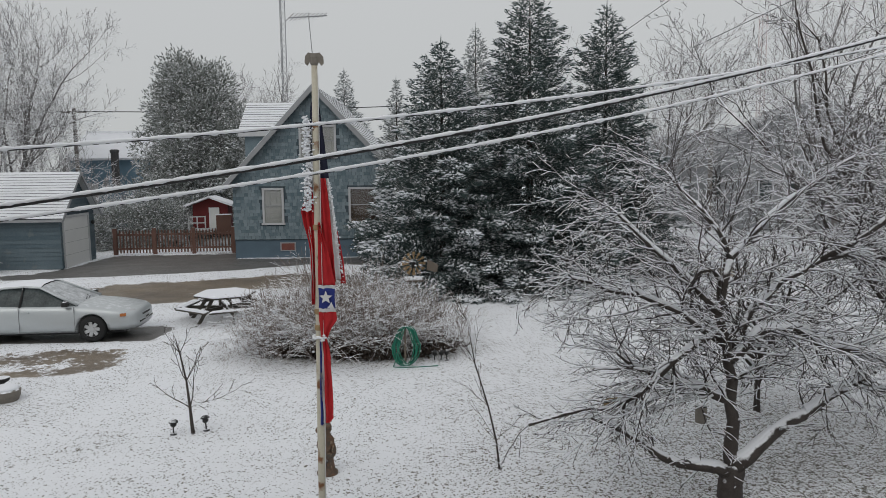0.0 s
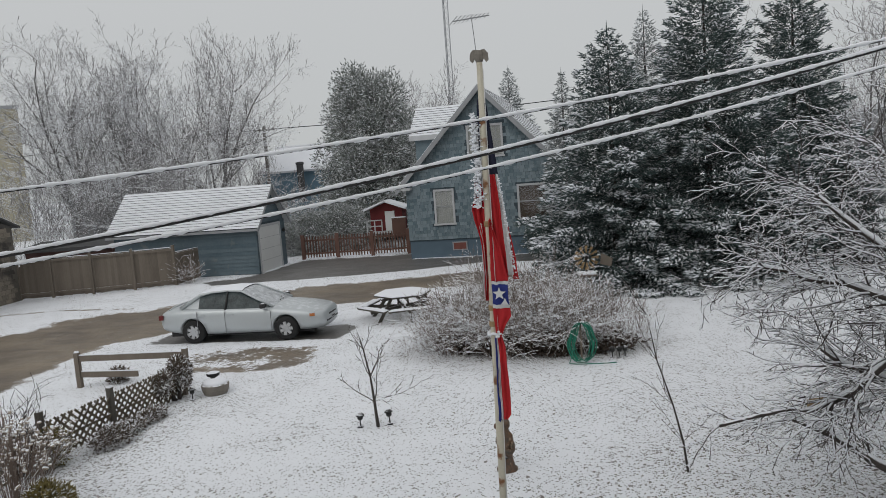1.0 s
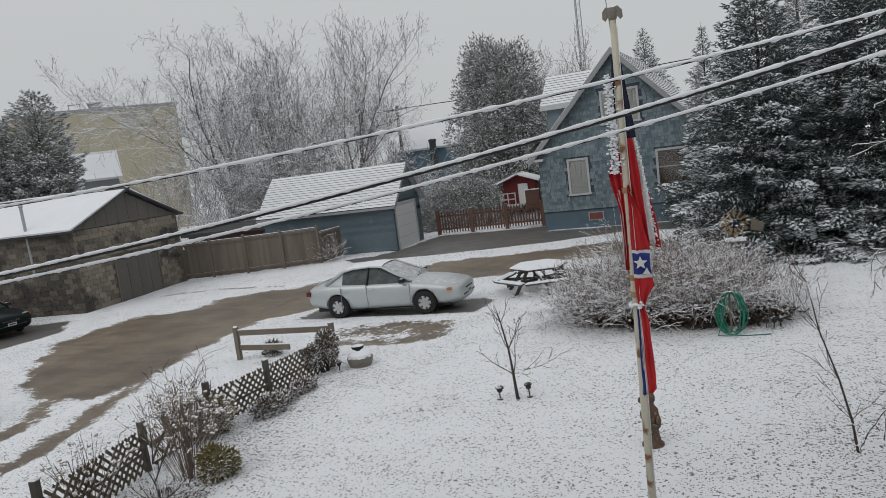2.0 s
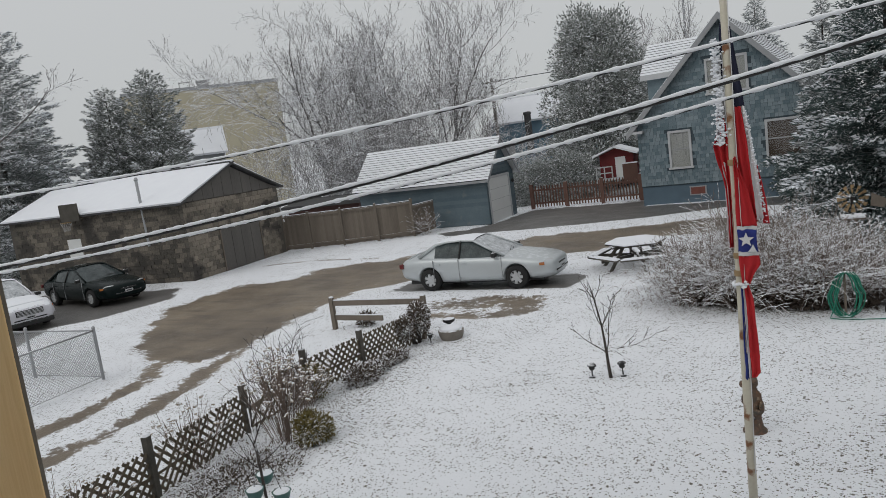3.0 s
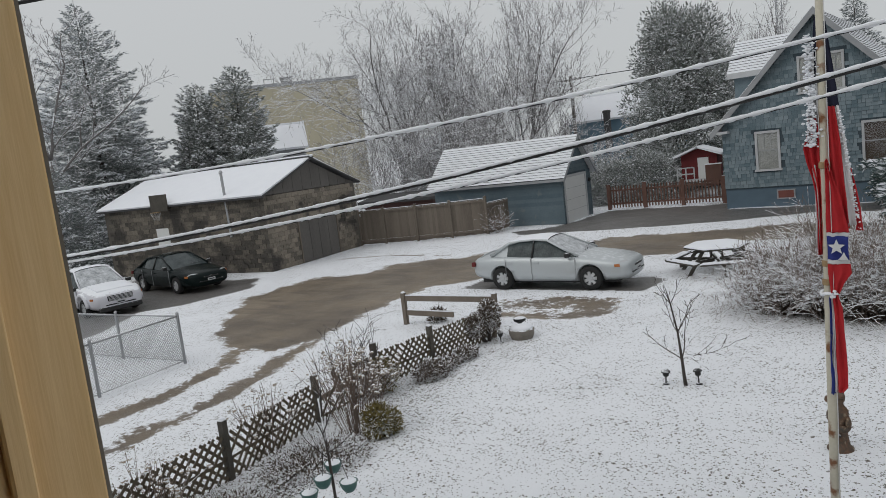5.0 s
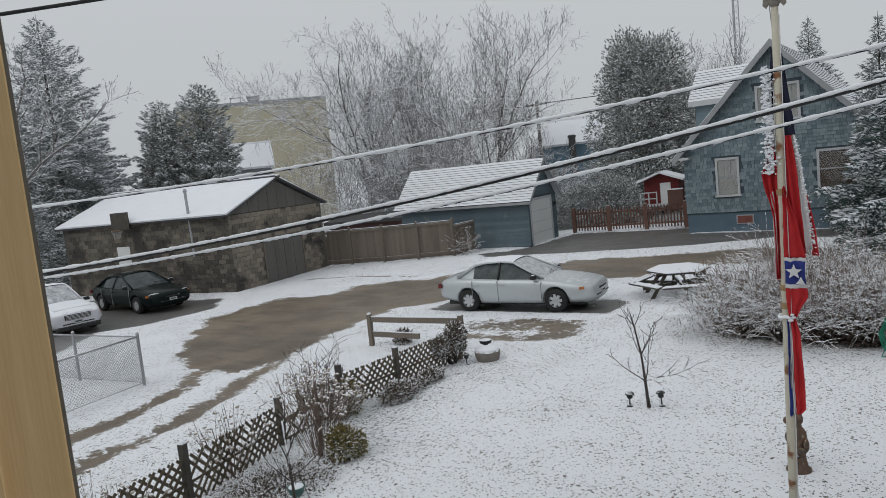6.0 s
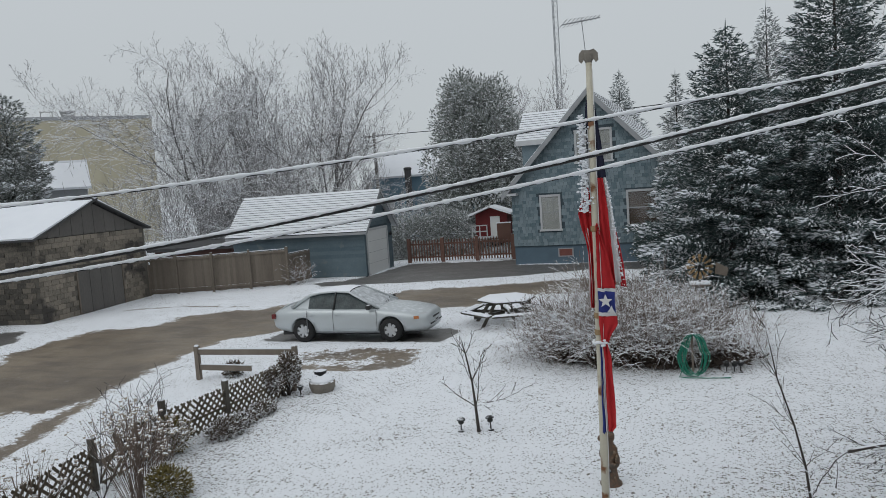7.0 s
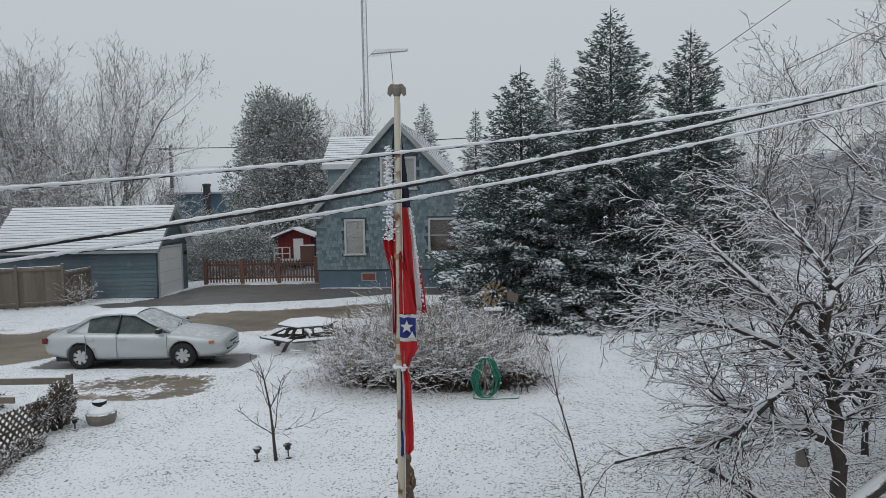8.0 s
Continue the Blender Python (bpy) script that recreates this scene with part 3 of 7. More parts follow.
def garage():
    """Single garage; own space: x along its length to the yard side end (door at x = 0), y across."""
    g = thing("garage", pose(-16.68, 30.75, 0, 0, 0, 4.8), "blue lap-sided garage with a snowy gable roof", "garage")
    ln, wd, eave, apex = 7.4, 3.7, 2.42, 4.15
    bm = bmesh.new()
    for x0, x1 in ((-ln, 0.0),):
        box(bm, x0, x1, 0.03, wd - 0.03, -0.1, eave)
        a = [bm.verts.new((x, y, z)) for x in (x0, x1) for y, z in ((0.03, eave), (wd - 0.03, eave), (wd / 2, apex))]
        for f in ((0, 1, 2), (3, 5, 4), (0, 2, 5, 3), (1, 4, 5, 2)):
            bm.faces.new([a[k] for k in f])
    part("wall", bm, BACKING, g)
    # lap boards
    first = None
    for i in range(13):
        z0 = 0.02 + i * 0.185
        if first is None:
            bm = bmesh.new()
            vs = [bm.verts.new(v) for v in ((-ln, 0.03, 0), (0.02, 0.03, 0), (-ln, 0.0, 0), (0.02, 0.0, 0), (-ln, 0.02, 0.2), (0.02, 0.02, 0.2))]
            for f in ((0, 1, 3, 2), (2, 3, 5, 4), (0, 2, 4), (1, 5, 3)):
                bm.faces.new([vs[k] for k in f])
            first = part("board", bm, SIDING_BLUE, g)
            first.matrix_basis = pose(0, 0, z0)
        else:
            share("board", first, g, pose(0, 0, z0))
    # end wall boards round the door and in the gable
    for i in range(22):
        z0 = 0.02 + i * 0.185
        if z0 > apex - 0.25:
            break
        half = wd / 2 if z0 + 0.1 < eave else wd / 2 * (apex - z0 - 0.18) / (apex - eave)
        spans = [(wd / 2 - half, 0.2), (3.05, wd / 2 + half)] if z0 < 2.25 else [(wd / 2 - half, wd / 2 + half)]
        for y0, y1 in spans:
            if y1 - y0 > 0.05:
                part("board", bx(0.0, 0.028, y0, y1, z0, z0 + 0.17), SIDING_BLUE, g)
    door = part("garage_door", bx(0.0, 0.02, 0.32, 2.93, 0.0, 2.2), DOOR_WHITE, g, "plain off-white garage door")
    for k in range(1, 4):
        part("seam", bx(0.021, 0.024, 0.32, 2.93, 0.55 * k, 0.55 * k + 0.012), TRIM_GREY, door)
    fr = box(box(bx(0.0, 0.06, 0.2, 0.32, 0, 2.32), 0.0, 0.06, 2.93, 3.05, 0, 2.32), 0.0, 0.06, 0.32, 2.93, 2.2, 2.32)
    part("door_frame", fr, TRIM, g)
    for side in (0, 1):
        y = -0.3 if side == 0 else wd + 0.3
        ze = eave - 0.3 * (apex - eave) / (wd / 2) + 0.06
        shingle_roof(g, (-ln - 0.25, y, ze), (0.3, y, ze), (0, wd / 2 - y, apex + 0.06 - ze), 0.17)
        part("rake_board", slab((0.28, y, ze - 0.12), (0.32, y, ze - 0.12), (0, wd / 2 - y, apex + 0.06 - ze), 0.12), TRIM_GREY, g)
    part("fascia", bx(-ln - 0.25, 0.3, -0.31, -0.28, eave - 0.33, eave - 0.16), TRIM_GREY, g)
    part("wall_lamp", lathe([(0.03, 0), (0.09, 0.06), (0.09, 0.1), (0.02, 0.22)], 10, pose(0.14, 3.25, 1.75)), PLASTIC, g)
    return g


garage()


def block_shed():
    """Concrete block outbuilding; own space: x along the gable end that faces the drive, y into the building (to the far left)."""
    ang = math.degrees(math.atan2(25.35 - 18.86, -25.23 + 24.13))
    s = thing("block_shed", pose(-24.13, 18.86, 0, 0, 0, ang), "old concrete-block outbuilding with a snow-covered gable roof", "outbuilding")
    wd, ln, eave, apex = 6.58, 10.2, 3.2, 4.5
    bm = bmesh.new()
    box(bm, 0.02, wd - 0.02, 0.02, ln, -0.1, eave)
    part("wall_core", bm, MORTAR, s)
    # the end wall's blocks are single pieces
    rnd = random.Random(3)
    protos = []
    for k in range(6):
        b = bx(0.006, 0.394, rnd.uniform(-0.012, 0.002), 0.03, 0.006, 0.194)
        me = bpy.data.meshes.new("block")
        b.to_mesh(me)
        b.free()
        me.materials.append(BLOCK)
        protos.append(me)
    half = bpy.data.meshes.new("half_block")
    b = bx(0.006, 0.182, -0.005, 0.03, 0.006, 0.194)
    b.to_mesh(half)
    b.free()
    half.materials.append(BLOCK)
    for r in range(16):
        off = 0.2 if r % 2 else 0.0
        if off:
            o = new("block", half)
            o.parent, o.matrix_basis = s, pose(0, 0, r * 0.2)
        c = 0
        while off + c * 0.4 + 0.4 <= wd + 0.01:
            x = off + c * 0.4
            c += 1
            if 1.95 < x + 0.2 < 4.75 and r * 0.2 < 1.95:
                continue
            o = new("block", rnd.choice(protos))
            o.parent, o.matrix_basis = s, pose(x, 0, r * 0.2)
    # long wall, joined
    v, f = [], []
    for r in range(16):
        c = 0
        off = 0.2 if r % 2 else 0.0
        while off + c * 0.4 + 0.4 <= ln:
            y = off + c * 0.4
            c += 1
            d = rnd.uniform(-0.012, 0.002)
            g0 = len(v)
            v += [(xx, y + yy, r * 0.2 + zz) for xx in (d, 0.03) for yy in (0.006, 0.394) for zz in (0.006, 0.194)]
            f += [(g0 + a, g0 + b_, g0 + c_, g0 + d_) for a, b_, c_, d_ in ((0, 1, 3, 2), (0, 4, 5, 1), (2, 3, 7, 6), (0, 2, 6, 4), (1, 5, 7, 3))]
    o = pyobj("block_facing", v, f, BLOCK, s, "stained grey-brown concrete block courses")
    o["kind"] = "stuff"
    for k in range(4):
        part("door_board", bx(2.0 + k * 0.68, 2.66 + k * 0.68, -0.03, 0.01, 0.02, 1.92), BOARD_DARK, s, "weathered grey plywood door panel")
    for x in (1.93, 4.72):
        part("door_post", bx(x, x + 0.07, -0.045, 0.01, 0, 1.98), WOOD_GREY, s)
    for k in range(10):
        x0, x1 = k * wd / 10 + 0.008, (k + 1) * wd / 10 - 0.008
        f1 = lambda x: eave + (apex - eave) * (1 - abs(x - wd / 2) / (wd / 2)) - 0.03
        pts = [(x0, eave + 0.02), (x1, eave + 0.02), (x1, max(f1(x1), eave + 0.03)), (x0, max(f1(x0), eave + 0.03))]
        part("gable_board", prism(pts, 0.0, 0.03), BOARD_DARK, s, "dark weathered gable board")
    for side in (0, 1):
        x = -0.25 if side == 0 else wd + 0.25
        ze = eave - 0.25 * (apex - eave) / (wd / 2) + 0.05
        up = (wd / 2 - x, 0, apex + 0.05 - ze)
        part("roof_deck", slab((x, -0.2, ze), (x, ln + 0.2, ze), up, 0.06), ROOF_EDGE, s, "dark roof edge")
        bm = slab((x * 0.98, -0.17, ze + 0.083), (x * 0.98, ln + 0.18, ze + 0.083), (wd / 2 - x * 0.98, 0, apex + 0.05 - ze), 0.05)
        part("snow_cover", bm, SNOW, s, "smooth snow on the roof")
    # weatherhead conduit, backboard with hoop, boarded window
    part("service_conduit", lathe([(0.06, 1.6), (0.06, 4.35), (0.09, 4.4), (0.05, 4.5)], 10, pose(-0.12, 1.95, 0, -4, 3, 0)), STEEL, s)
    bb = part("backboard", bx(-0.34, -0.30, 5.35, 6.45, 3.0, 3.75), WOOD_DARK, s, "weathered wooden basketball backboard")
    part("bracket", box(bx(-0.3, 0.03, 5.5, 5.56, 3.1, 3.16), -0.3, 0.03, 6.2, 6.26, 3.1, 3.16), WOOD_GREY, bb)
    ring = [(Vector((-0.56 + 0.22 * math.cos(a), 5.9 + 0.22 * math.sin(a), 2.98)), 0.012) for a in np.linspace(0, 2 * math.pi, 17)]
    tube_obj("hoop", [ring], RUSTY, bb)
    net = [[(Vector((-0.56 + r * math.cos(a + k * 0.3), 5.9 + r * math.sin(a + k * 0.3), 2.97 - 0.35 * k / 4)), 0.006) for k, r in enumerate((0.22, 0.19, 0.15, 0.13, 0.12))] for a in np.linspace(0, 6.28, 13)[:-1]]
    tube_obj("net", net, CLOTH_WHITE, bb, sides=3)
    part("boarded_window", bx(-0.02, 0.01, 5.9, 6.7, 1.35, 2.2), DOOR_WHITE, s, "white board over a window")
    return s


block_shed()


def small_gable(name, x, y, rz, wd, ln, eave, apex, wall_m, label, category, roof_m=SNOW, base=0.0, windows=()):
    """A far building: x along the gable end facing -y, y back."""
    h = thing(name, pose(x, y, 0, 0, 0, rz), label, category)
    part("wall", prism([(0, base - 0.1), (wd, base - 0.1), (wd, eave), (wd / 2, apex), (0, eave)], 0, ln), wall_m, h)
    for side in (0, 1):
        xx = -0.3 if side == 0 else wd + 0.3
        ze = eave - 0.3 * (apex - eave) / (wd / 2) + 0.03
        part("roof", slab((xx, -0.3, ze), (xx, ln + 0.3, ze), (wd / 2 - xx, 0, apex + 0.03 - ze), 0.16), roof_m, h, "snow-covered roof slope")
    for wx, wz, ww, wh in windows:
        w = part("window", bx(wx, wx + ww, -0.06, 0.0, wz, wz + wh), TRIM, h)
        part("pane", bx(wx + 0.1, wx + ww - 0.1, -0.07, -0.05, wz + 0.1, wz + wh - 0.1), CAR_GLASS, w)
    return h


# far buildings round the yard
fh = small_gable("house", -18.0, 55.0, 90, 7, 10.6, 5.3, 7.3, BLUE_FAR, "pale blue house with snowy roof beyond the garage", "house")
part("chimney", lathe([(0.28, 4.0), (0.28, 7.0), (0.33, 7.05), (0.33, 7.2), (0.2, 7.25)], 10, pose(-1.2, 6.6, -1.3)), ROOF_EDGE, fh, "dark chimney stack")
part("window", bx(-0.05, 0.0, 8.6, 9.5, 2.0, 3.4), TRIM, fh)
small_gable("house", -44.9, 40.0, 140, 7.5, 9, 6.0, 8.0, GREY_FAR, "grey house with snowy roof behind the outbuilding", "house")
small_gable("outbuilding", -36.5, 45.5, 70, 4, 5, 4.3, 5.4, GREY_FAR, "small grey outbuilding with snowy roof and brick chimney", "outbuilding")
small_gable("outbuilding", -27.0, 33.6, 100, 4, 5, 1.45, 1.7, BARN_DARK, "low red outbuilding behind the board fence", "outbuilding", ROOF_EDGE)
small_gable("house", 14.5, 52.0, 0, 12, 10, 6.0, 6.8, GREY_FAR, "pale grey sided house seen through branches", "house", windows=((2, 2, 1, 1.6), (5, 2, 1, 1.6), (8, 2, 1, 1.6)))
bh = small_gable("church_hall", 19.0, 45.5, -12, 9, 14, 6.2, 8.2, GREY_FAR, "grey hall with an arched gable window", "building", GREY_FAR, windows=((1.2, 1.8, 0.9, 1.8), (3.0, 1.8, 0.9, 1.8), (5.2, 1.8, 0.9, 1.8)))
arch = [(3.0 + 1.5 + 1.5 * math.cos(a), 5.2 + 1.9 * math.sin(a)) for a in np.linspace(0, math.pi, 13)]
part("arched_window", prism(arch, -0.09, -0.02), TRIM, bh, "pale arched gable window")


def warehouse():
    w = thing("warehouse", pose(-88, 43.3, 0, 0, 0, 47), "long tan metal-panel warehouse with a flat roof", "warehouse")
    part("wall", bx(15.5, 34, 0, 30, -0.1, 15.2), YELLOW_FAR, w)
    part("parapet", bx(15.4, 34.1, -0.12, 0.0, 14.9, 15.3), TRIM_GREY, w)
    for i in range(4):
        part("pilaster", bx(17.6 + i * 5.2, 17.85 + i * 5.2, -0.1, 0.0, 0, 14.9), YELLOW_FAR, w)
    part("roof_vent", prism([(24.4, 15.2), (25.5, 15.2), (25.8, 16.1), (24.1, 16.1)], 1, 2.2), GREY_FAR, w)
    fr = [[(Vector((22.2 + i, 1, 15.2)), 0.06), (Vector((22.2 + i, 1, 16.1)), 0.06)] for i in (0, 1.2)] + [[(Vector((22.1, 1, 16.0)), 0.06), (Vector((23.5, 1, 16.0)), 0.06)]]
    tube_obj("roof_frame", fr, STEEL, w, sides=4)


warehouse()


def playhouse():
    p = thing("playhouse", pose(-14.0, 39.4, 0, 0, 0, 6), "small red playhouse on posts with white porch rail and snowy roof", "playhouse")
    for x, y in ((0.1, 0.1), (2.0, 0.1), (0.1, 1.5), (2.0, 1.5)):
        part("post", bx(x - 0.06, x + 0.06, y - 0.06, y + 0.06, -0.1, 0.96), WOOD_GREY, p)
    part("deck", bx(0, 2.1, -0.5, 1.6, 0.96, 1.06), TRIM, p)
    part("wall", prism([(0.1, 1.06), (2.0, 1.06), (2.0, 2.35), (1.05, 2.72), (0.1, 2.35)], 0.1, 1.5), RED_PAINT, p)
    part("door", bx(0.98, 1.55, 0.06, 0.1, 1.06, 2.2), DOOR_WHITE, p, "white door")
    for side in (0, 1):
        xx = -0.2 if side == 0 else 2.3
        part("roof", slab((xx, -0.35, 2.28), (xx, 1.7, 2.28), (1.05 - xx, 0, 0.47), 0.09), SNOW, p, "snow-covered roof")
    rails = [bx(-0.02, 0.9, -0.5, -0.45, zz, zz + 0.06) for zz in (1.36, 1.7)]
    for bm in rails:
        part("rail", bm, TRIM, p)
    for x in (0.0, 0.45, 0.88, 1.75, 2.08):
        part("baluster", bx(x - 0.03, x + 0.03, -0.5, -0.45, 1.06, 1.76), TRIM, p)


playhouse()


# ---- plants ----
def grow(rnd, p, d, length, r, depth, lines, up=0.12, spread=0.75, kids=4, wiggle=0.22, shrink=0.62, seg=5, droop=0.0):
    """A limb as a wiggly tapering line, and its side twigs."""
    pts = [(Vector(p), r)]
    cur, dr = Vector(p), Vector(d).normalized()
    for i in range(seg):
        dr = (dr + Vector((rnd.gauss(0, wiggle), rnd.gauss(0, wiggle), rnd.gauss(0, wiggle) + up - droop * (i / seg)))).normalized()
        cur = cur + dr * (length / seg)
        pts.append((cur.copy(), max(r * (1 - 0.75 * (i + 1) / seg), 0.0022)))
    lines.setdefault(depth, []).append(pts)
    if depth <= 0:
        return
    for k in range(kids):
        i = rnd.randint(1, seg) if k else seg
        q, rr = pts[i]
        base = (pts[i][0] - pts[i - 1][0]).normalized()
        side = Vector((rnd.gauss(0, 1), rnd.gauss(0, 1), rnd.gauss(0, 0.7))).normalized()
        nd = (base + side * spread * rnd.uniform(0.7, 1.3)).normalized()
        grow(rnd, q, nd, length * shrink * rnd.uniform(0.75, 1.2), max(rr * 0.75, 0.0025), depth - 1, lines, up, spread, kids, wiggle, shrink, (seg if depth > 2 else 3) if depth > 1 else 2, droop)


def branch(rnd, p, d, length, r, level, lines, ang=0.85, up=0.03, wig=0.13, gap=0.1, ratio=0.5, flat=0.7, least=0.003):
    """A shoot that zigzags a little at each node and carries side shoots in turn round it, shorter towards its tip."""
    n = max(3, min(9, int(length / gap)))
    if level == 0:
        n = 1 if least > 0.008 else min(n, 2)
    cur, dr = Vector(p), Vector(d).normalized()
    pts = [(cur.copy(), max(r, least))]
    roll = rnd.random() * 6.28
    for i in range(1, n + 1):
        dr = (dr + Vector((rnd.gauss(0, wig), rnd.gauss(0, wig), rnd.gauss(0, wig) + up))).normalized()
        cur = cur + dr * (length / n)
        rad = max(r * (1 - 0.72 * i / n), least)
        pts.append((cur.copy(), rad))
        if level > 0 and rnd.random() < 0.92:
            roll += 2.4 + rnd.gauss(0, 0.3)
            u = dr.orthogonal().normalized()
            side = u * math.cos(roll) + dr.cross(u) * math.sin(roll)
            side.z *= flat
            a = ang * rnd.uniform(0.75, 1.2)
            branch(rnd, cur, dr * math.cos(a) + side * math.sin(a), length * ratio * (1 - 0.5 * i / n) * rnd.uniform(0.7, 1.35), rad * 0.58, level - 1, lines, ang, up, wig, gap, ratio, flat, least)
    lines.setdefault(level, []).append(pts)


def snow_on(lines, share_=0.85, seed=1, thick=0.8):
    """Ridges of snow lying along the upper side of limbs that are not too steep."""
    rnd = random.Random(seed)
    out = []
    for l in lines:
        run = []
        for i, (p, r) in enumerate(l):
            q = l[min(i + 1, len(l) - 1)][0] - l[max(i - 1, 0)][0]
            flat = abs(q.z) < 0.80 * q.length
            if flat and rnd.random() < share_:
                w = min(r, 0.03 + r * 0.3) * thick * rnd.uniform(0.7, 1.25) + 0.0012
                run.append((p + Vector((0, 0, r * 0.55 + w * 0.45)), w))
            else:
                if len(run) > 1:
                    out.append(run)
                run = []
        if len(run) > 1:
            out.append(run)
    return out


def tree_meshes(name, lines, parent, thick_m, twig_m, cut=2, sides=6, snow=0.0, thick=0.8):
    big = [l for k, v in lines.items() if k >= cut for l in v]
    small = [l for k, v in lines.items() if k < cut for l in v]
    tube_obj("trunk", big, thick_m, parent, "", sides)
    o = tube_obj("crown", small, twig_m, parent, "", 3, smooth=False)
    o["kind"] = "stuff"
    if snow:
        o = tube_obj("snow_ridge", snow_on(big + small, snow, 5, thick), SNOW, parent, "snow lying along the limbs", 3, smooth=True)
        o["kind"] = "stuff"
    return o


def bare_tree(x, y, h, seed, label, far=True, spread=0.75, depth=3, r=None, lean=(0, 0), up=0.04, forks=4, tr=0.3, twig_r=0.011, gap=0.4, wig=0.13, ratio=0.5, open_=0.5, mats=None, snow=0.0):
    """A bare tree: a trunk that forks into limbs, each with shoots and side shoots."""
    rnd = random.Random(seed)
    t = thing("tree", pose(x, y, 0), label, "tree")
    lines = {}
    r = r or h * 0.011
    pts = [(Vector((0, 0, -0.15)), r * 1.25)]
    cur = Vector((0, 0, 0))
    for i in range(5):
        cur = cur + Vector((lean[0] + rnd.gauss(0, 0.02 * h / 5), lean[1] + rnd.gauss(0, 0.02 * h / 5), h * tr / 5))
        pts.append((cur.copy(), r * (1 - 0.08 * i)))
    lines[depth + 1] = [pts]
    for k in range(forks):
        a = 2 * math.pi * (k + rnd.random() * 0.6) / forks
        d = Vector((math.cos(a) * open_, math.sin(a) * open_, 1.0))
        branch(rnd, pts[-1 - k % 2][0], d, h * (1 - tr) * rnd.uniform(0.8, 1.0), r * 0.6, depth, lines, spread, up, wig, gap, ratio, 0.8, twig_r)
    for k in range(3):
        a = rnd.random() * 6.28
        branch(rnd, pts[2 + k][0], Vector((math.cos(a), math.sin(a), 0.6)), h * 0.36, r * 0.35, depth - 1, lines, spread, up, wig, gap, ratio, 0.8, twig_r)
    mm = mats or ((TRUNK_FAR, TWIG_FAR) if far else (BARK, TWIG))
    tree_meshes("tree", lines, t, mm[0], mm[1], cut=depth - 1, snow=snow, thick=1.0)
    return t


def spindles(Q, A, L, W, rng):
    """Pointed three-sided shoots from points Q along A. Returns vertices and faces."""
    n = len(Q)
    ref = rng.normal(size=(n, 3))
    U = np.cross(A, ref)
    U /= np.maximum(np.linalg.norm(U, axis=1, keepdims=True), 1e-9)
    V = np.cross(A, U)
    ring = [Q + (U * math.cos(a) + V * math.sin(a)) * W[:, None] for a in (0.3, 2.394, 4.489)]
    verts = np.stack(ring + [Q + A * L[:, None]], 1).reshape(-1, 3)
    b = np.arange(n)[:, None] * 4
    tri = np.array([(0, 1, 3), (1, 2, 3), (2, 0, 3)])
    faces = (b[:, :, None] + tri[None]).reshape(-1, 3)
    return verts.tolist(), faces.tolist()


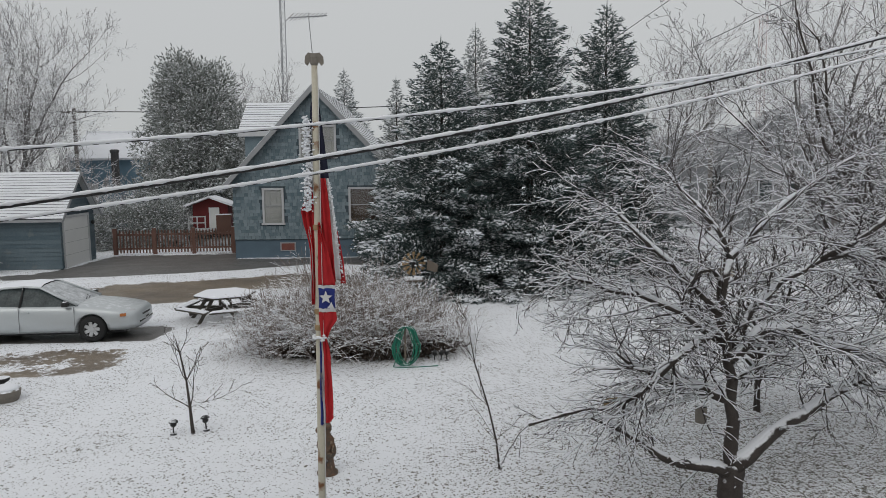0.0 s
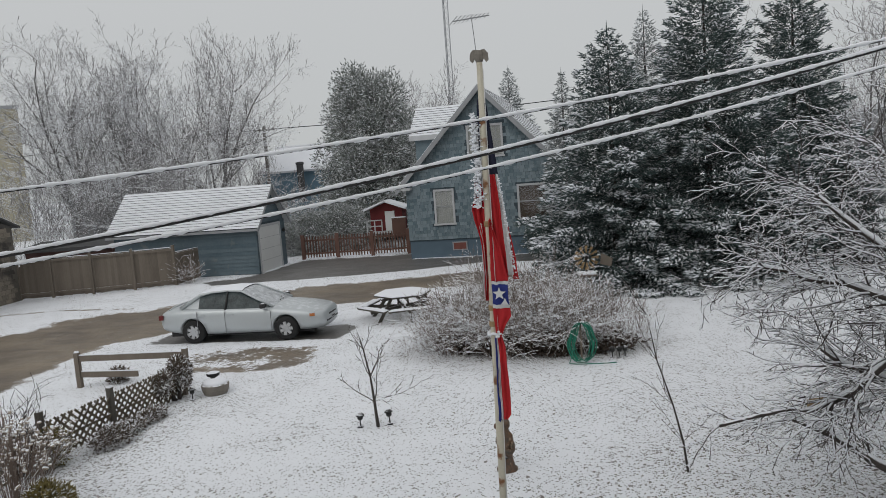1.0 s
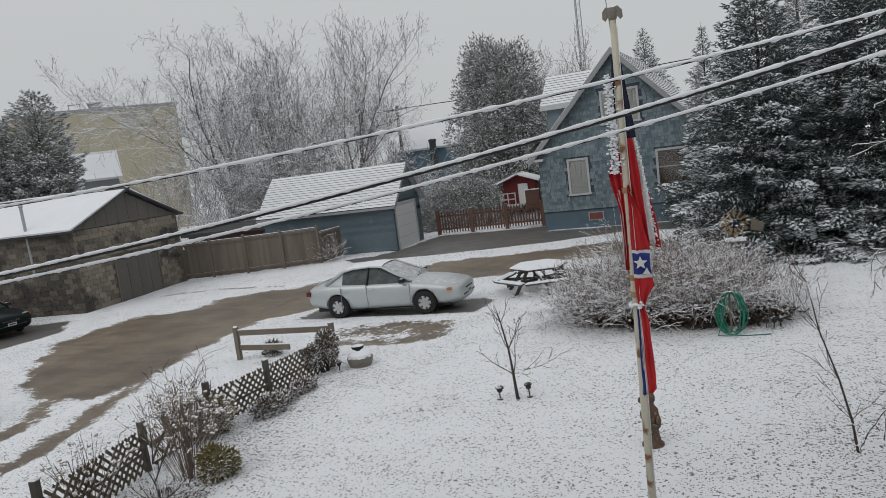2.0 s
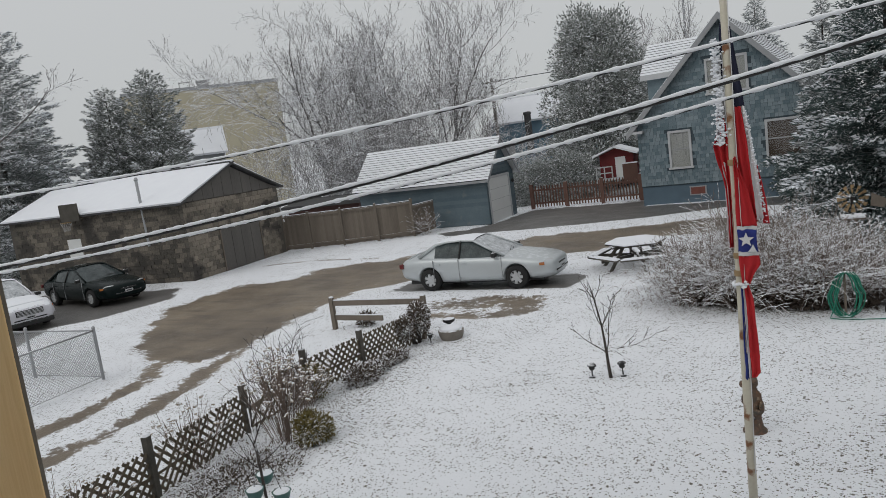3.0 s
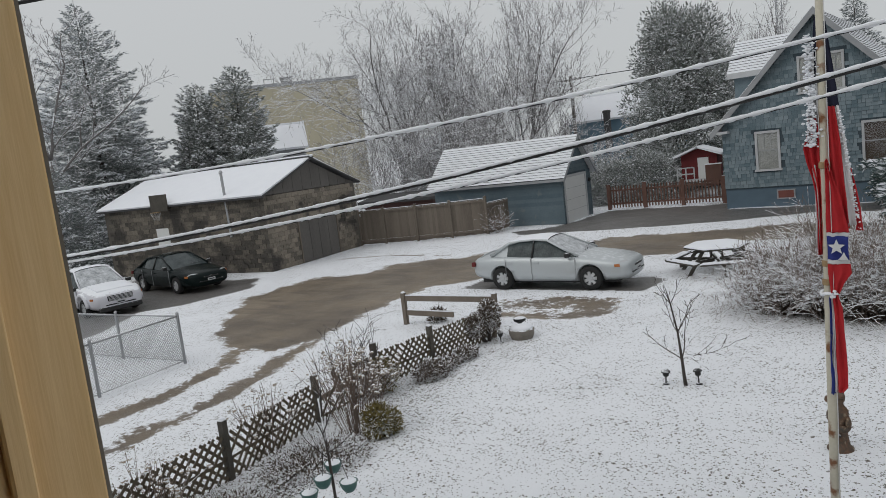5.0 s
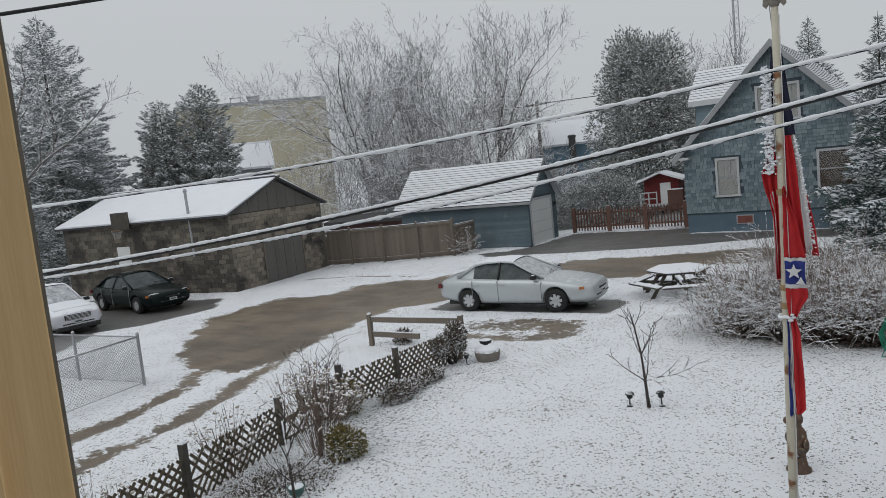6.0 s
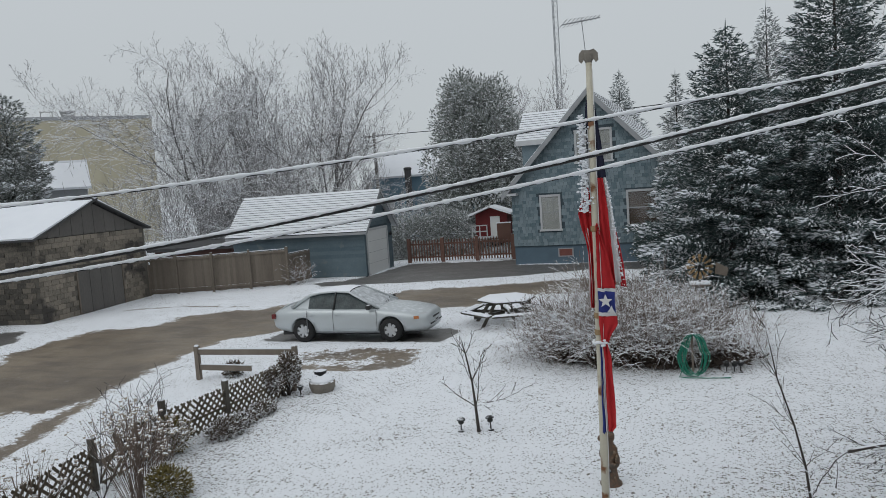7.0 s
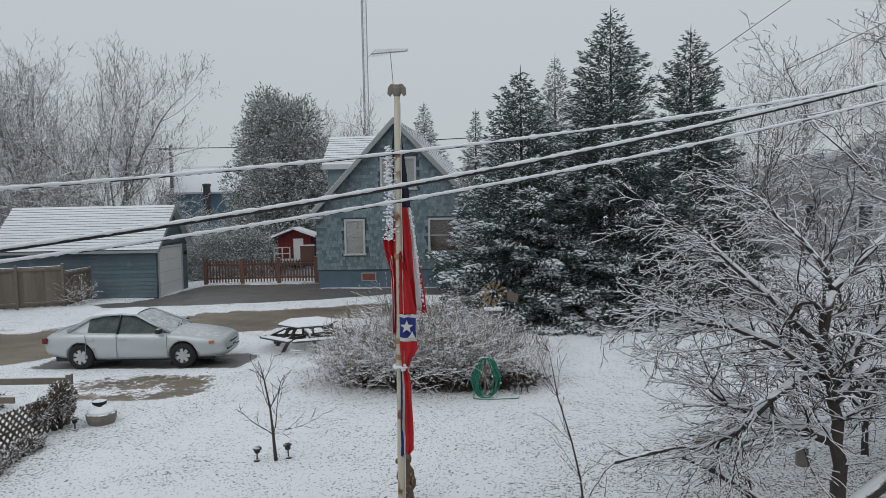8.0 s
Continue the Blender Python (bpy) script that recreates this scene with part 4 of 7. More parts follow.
def conifer(name, x, y, h, radius, seed, label, m=None, size=0.2, density=110, per_m=27, shape=0.8, droop=0.3, base=0.03, snowy=0.2, lift=0.6, slim=0.13, snow_m=None):
    """A spruce or fir: many boughs round a trunk, each a spray of needle shoots that turns up at its tip, snow on the outer shoots."""
    rng = np.random.default_rng(seed)
    t = thing(name, pose(x, y, 0), label, "tree")
    part("trunk", lathe([(h * 0.014 + 0.03, -0.1), (h * 0.010 + 0.02, h * 0.3), (h * 0.003 + 0.01, h * 0.8), (0.008, h * 0.985)], 9), BARK, t)
    nb = int(h * per_m)
    s = (np.arange(nb) + rng.random(nb)) / nb
    s = 1 - (1 - s) ** 0.8
    z0 = h * (base + (1 - base) * s)
    az = np.arange(nb) * 2.39996 + rng.normal(0, 0.25, nb)
    r = radius * (1 - s) ** shape * rng.uniform(0.70, 1.12, nb) * (1 + 0.12 * np.sin(2 * az + 9 * s + seed)) + 0.07
    load = np.clip(rng.normal(1, 0.6, nb), 0, 2.2)
    n = np.maximum(8, (density * r * (0.55 + 0.45 * r / radius)).astype(int))
    i = np.repeat(np.arange(nb), n)
    k = len(i)
    u = 0.02 + 0.98 * rng.random(k) ** 0.75
    D = np.stack((np.cos(az[i]), np.sin(az[i]), np.zeros(k)), 1)
    S = np.stack((-D[:, 1], D[:, 0], np.zeros(k)), 1)
    width = 0.36 * r[i] * (1.05 - u) ** 0.8 + 0.05
    lat = rng.uniform(-1, 1, k)
    rise = r[i] * ((lift * s[i] - 0.02) * u - droop * (1 - s[i]) * u ** 2 + 0.45 * droop * np.maximum(0, u - 0.6)) - 0.22 * np.abs(lat) * width + rng.normal(0, 0.05, k)
    Q = D * (r[i] * u)[:, None] + S * (lat * width)[:, None]
    Q[:, 2] = np.maximum(z0[i] + rise, 0.05)
    A = D * rng.uniform(0.5, 1.0, k)[:, None] + S * (lat * rng.uniform(0.5, 1.2, k))[:, None]
    A[:, 2] += rng.normal(0.12, 0.32, k)
    A /= np.linalg.norm(A, axis=1, keepdims=True)
    L = size * rng.uniform(0.55, 1.45, k) * (0.7 + 0.3 * r[i] / radius)
    W = L * slim
    v, f = spindles(Q, A, L, W, rng)
    o = pyobj("crown", v, f, m or NEEDLE, t)
    o["kind"] = "stuff"
    pick = rng.random(k) < snowy * load[i] * np.clip((u - 0.55) * 3.0, 0, 1) * np.clip(1.25 - s[i], 0.3, 1)
    B = A.copy()
    B[:, 2] *= 0.4
    v, f = spindles(Q[pick] + np.array((0, 0, 0.02)) + np.array((0, 0, 1.0)) * W[pick, None], B[pick], L[pick] * 0.85, W[pick] * 1.45, rng)
    o = pyobj("snow_dusting", v, f, snow_m or SNOW, t)
    o["kind"] = "stuff"
    tube_obj("leader", [[(Vector((0, 0, h * 0.96)), 0.035), (Vector((0, 0, h)), 0.02), (Vector((0.01, 0, h * 1.03)), 0.006)]], m or NEEDLE, t, sides=5)
    return t


def leafy(name, x, y, blobs, seed, label, m, count, size, category="shrub", up=0.6, slim=0.3, snowy=0.0):
    """A dense evergreen or shrub: small sprays spread through uneven lobes, on a few stems."""
    rng = np.random.default_rng(seed)
    t = thing(name, pose(x, y, 0), label, category)
    stems, Qs, As = [], [], []
    vol = [a * b * c for _, _, _, a, b, c in blobs]
    for (cx, cy, cz, rx, ry, rz), v in zip(blobs, vol):
        stems.append([(Vector((cx * 0.2, cy * 0.2, -0.05)), 0.05), (Vector((cx * 0.6, cy * 0.6, cz * 0.6)), 0.035), (Vector((cx, cy, cz)), 0.015)])
        n = int(count * v / sum(vol))
        d = rng.normal(size=(n, 3))
        d /= np.linalg.norm(d, axis=1, keepdims=True)
        lobe = 1 + 0.10 * np.sin(d[:, 0] * 6 + cx * 3 + seed) * np.sin(d[:, 2] * 7 + cz) + 0.09 * np.sin(d[:, 1] * 11 + d[:, 2] * 9 + seed)
        sp = rng.uniform(0.45, 1.05, n) ** 0.8 * lobe + np.abs(rng.normal(0, 0.05, n))
        q = np.array((cx, cy, cz)) + d * np.array((rx, ry, rz)) * sp[:, None]
        q[:, 2] = np.maximum(q[:, 2], 0.03)
        a = d + rng.normal(size=(n, 3)) * np.array((0.5, 0.5, 0.4))
        a[:, 2] += up * 0.5
        As.append(a / np.linalg.norm(a, axis=1, keepdims=True))
        Qs.append(q)
    Q, A = np.concatenate(Qs), np.concatenate(As)
    L = size * rng.uniform(0.5, 1.5, len(Q))
    tube_obj("branchwork", stems, BARK, t, sides=5)
    v, f = spindles(Q, A, L, L * slim, rng)
    o = pyobj("crown", v, f, m, t)
    o["kind"] = "stuff"
    if snowy:
        pick = rng.random(len(Q)) < snowy
        v, f = spindles(Q[pick] + np.array((0, 0, size * 0.25)), A[pick] * np.array((1, 1, 0.4)), L[pick] * 0.9, L[pick] * slim, rng)
        o = pyobj("snow_dusting", v, f, SNOW, t)
        o["kind"] = "stuff"
    return t


# the spruce group in front of the house
conifer("spruce", 0.05, 24.6, 8.5, 3.4, 11, "dark green spruce dusted with snow beside the garden", snowy=0.6)
conifer("spruce", 3.2, 25.6, 10.6, 3.9, 12, "tall dark green spruce dusted with snow", snowy=0.45)
conifer("spruce", 6.5, 28.2, 10.4, 3.3, 13, "tall slender dark spruce dusted with snow", snowy=0.3)
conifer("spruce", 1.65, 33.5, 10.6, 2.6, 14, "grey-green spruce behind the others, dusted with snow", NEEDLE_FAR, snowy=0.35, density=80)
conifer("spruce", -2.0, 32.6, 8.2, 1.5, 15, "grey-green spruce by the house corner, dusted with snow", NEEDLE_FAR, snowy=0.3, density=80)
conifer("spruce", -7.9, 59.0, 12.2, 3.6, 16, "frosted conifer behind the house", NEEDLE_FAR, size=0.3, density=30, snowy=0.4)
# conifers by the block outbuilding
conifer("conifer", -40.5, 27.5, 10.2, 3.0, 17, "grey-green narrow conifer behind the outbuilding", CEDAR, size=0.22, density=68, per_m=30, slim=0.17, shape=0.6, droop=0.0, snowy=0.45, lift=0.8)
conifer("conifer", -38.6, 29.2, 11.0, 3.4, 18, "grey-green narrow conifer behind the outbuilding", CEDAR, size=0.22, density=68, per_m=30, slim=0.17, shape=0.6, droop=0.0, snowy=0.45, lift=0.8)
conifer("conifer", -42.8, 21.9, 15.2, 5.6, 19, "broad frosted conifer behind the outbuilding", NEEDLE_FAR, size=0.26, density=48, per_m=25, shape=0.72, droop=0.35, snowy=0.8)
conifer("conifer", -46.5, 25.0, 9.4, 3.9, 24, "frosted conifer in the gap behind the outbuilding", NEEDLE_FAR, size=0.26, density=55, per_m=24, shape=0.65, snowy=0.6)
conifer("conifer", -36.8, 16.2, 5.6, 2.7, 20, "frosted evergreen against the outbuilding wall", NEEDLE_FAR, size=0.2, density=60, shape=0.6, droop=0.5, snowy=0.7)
crown_rnd = random.Random(21)
lobes = [(0, 0, 3.4, 3.3, 2.6, 3.4), (0, 0, 6.4, 2.6, 2.2, 3.2)]
for k in range(34):
    cz = 1.0 + 9.2 * k / 33
    reach = 4.2 * (1 - (cz / 11.6) ** 1.8)
    ca = k * 2.4
    rr = crown_rnd.uniform(0.8, 1.35)
    lobes.append((reach * math.cos(ca) * crown_rnd.uniform(0.8, 1.15), 0.7 * reach * math.sin(ca), cz, rr, rr, rr * crown_rnd.uniform(1.0, 1.6)))
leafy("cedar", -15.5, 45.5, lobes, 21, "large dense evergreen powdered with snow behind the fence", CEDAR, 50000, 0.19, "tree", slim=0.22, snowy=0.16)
leafy("shrub", -17.6, 39.3, [(0, 0, 1.1, 2.0, 1.2, 1.4), (1.8, 0.5, 1.2, 1.6, 1.2, 1.5), (-1.0, -1.2, 0.8, 0.9, 0.8, 1.2)], 22, "snowy evergreen shrubs behind the picket fence", CEDAR, 22000, 0.11, snowy=0.3)
leafy("hedge", -2.9, 32.4, [(0, 0, 0.9, 1.1, 0.5, 0.95), (1.3, 0, 0.9, 0.9, 0.5, 0.9)], 23, "clipped dark hedge with a snow cap by the house wall", NEEDLE, 7000, 0.12, "hedge", snowy=0.15)

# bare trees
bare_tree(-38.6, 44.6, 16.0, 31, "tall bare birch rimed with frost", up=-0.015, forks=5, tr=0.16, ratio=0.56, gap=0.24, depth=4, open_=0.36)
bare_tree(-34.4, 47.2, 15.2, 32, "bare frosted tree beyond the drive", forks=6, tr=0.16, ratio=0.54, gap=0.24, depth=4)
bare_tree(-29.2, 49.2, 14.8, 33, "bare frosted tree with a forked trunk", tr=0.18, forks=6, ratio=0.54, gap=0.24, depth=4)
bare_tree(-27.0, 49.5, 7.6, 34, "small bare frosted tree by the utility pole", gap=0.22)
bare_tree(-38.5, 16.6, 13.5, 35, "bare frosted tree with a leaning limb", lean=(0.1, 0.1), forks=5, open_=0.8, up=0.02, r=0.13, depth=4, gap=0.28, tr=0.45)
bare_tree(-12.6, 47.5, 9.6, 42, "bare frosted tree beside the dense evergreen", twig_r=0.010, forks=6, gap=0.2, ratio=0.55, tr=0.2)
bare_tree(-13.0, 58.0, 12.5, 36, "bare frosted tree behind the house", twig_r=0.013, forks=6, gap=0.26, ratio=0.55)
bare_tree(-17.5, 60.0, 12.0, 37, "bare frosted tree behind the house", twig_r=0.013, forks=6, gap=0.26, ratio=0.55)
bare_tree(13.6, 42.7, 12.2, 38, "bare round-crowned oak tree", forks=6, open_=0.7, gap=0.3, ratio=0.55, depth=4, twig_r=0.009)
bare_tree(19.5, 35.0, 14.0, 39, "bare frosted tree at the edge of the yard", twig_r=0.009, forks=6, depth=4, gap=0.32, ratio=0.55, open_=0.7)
bare_tree(9.2, 13.8, 9.2, 40, "bare fruit tree with snow on every twig", far=False, spread=0.95, tr=0.18, twig_r=0.005, r=0.085, forks=7, gap=0.21, wig=0.2, open_=0.8, snow=0.8, depth=4, ratio=0.47)
bare_tree(7.5, 10.2, 6.2, 43, "bare fruit tree heavy with snow at the yard edge", far=False, spread=0.95, tr=0.2, twig_r=0.0048, r=0.075, forks=7, gap=0.15, wig=0.2, open_=0.9, snow=0.85, depth=4, ratio=0.46)
bare_tree(5.4, 11.6, 4.4, 41, "small bare fruit tree with snowy twigs", far=False, spread=0.95, tr=0.2, twig_r=0.0045, r=0.055, forks=8, gap=0.13, wig=0.16, open_=1.2, snow=0.85, depth=3, ratio=0.55)


# ---- the fruit tree near the window: low forked trunk, long limbs, a dense crown of snowy twigs ----
def fruit_tree():
    rnd = random.Random(77)
    t = thing("fruit_tree", pose(3.62, 8.4, 0), "old gnarled bare apple tree with snow along its limbs and twigs", "tree")
    lines = {5: []}

    def limb(pts, r0, r1):
        k = len(pts) - 1
        out = []
        for i, p in enumerate(pts):
            out.append((Vector(p), 0.95 * (r0 + (r1 - r0) * i / k)))
        # smooth the line by inserting wavering midpoints
        fine = [out[0]]
        for (a, ra), (b, rb) in zip(out, out[1:]):
            fine.append(((a + b) / 2 + Vector((rnd.gauss(0, 0.02), rnd.gauss(0, 0.02), rnd.gauss(0, 0.02))), (ra + rb) / 2))
            fine.append((b, rb))
        lines[5].append(fine)
        return fine

    limbs = [
        limb([(0, 0, -0.15), (0.02, 0, 0.2), (0.06, 0.05, 0.42)], 0.17, 0.14),
        limb([(0.06, 0.05, 0.36), (0.05, 0.08, 0.75), (0.03, 0.12, 1.2), (0.0, 0.15, 1.7), (-0.12, 0.2, 2.3), (0.05, 0.3, 3.0)], 0.10, 0.04),
        limb([(0.06, 0.0, 0.4), (0.4, 0.1, 0.62), (0.8, 0.2, 0.9), (1.2, 0.3, 1.06), (1.6, 0.5, 1.2), (2.2, 0.6, 1.5)], 0.11, 0.045),
        limb([(0.0, 0.0, 0.3), (-0.35, 0.0, 0.42), (-0.65, -0.05, 0.48), (-0.95, 0.0, 0.62), (-1.3, 0.1, 0.84), (-1.7, 0.2, 1.0)], 0.085, 0.03),
        limb([(0.03, 0.12, 1.22), (-0.25, 0.2, 1.36), (-0.5, 0.25, 1.38), (-0.9, 0.4, 1.5), (-1.3, 0.5, 1.75)], 0.065, 0.03),
        limb([(-0.1, 0.2, 2.1), (-0.7, 0.1, 1.75), (-1.1, 0.1, 1.35), (-1.5, 0.1, 1.15), (-2.0, 0.2, 1.05), (-2.5, 0.2, 0.9)], 0.05, 0.02),
        limb([(0.0, 0.15, 1.7), (0.35, 0.1, 2.1), (0.8, 0.1, 2.15), (1.15, 0.1, 1.9), (1.6, 0.1, 1.85)], 0.06, 0.03),
        limb([(0.0, 0.15, 1.7), (0.3, 0.3, 2.3), (0.75, 0.4, 2.7), (1.3, 0.5, 2.95), (1.9, 0.6, 3.0)], 0.06, 0.025),
        limb([(0.0, 0.2, 1.9), (-0.5, 0.4, 2.3), (-1.0, 0.6, 2.5), (-1.4, 0.7, 2.55), (-1.85, 0.8, 2.7)], 0.05, 0.02),
        limb([(-0.1, 0.2, 2.3), (-0.6, 0.5, 2.9), (-1.0, 0.8, 3.3), (-1.4, 1.0, 3.7)], 0.045, 0.018),
        limb([(0.05, 0.3, 3.0), (-0.2, 0.6, 3.6), (-0.6, 0.9, 4.1)], 0.04, 0.015),
        limb([(0.05, 0.3, 3.0), (0.6, 0.5, 3.5), (1.2, 0.6, 3.9), (1.9, 0.8, 4.3)], 0.04, 0.015),
        limb([(1.3, 0.5, 2.95), (1.9, 0.3, 3.4), (2.5, 0.2, 3.9), (3.1, 0.2, 4.3)], 0.04, 0.015),
        limb([(2.2, 0.6, 1.5), (2.6, 0.5, 2.0), (3.0, 0.4, 2.7), (3.4, 0.4, 3.5)], 0.04, 0.015),
    ]
    # a cut limb that bends over in a loop
    limb([(-0.42, 0.3, 2.35), (-0.45, 0.25, 2.65), (-0.36, 0.2, 2.86), (-0.2, 0.2, 2.88), (-0.1, 0.22, 2.74), (-0.1, 0.25, 2.5)], 0.022, 0.03)
    for j, l in enumerate(limbs[1:]):
        roll = rnd.random() * 6.28
        for i in range(2 if j < 3 else 1, len(l)):
            p, r = l[i]
            axis = (l[i][0] - l[i - 1][0]).normalized()
            high = p.z > 1.2
            for k in range(4 if i > 3 and high else (3 if high else 1)):
                roll += 2.4
                u = axis.orthogonal().normalized()
                side = u * math.cos(roll) + axis.cross(u) * math.sin(roll)
                side.z = side.z * 0.45
                branch(rnd, p, axis * 0.55 + side * 0.8, rnd.uniform(0.7, 1.4) if high else rnd.uniform(0.35, 0.8), min(0.016, max(0.009, r * 0.4)), 2, lines, 0.8, -0.03, 0.15, 0.10, 0.46, 0.55, 0.0042)
    tree_meshes("fruit_tree", lines, t, BARK, TWIG, cut=3, sides=8, snow=0.9, thick=1.05)
    knot = lathe([(0.02, 0), (0.07, 0.03), (0.06, 0.08)], 8, pose(-0.75, -0.06, 0.5, 30, 20, 0))
    part("burl", knot, BARK, t)


fruit_tree()


def twig_shrub(name, x, y, stems, length, seed, label, m, spread, kids=4, depth=2, r=0.006, up=0.1, droop=0.25, twig=0.004, flat=(1, 1)):
    rnd = random.Random(seed)
    t = thing(name, pose(x, y, 0), label, "shrub")
    lines = {}
    for i in range(stems):
        a = rnd.random() * 6.28
        q = math.sqrt(rnd.random())
        p = (math.cos(a) * spread * q * flat[0], math.sin(a) * spread * q * flat[1], -0.03)
        d = Vector((math.cos(a) * 0.75 * q, math.sin(a) * 0.75 * q, 1.0)) + Vector((rnd.gauss(0, 0.2), rnd.gauss(0, 0.2), 0))
        grow(rnd, p, d, length * rnd.uniform(0.7, 1.15) * (1 - 0.25 * q), r, depth, lines, up, 0.8, kids, 0.16, 0.55, 5, droop)
    for k in lines:
        lines[k] = [[(p, max(q, twig)) for p, q in l] for l in lines[k]]
    o = tube_obj("branchwork", [l for v in lines.values() for l in v], m, t, "", 3, smooth=False)
    o["kind"] = "stuff"
    return t


def snow_clumps(parent, rnd, n, fx, size):
    bm = bmesh.new()
    for i in range(n):
        p = fx()
        s = size * rnd.uniform(0.5, 1.3)
        bmesh.ops.create_icosphere(bm, subdivisions=1, radius=s, matrix=Matrix.Translation(p) @ Matrix.Diagonal((1, rnd.uniform(0.6, 1.2), rnd.uniform(0.5, 0.8), 1)))
    o = part("snow_dusting", bm, SNOW, parent, smooth=True)
    o["kind"] = "stuff"


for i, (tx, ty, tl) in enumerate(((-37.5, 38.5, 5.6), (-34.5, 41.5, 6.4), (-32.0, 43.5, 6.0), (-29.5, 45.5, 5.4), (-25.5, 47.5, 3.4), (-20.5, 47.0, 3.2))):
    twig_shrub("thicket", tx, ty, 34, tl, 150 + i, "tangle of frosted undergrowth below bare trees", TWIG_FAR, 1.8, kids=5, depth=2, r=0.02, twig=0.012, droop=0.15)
# the round mass of arching shrubs in the lawn
for i, (sx, sy, n, ln) in enumerate(((-3.75, 15.9, 90, 1.0), (-2.6, 15.8, 120, 1.32), (-1.5, 15.9, 115, 1.3), (-0.3, 16.3, 75, 0.9), (-3.0, 17.0, 60, 1.35), (-1.7, 17.0, 60, 1.35))):
    sh = twig_shrub("shrub", sx, sy, n, ln, 51 + i, "tangled bare shrub of arching brown twigs holding snow", TWIG_BUSH, 0.7, kids=5, depth=2, r=0.008, twig=0.0042, droop=0.4, up=0.10)
    if i < 3:
        rr = random.Random(90 + i)
        snow_clumps(sh, rr, 90, lambda: Vector((rr.gauss(0, 0.6), rr.uniform(-1.0, -0.2), rr.uniform(0.2, 1.1))), 0.035)
# added dark leaf mass fills the low gap under the shrubs, for dark soil
leafy("shrub", -1.6, 16.0, [(0, -0.2, 0.14, 1.9, 0.75, 0.26), (-1.6, 0, 0.14, 1.0, 0.7, 0.24)], 58, "low dark leaf mass filling the gap under the bare shrubs", LEAF_DARK, 6000, 0.08)


def sapling():
    t = thing("sapling", pose(-3.99, 10.83, 0), "small bare sapling with thin upright branches", "tree")
    rnd = random.Random(8)
    main = [(Vector((0, 0, -0.05)), 0.034), (Vector((-0.02, 0, 0.2)), 0.028), (Vector((-0.04, 0.02, 0.42)), 0.024), (Vector((-0.08, 0.03, 0.85)), 0.017), (Vector((-0.17, 0.05, 1.3)), 0.012), (Vector((-0.27, 0.05, 1.72)), 0.006)]
    lines = {3: [main]}
    for i, d, ln in ((2, (1.0, -0.1, 0.42), 1.0), (2, (-1.0, 0.1, 0.55), 0.7), (2, (0.35, 0.2, 1), 0.9), (3, (-0.8, 0.3, 0.8), 0.7), (3, (0.6, -0.2, 0.9), 0.6), (3, (0.2, 0.6, 0.9), 0.6), (4, (-0.6, 0.1, 0.9), 0.45), (4, (0.5, 0.1, 0.9), 0.45), (4, (-0.1, -0.5, 0.9), 0.4)):
        branch(rnd, main[i][0], d, ln * 0.95, 0.012 if i == 2 else 0.009, 2, lines, 0.75, 0.05, 0.10, 0.13, 0.42, 0.9, 0.0042)
    tree_meshes("sapling", lines, t, BARK, TWIG_DARK, cut=3)


sapling()


def young_tree():
    t = thing("sapling", pose(0.81, 9.34, 0), "thin leaning bare whip of a young tree", "tree")
    rnd = random.Random(18)
    lines = {}
    main = [(Vector((0, 0, -0.05)), 0.017), (Vector((-0.05, 0, 0.4)), 0.014), (Vector((-0.16, 0.02, 0.9)), 0.011), (Vector((-0.34, 0.05, 1.5)), 0.008), (Vector((-0.44, 0.05, 2.1)), 0.005)]
    lines[3] = [main]
    for i, (p, r) in enumerate(main[1:]):
        for k in range(3):
            grow(rnd, p, Vector((rnd.uniform(-1, 0.9), rnd.gauss(0, 0.5), 0.9)), rnd.uniform(0.25, 0.5), 0.006, 1, lines, 0.06, 0.5, 3, 0.10, 0.5, 4, 0.0)
    for k in (0, 1):
        lines[k] = [[(q, max(r, 0.0035)) for q, r in l] for l in lines.get(k, [])]
    tree_meshes("sapling", lines, t, BARK, TWIG_DARK, cut=3)


young_tree()


# ---- flagpole and its wet, hanging flags ----
def cloth(name, rows, material, parent, folds=3, depth=0.03, phase=0.0, y=0.0, label=""):
    """Hanging cloth. rows: (height, left, right), top to bottom; folds run down it."""
    nx, sub = 13, 5
    fine = []
    for (z0, a0, b0), (z1, a1, b1) in zip(rows, rows[1:]):
        for k in range(sub):
            s = k / sub
            fine.append((z0 + (z1 - z0) * s, a0 + (a1 - a0) * s, b0 + (b1 - b0) * s))
    fine.append(rows[-1])
    verts, faces = [], []
    for j, (z, a, b) in enumerate(fine):
        for i in range(nx):
            u = i / (nx - 1)
            yy = depth * math.sin(u * folds * math.pi * 2 + phase + z * 1.3) + 0.012 * noise.noise((u * 3, z * 5, phase))
            zz = z + 0.018 * noise.noise((u * 4 + phase, z * 3, 7.0))
            verts.append((a + (b - a) * u + 0.008 * noise.noise((z * 6, u * 2, phase)), y + yy, zz))
    for j in range(len(fine) - 1):
        for i in range(nx - 1):
            q = j * nx + i
            faces.append((q, q + nx, q + nx + 1, q + 1))
    ob = pyobj(name, verts, faces, material, parent, label, True)
    so = ob.modifiers.new("thickness", "SOLIDIFY")
    so.thickness = 0.004
    return ob


FP = (-1.36, 7.55)


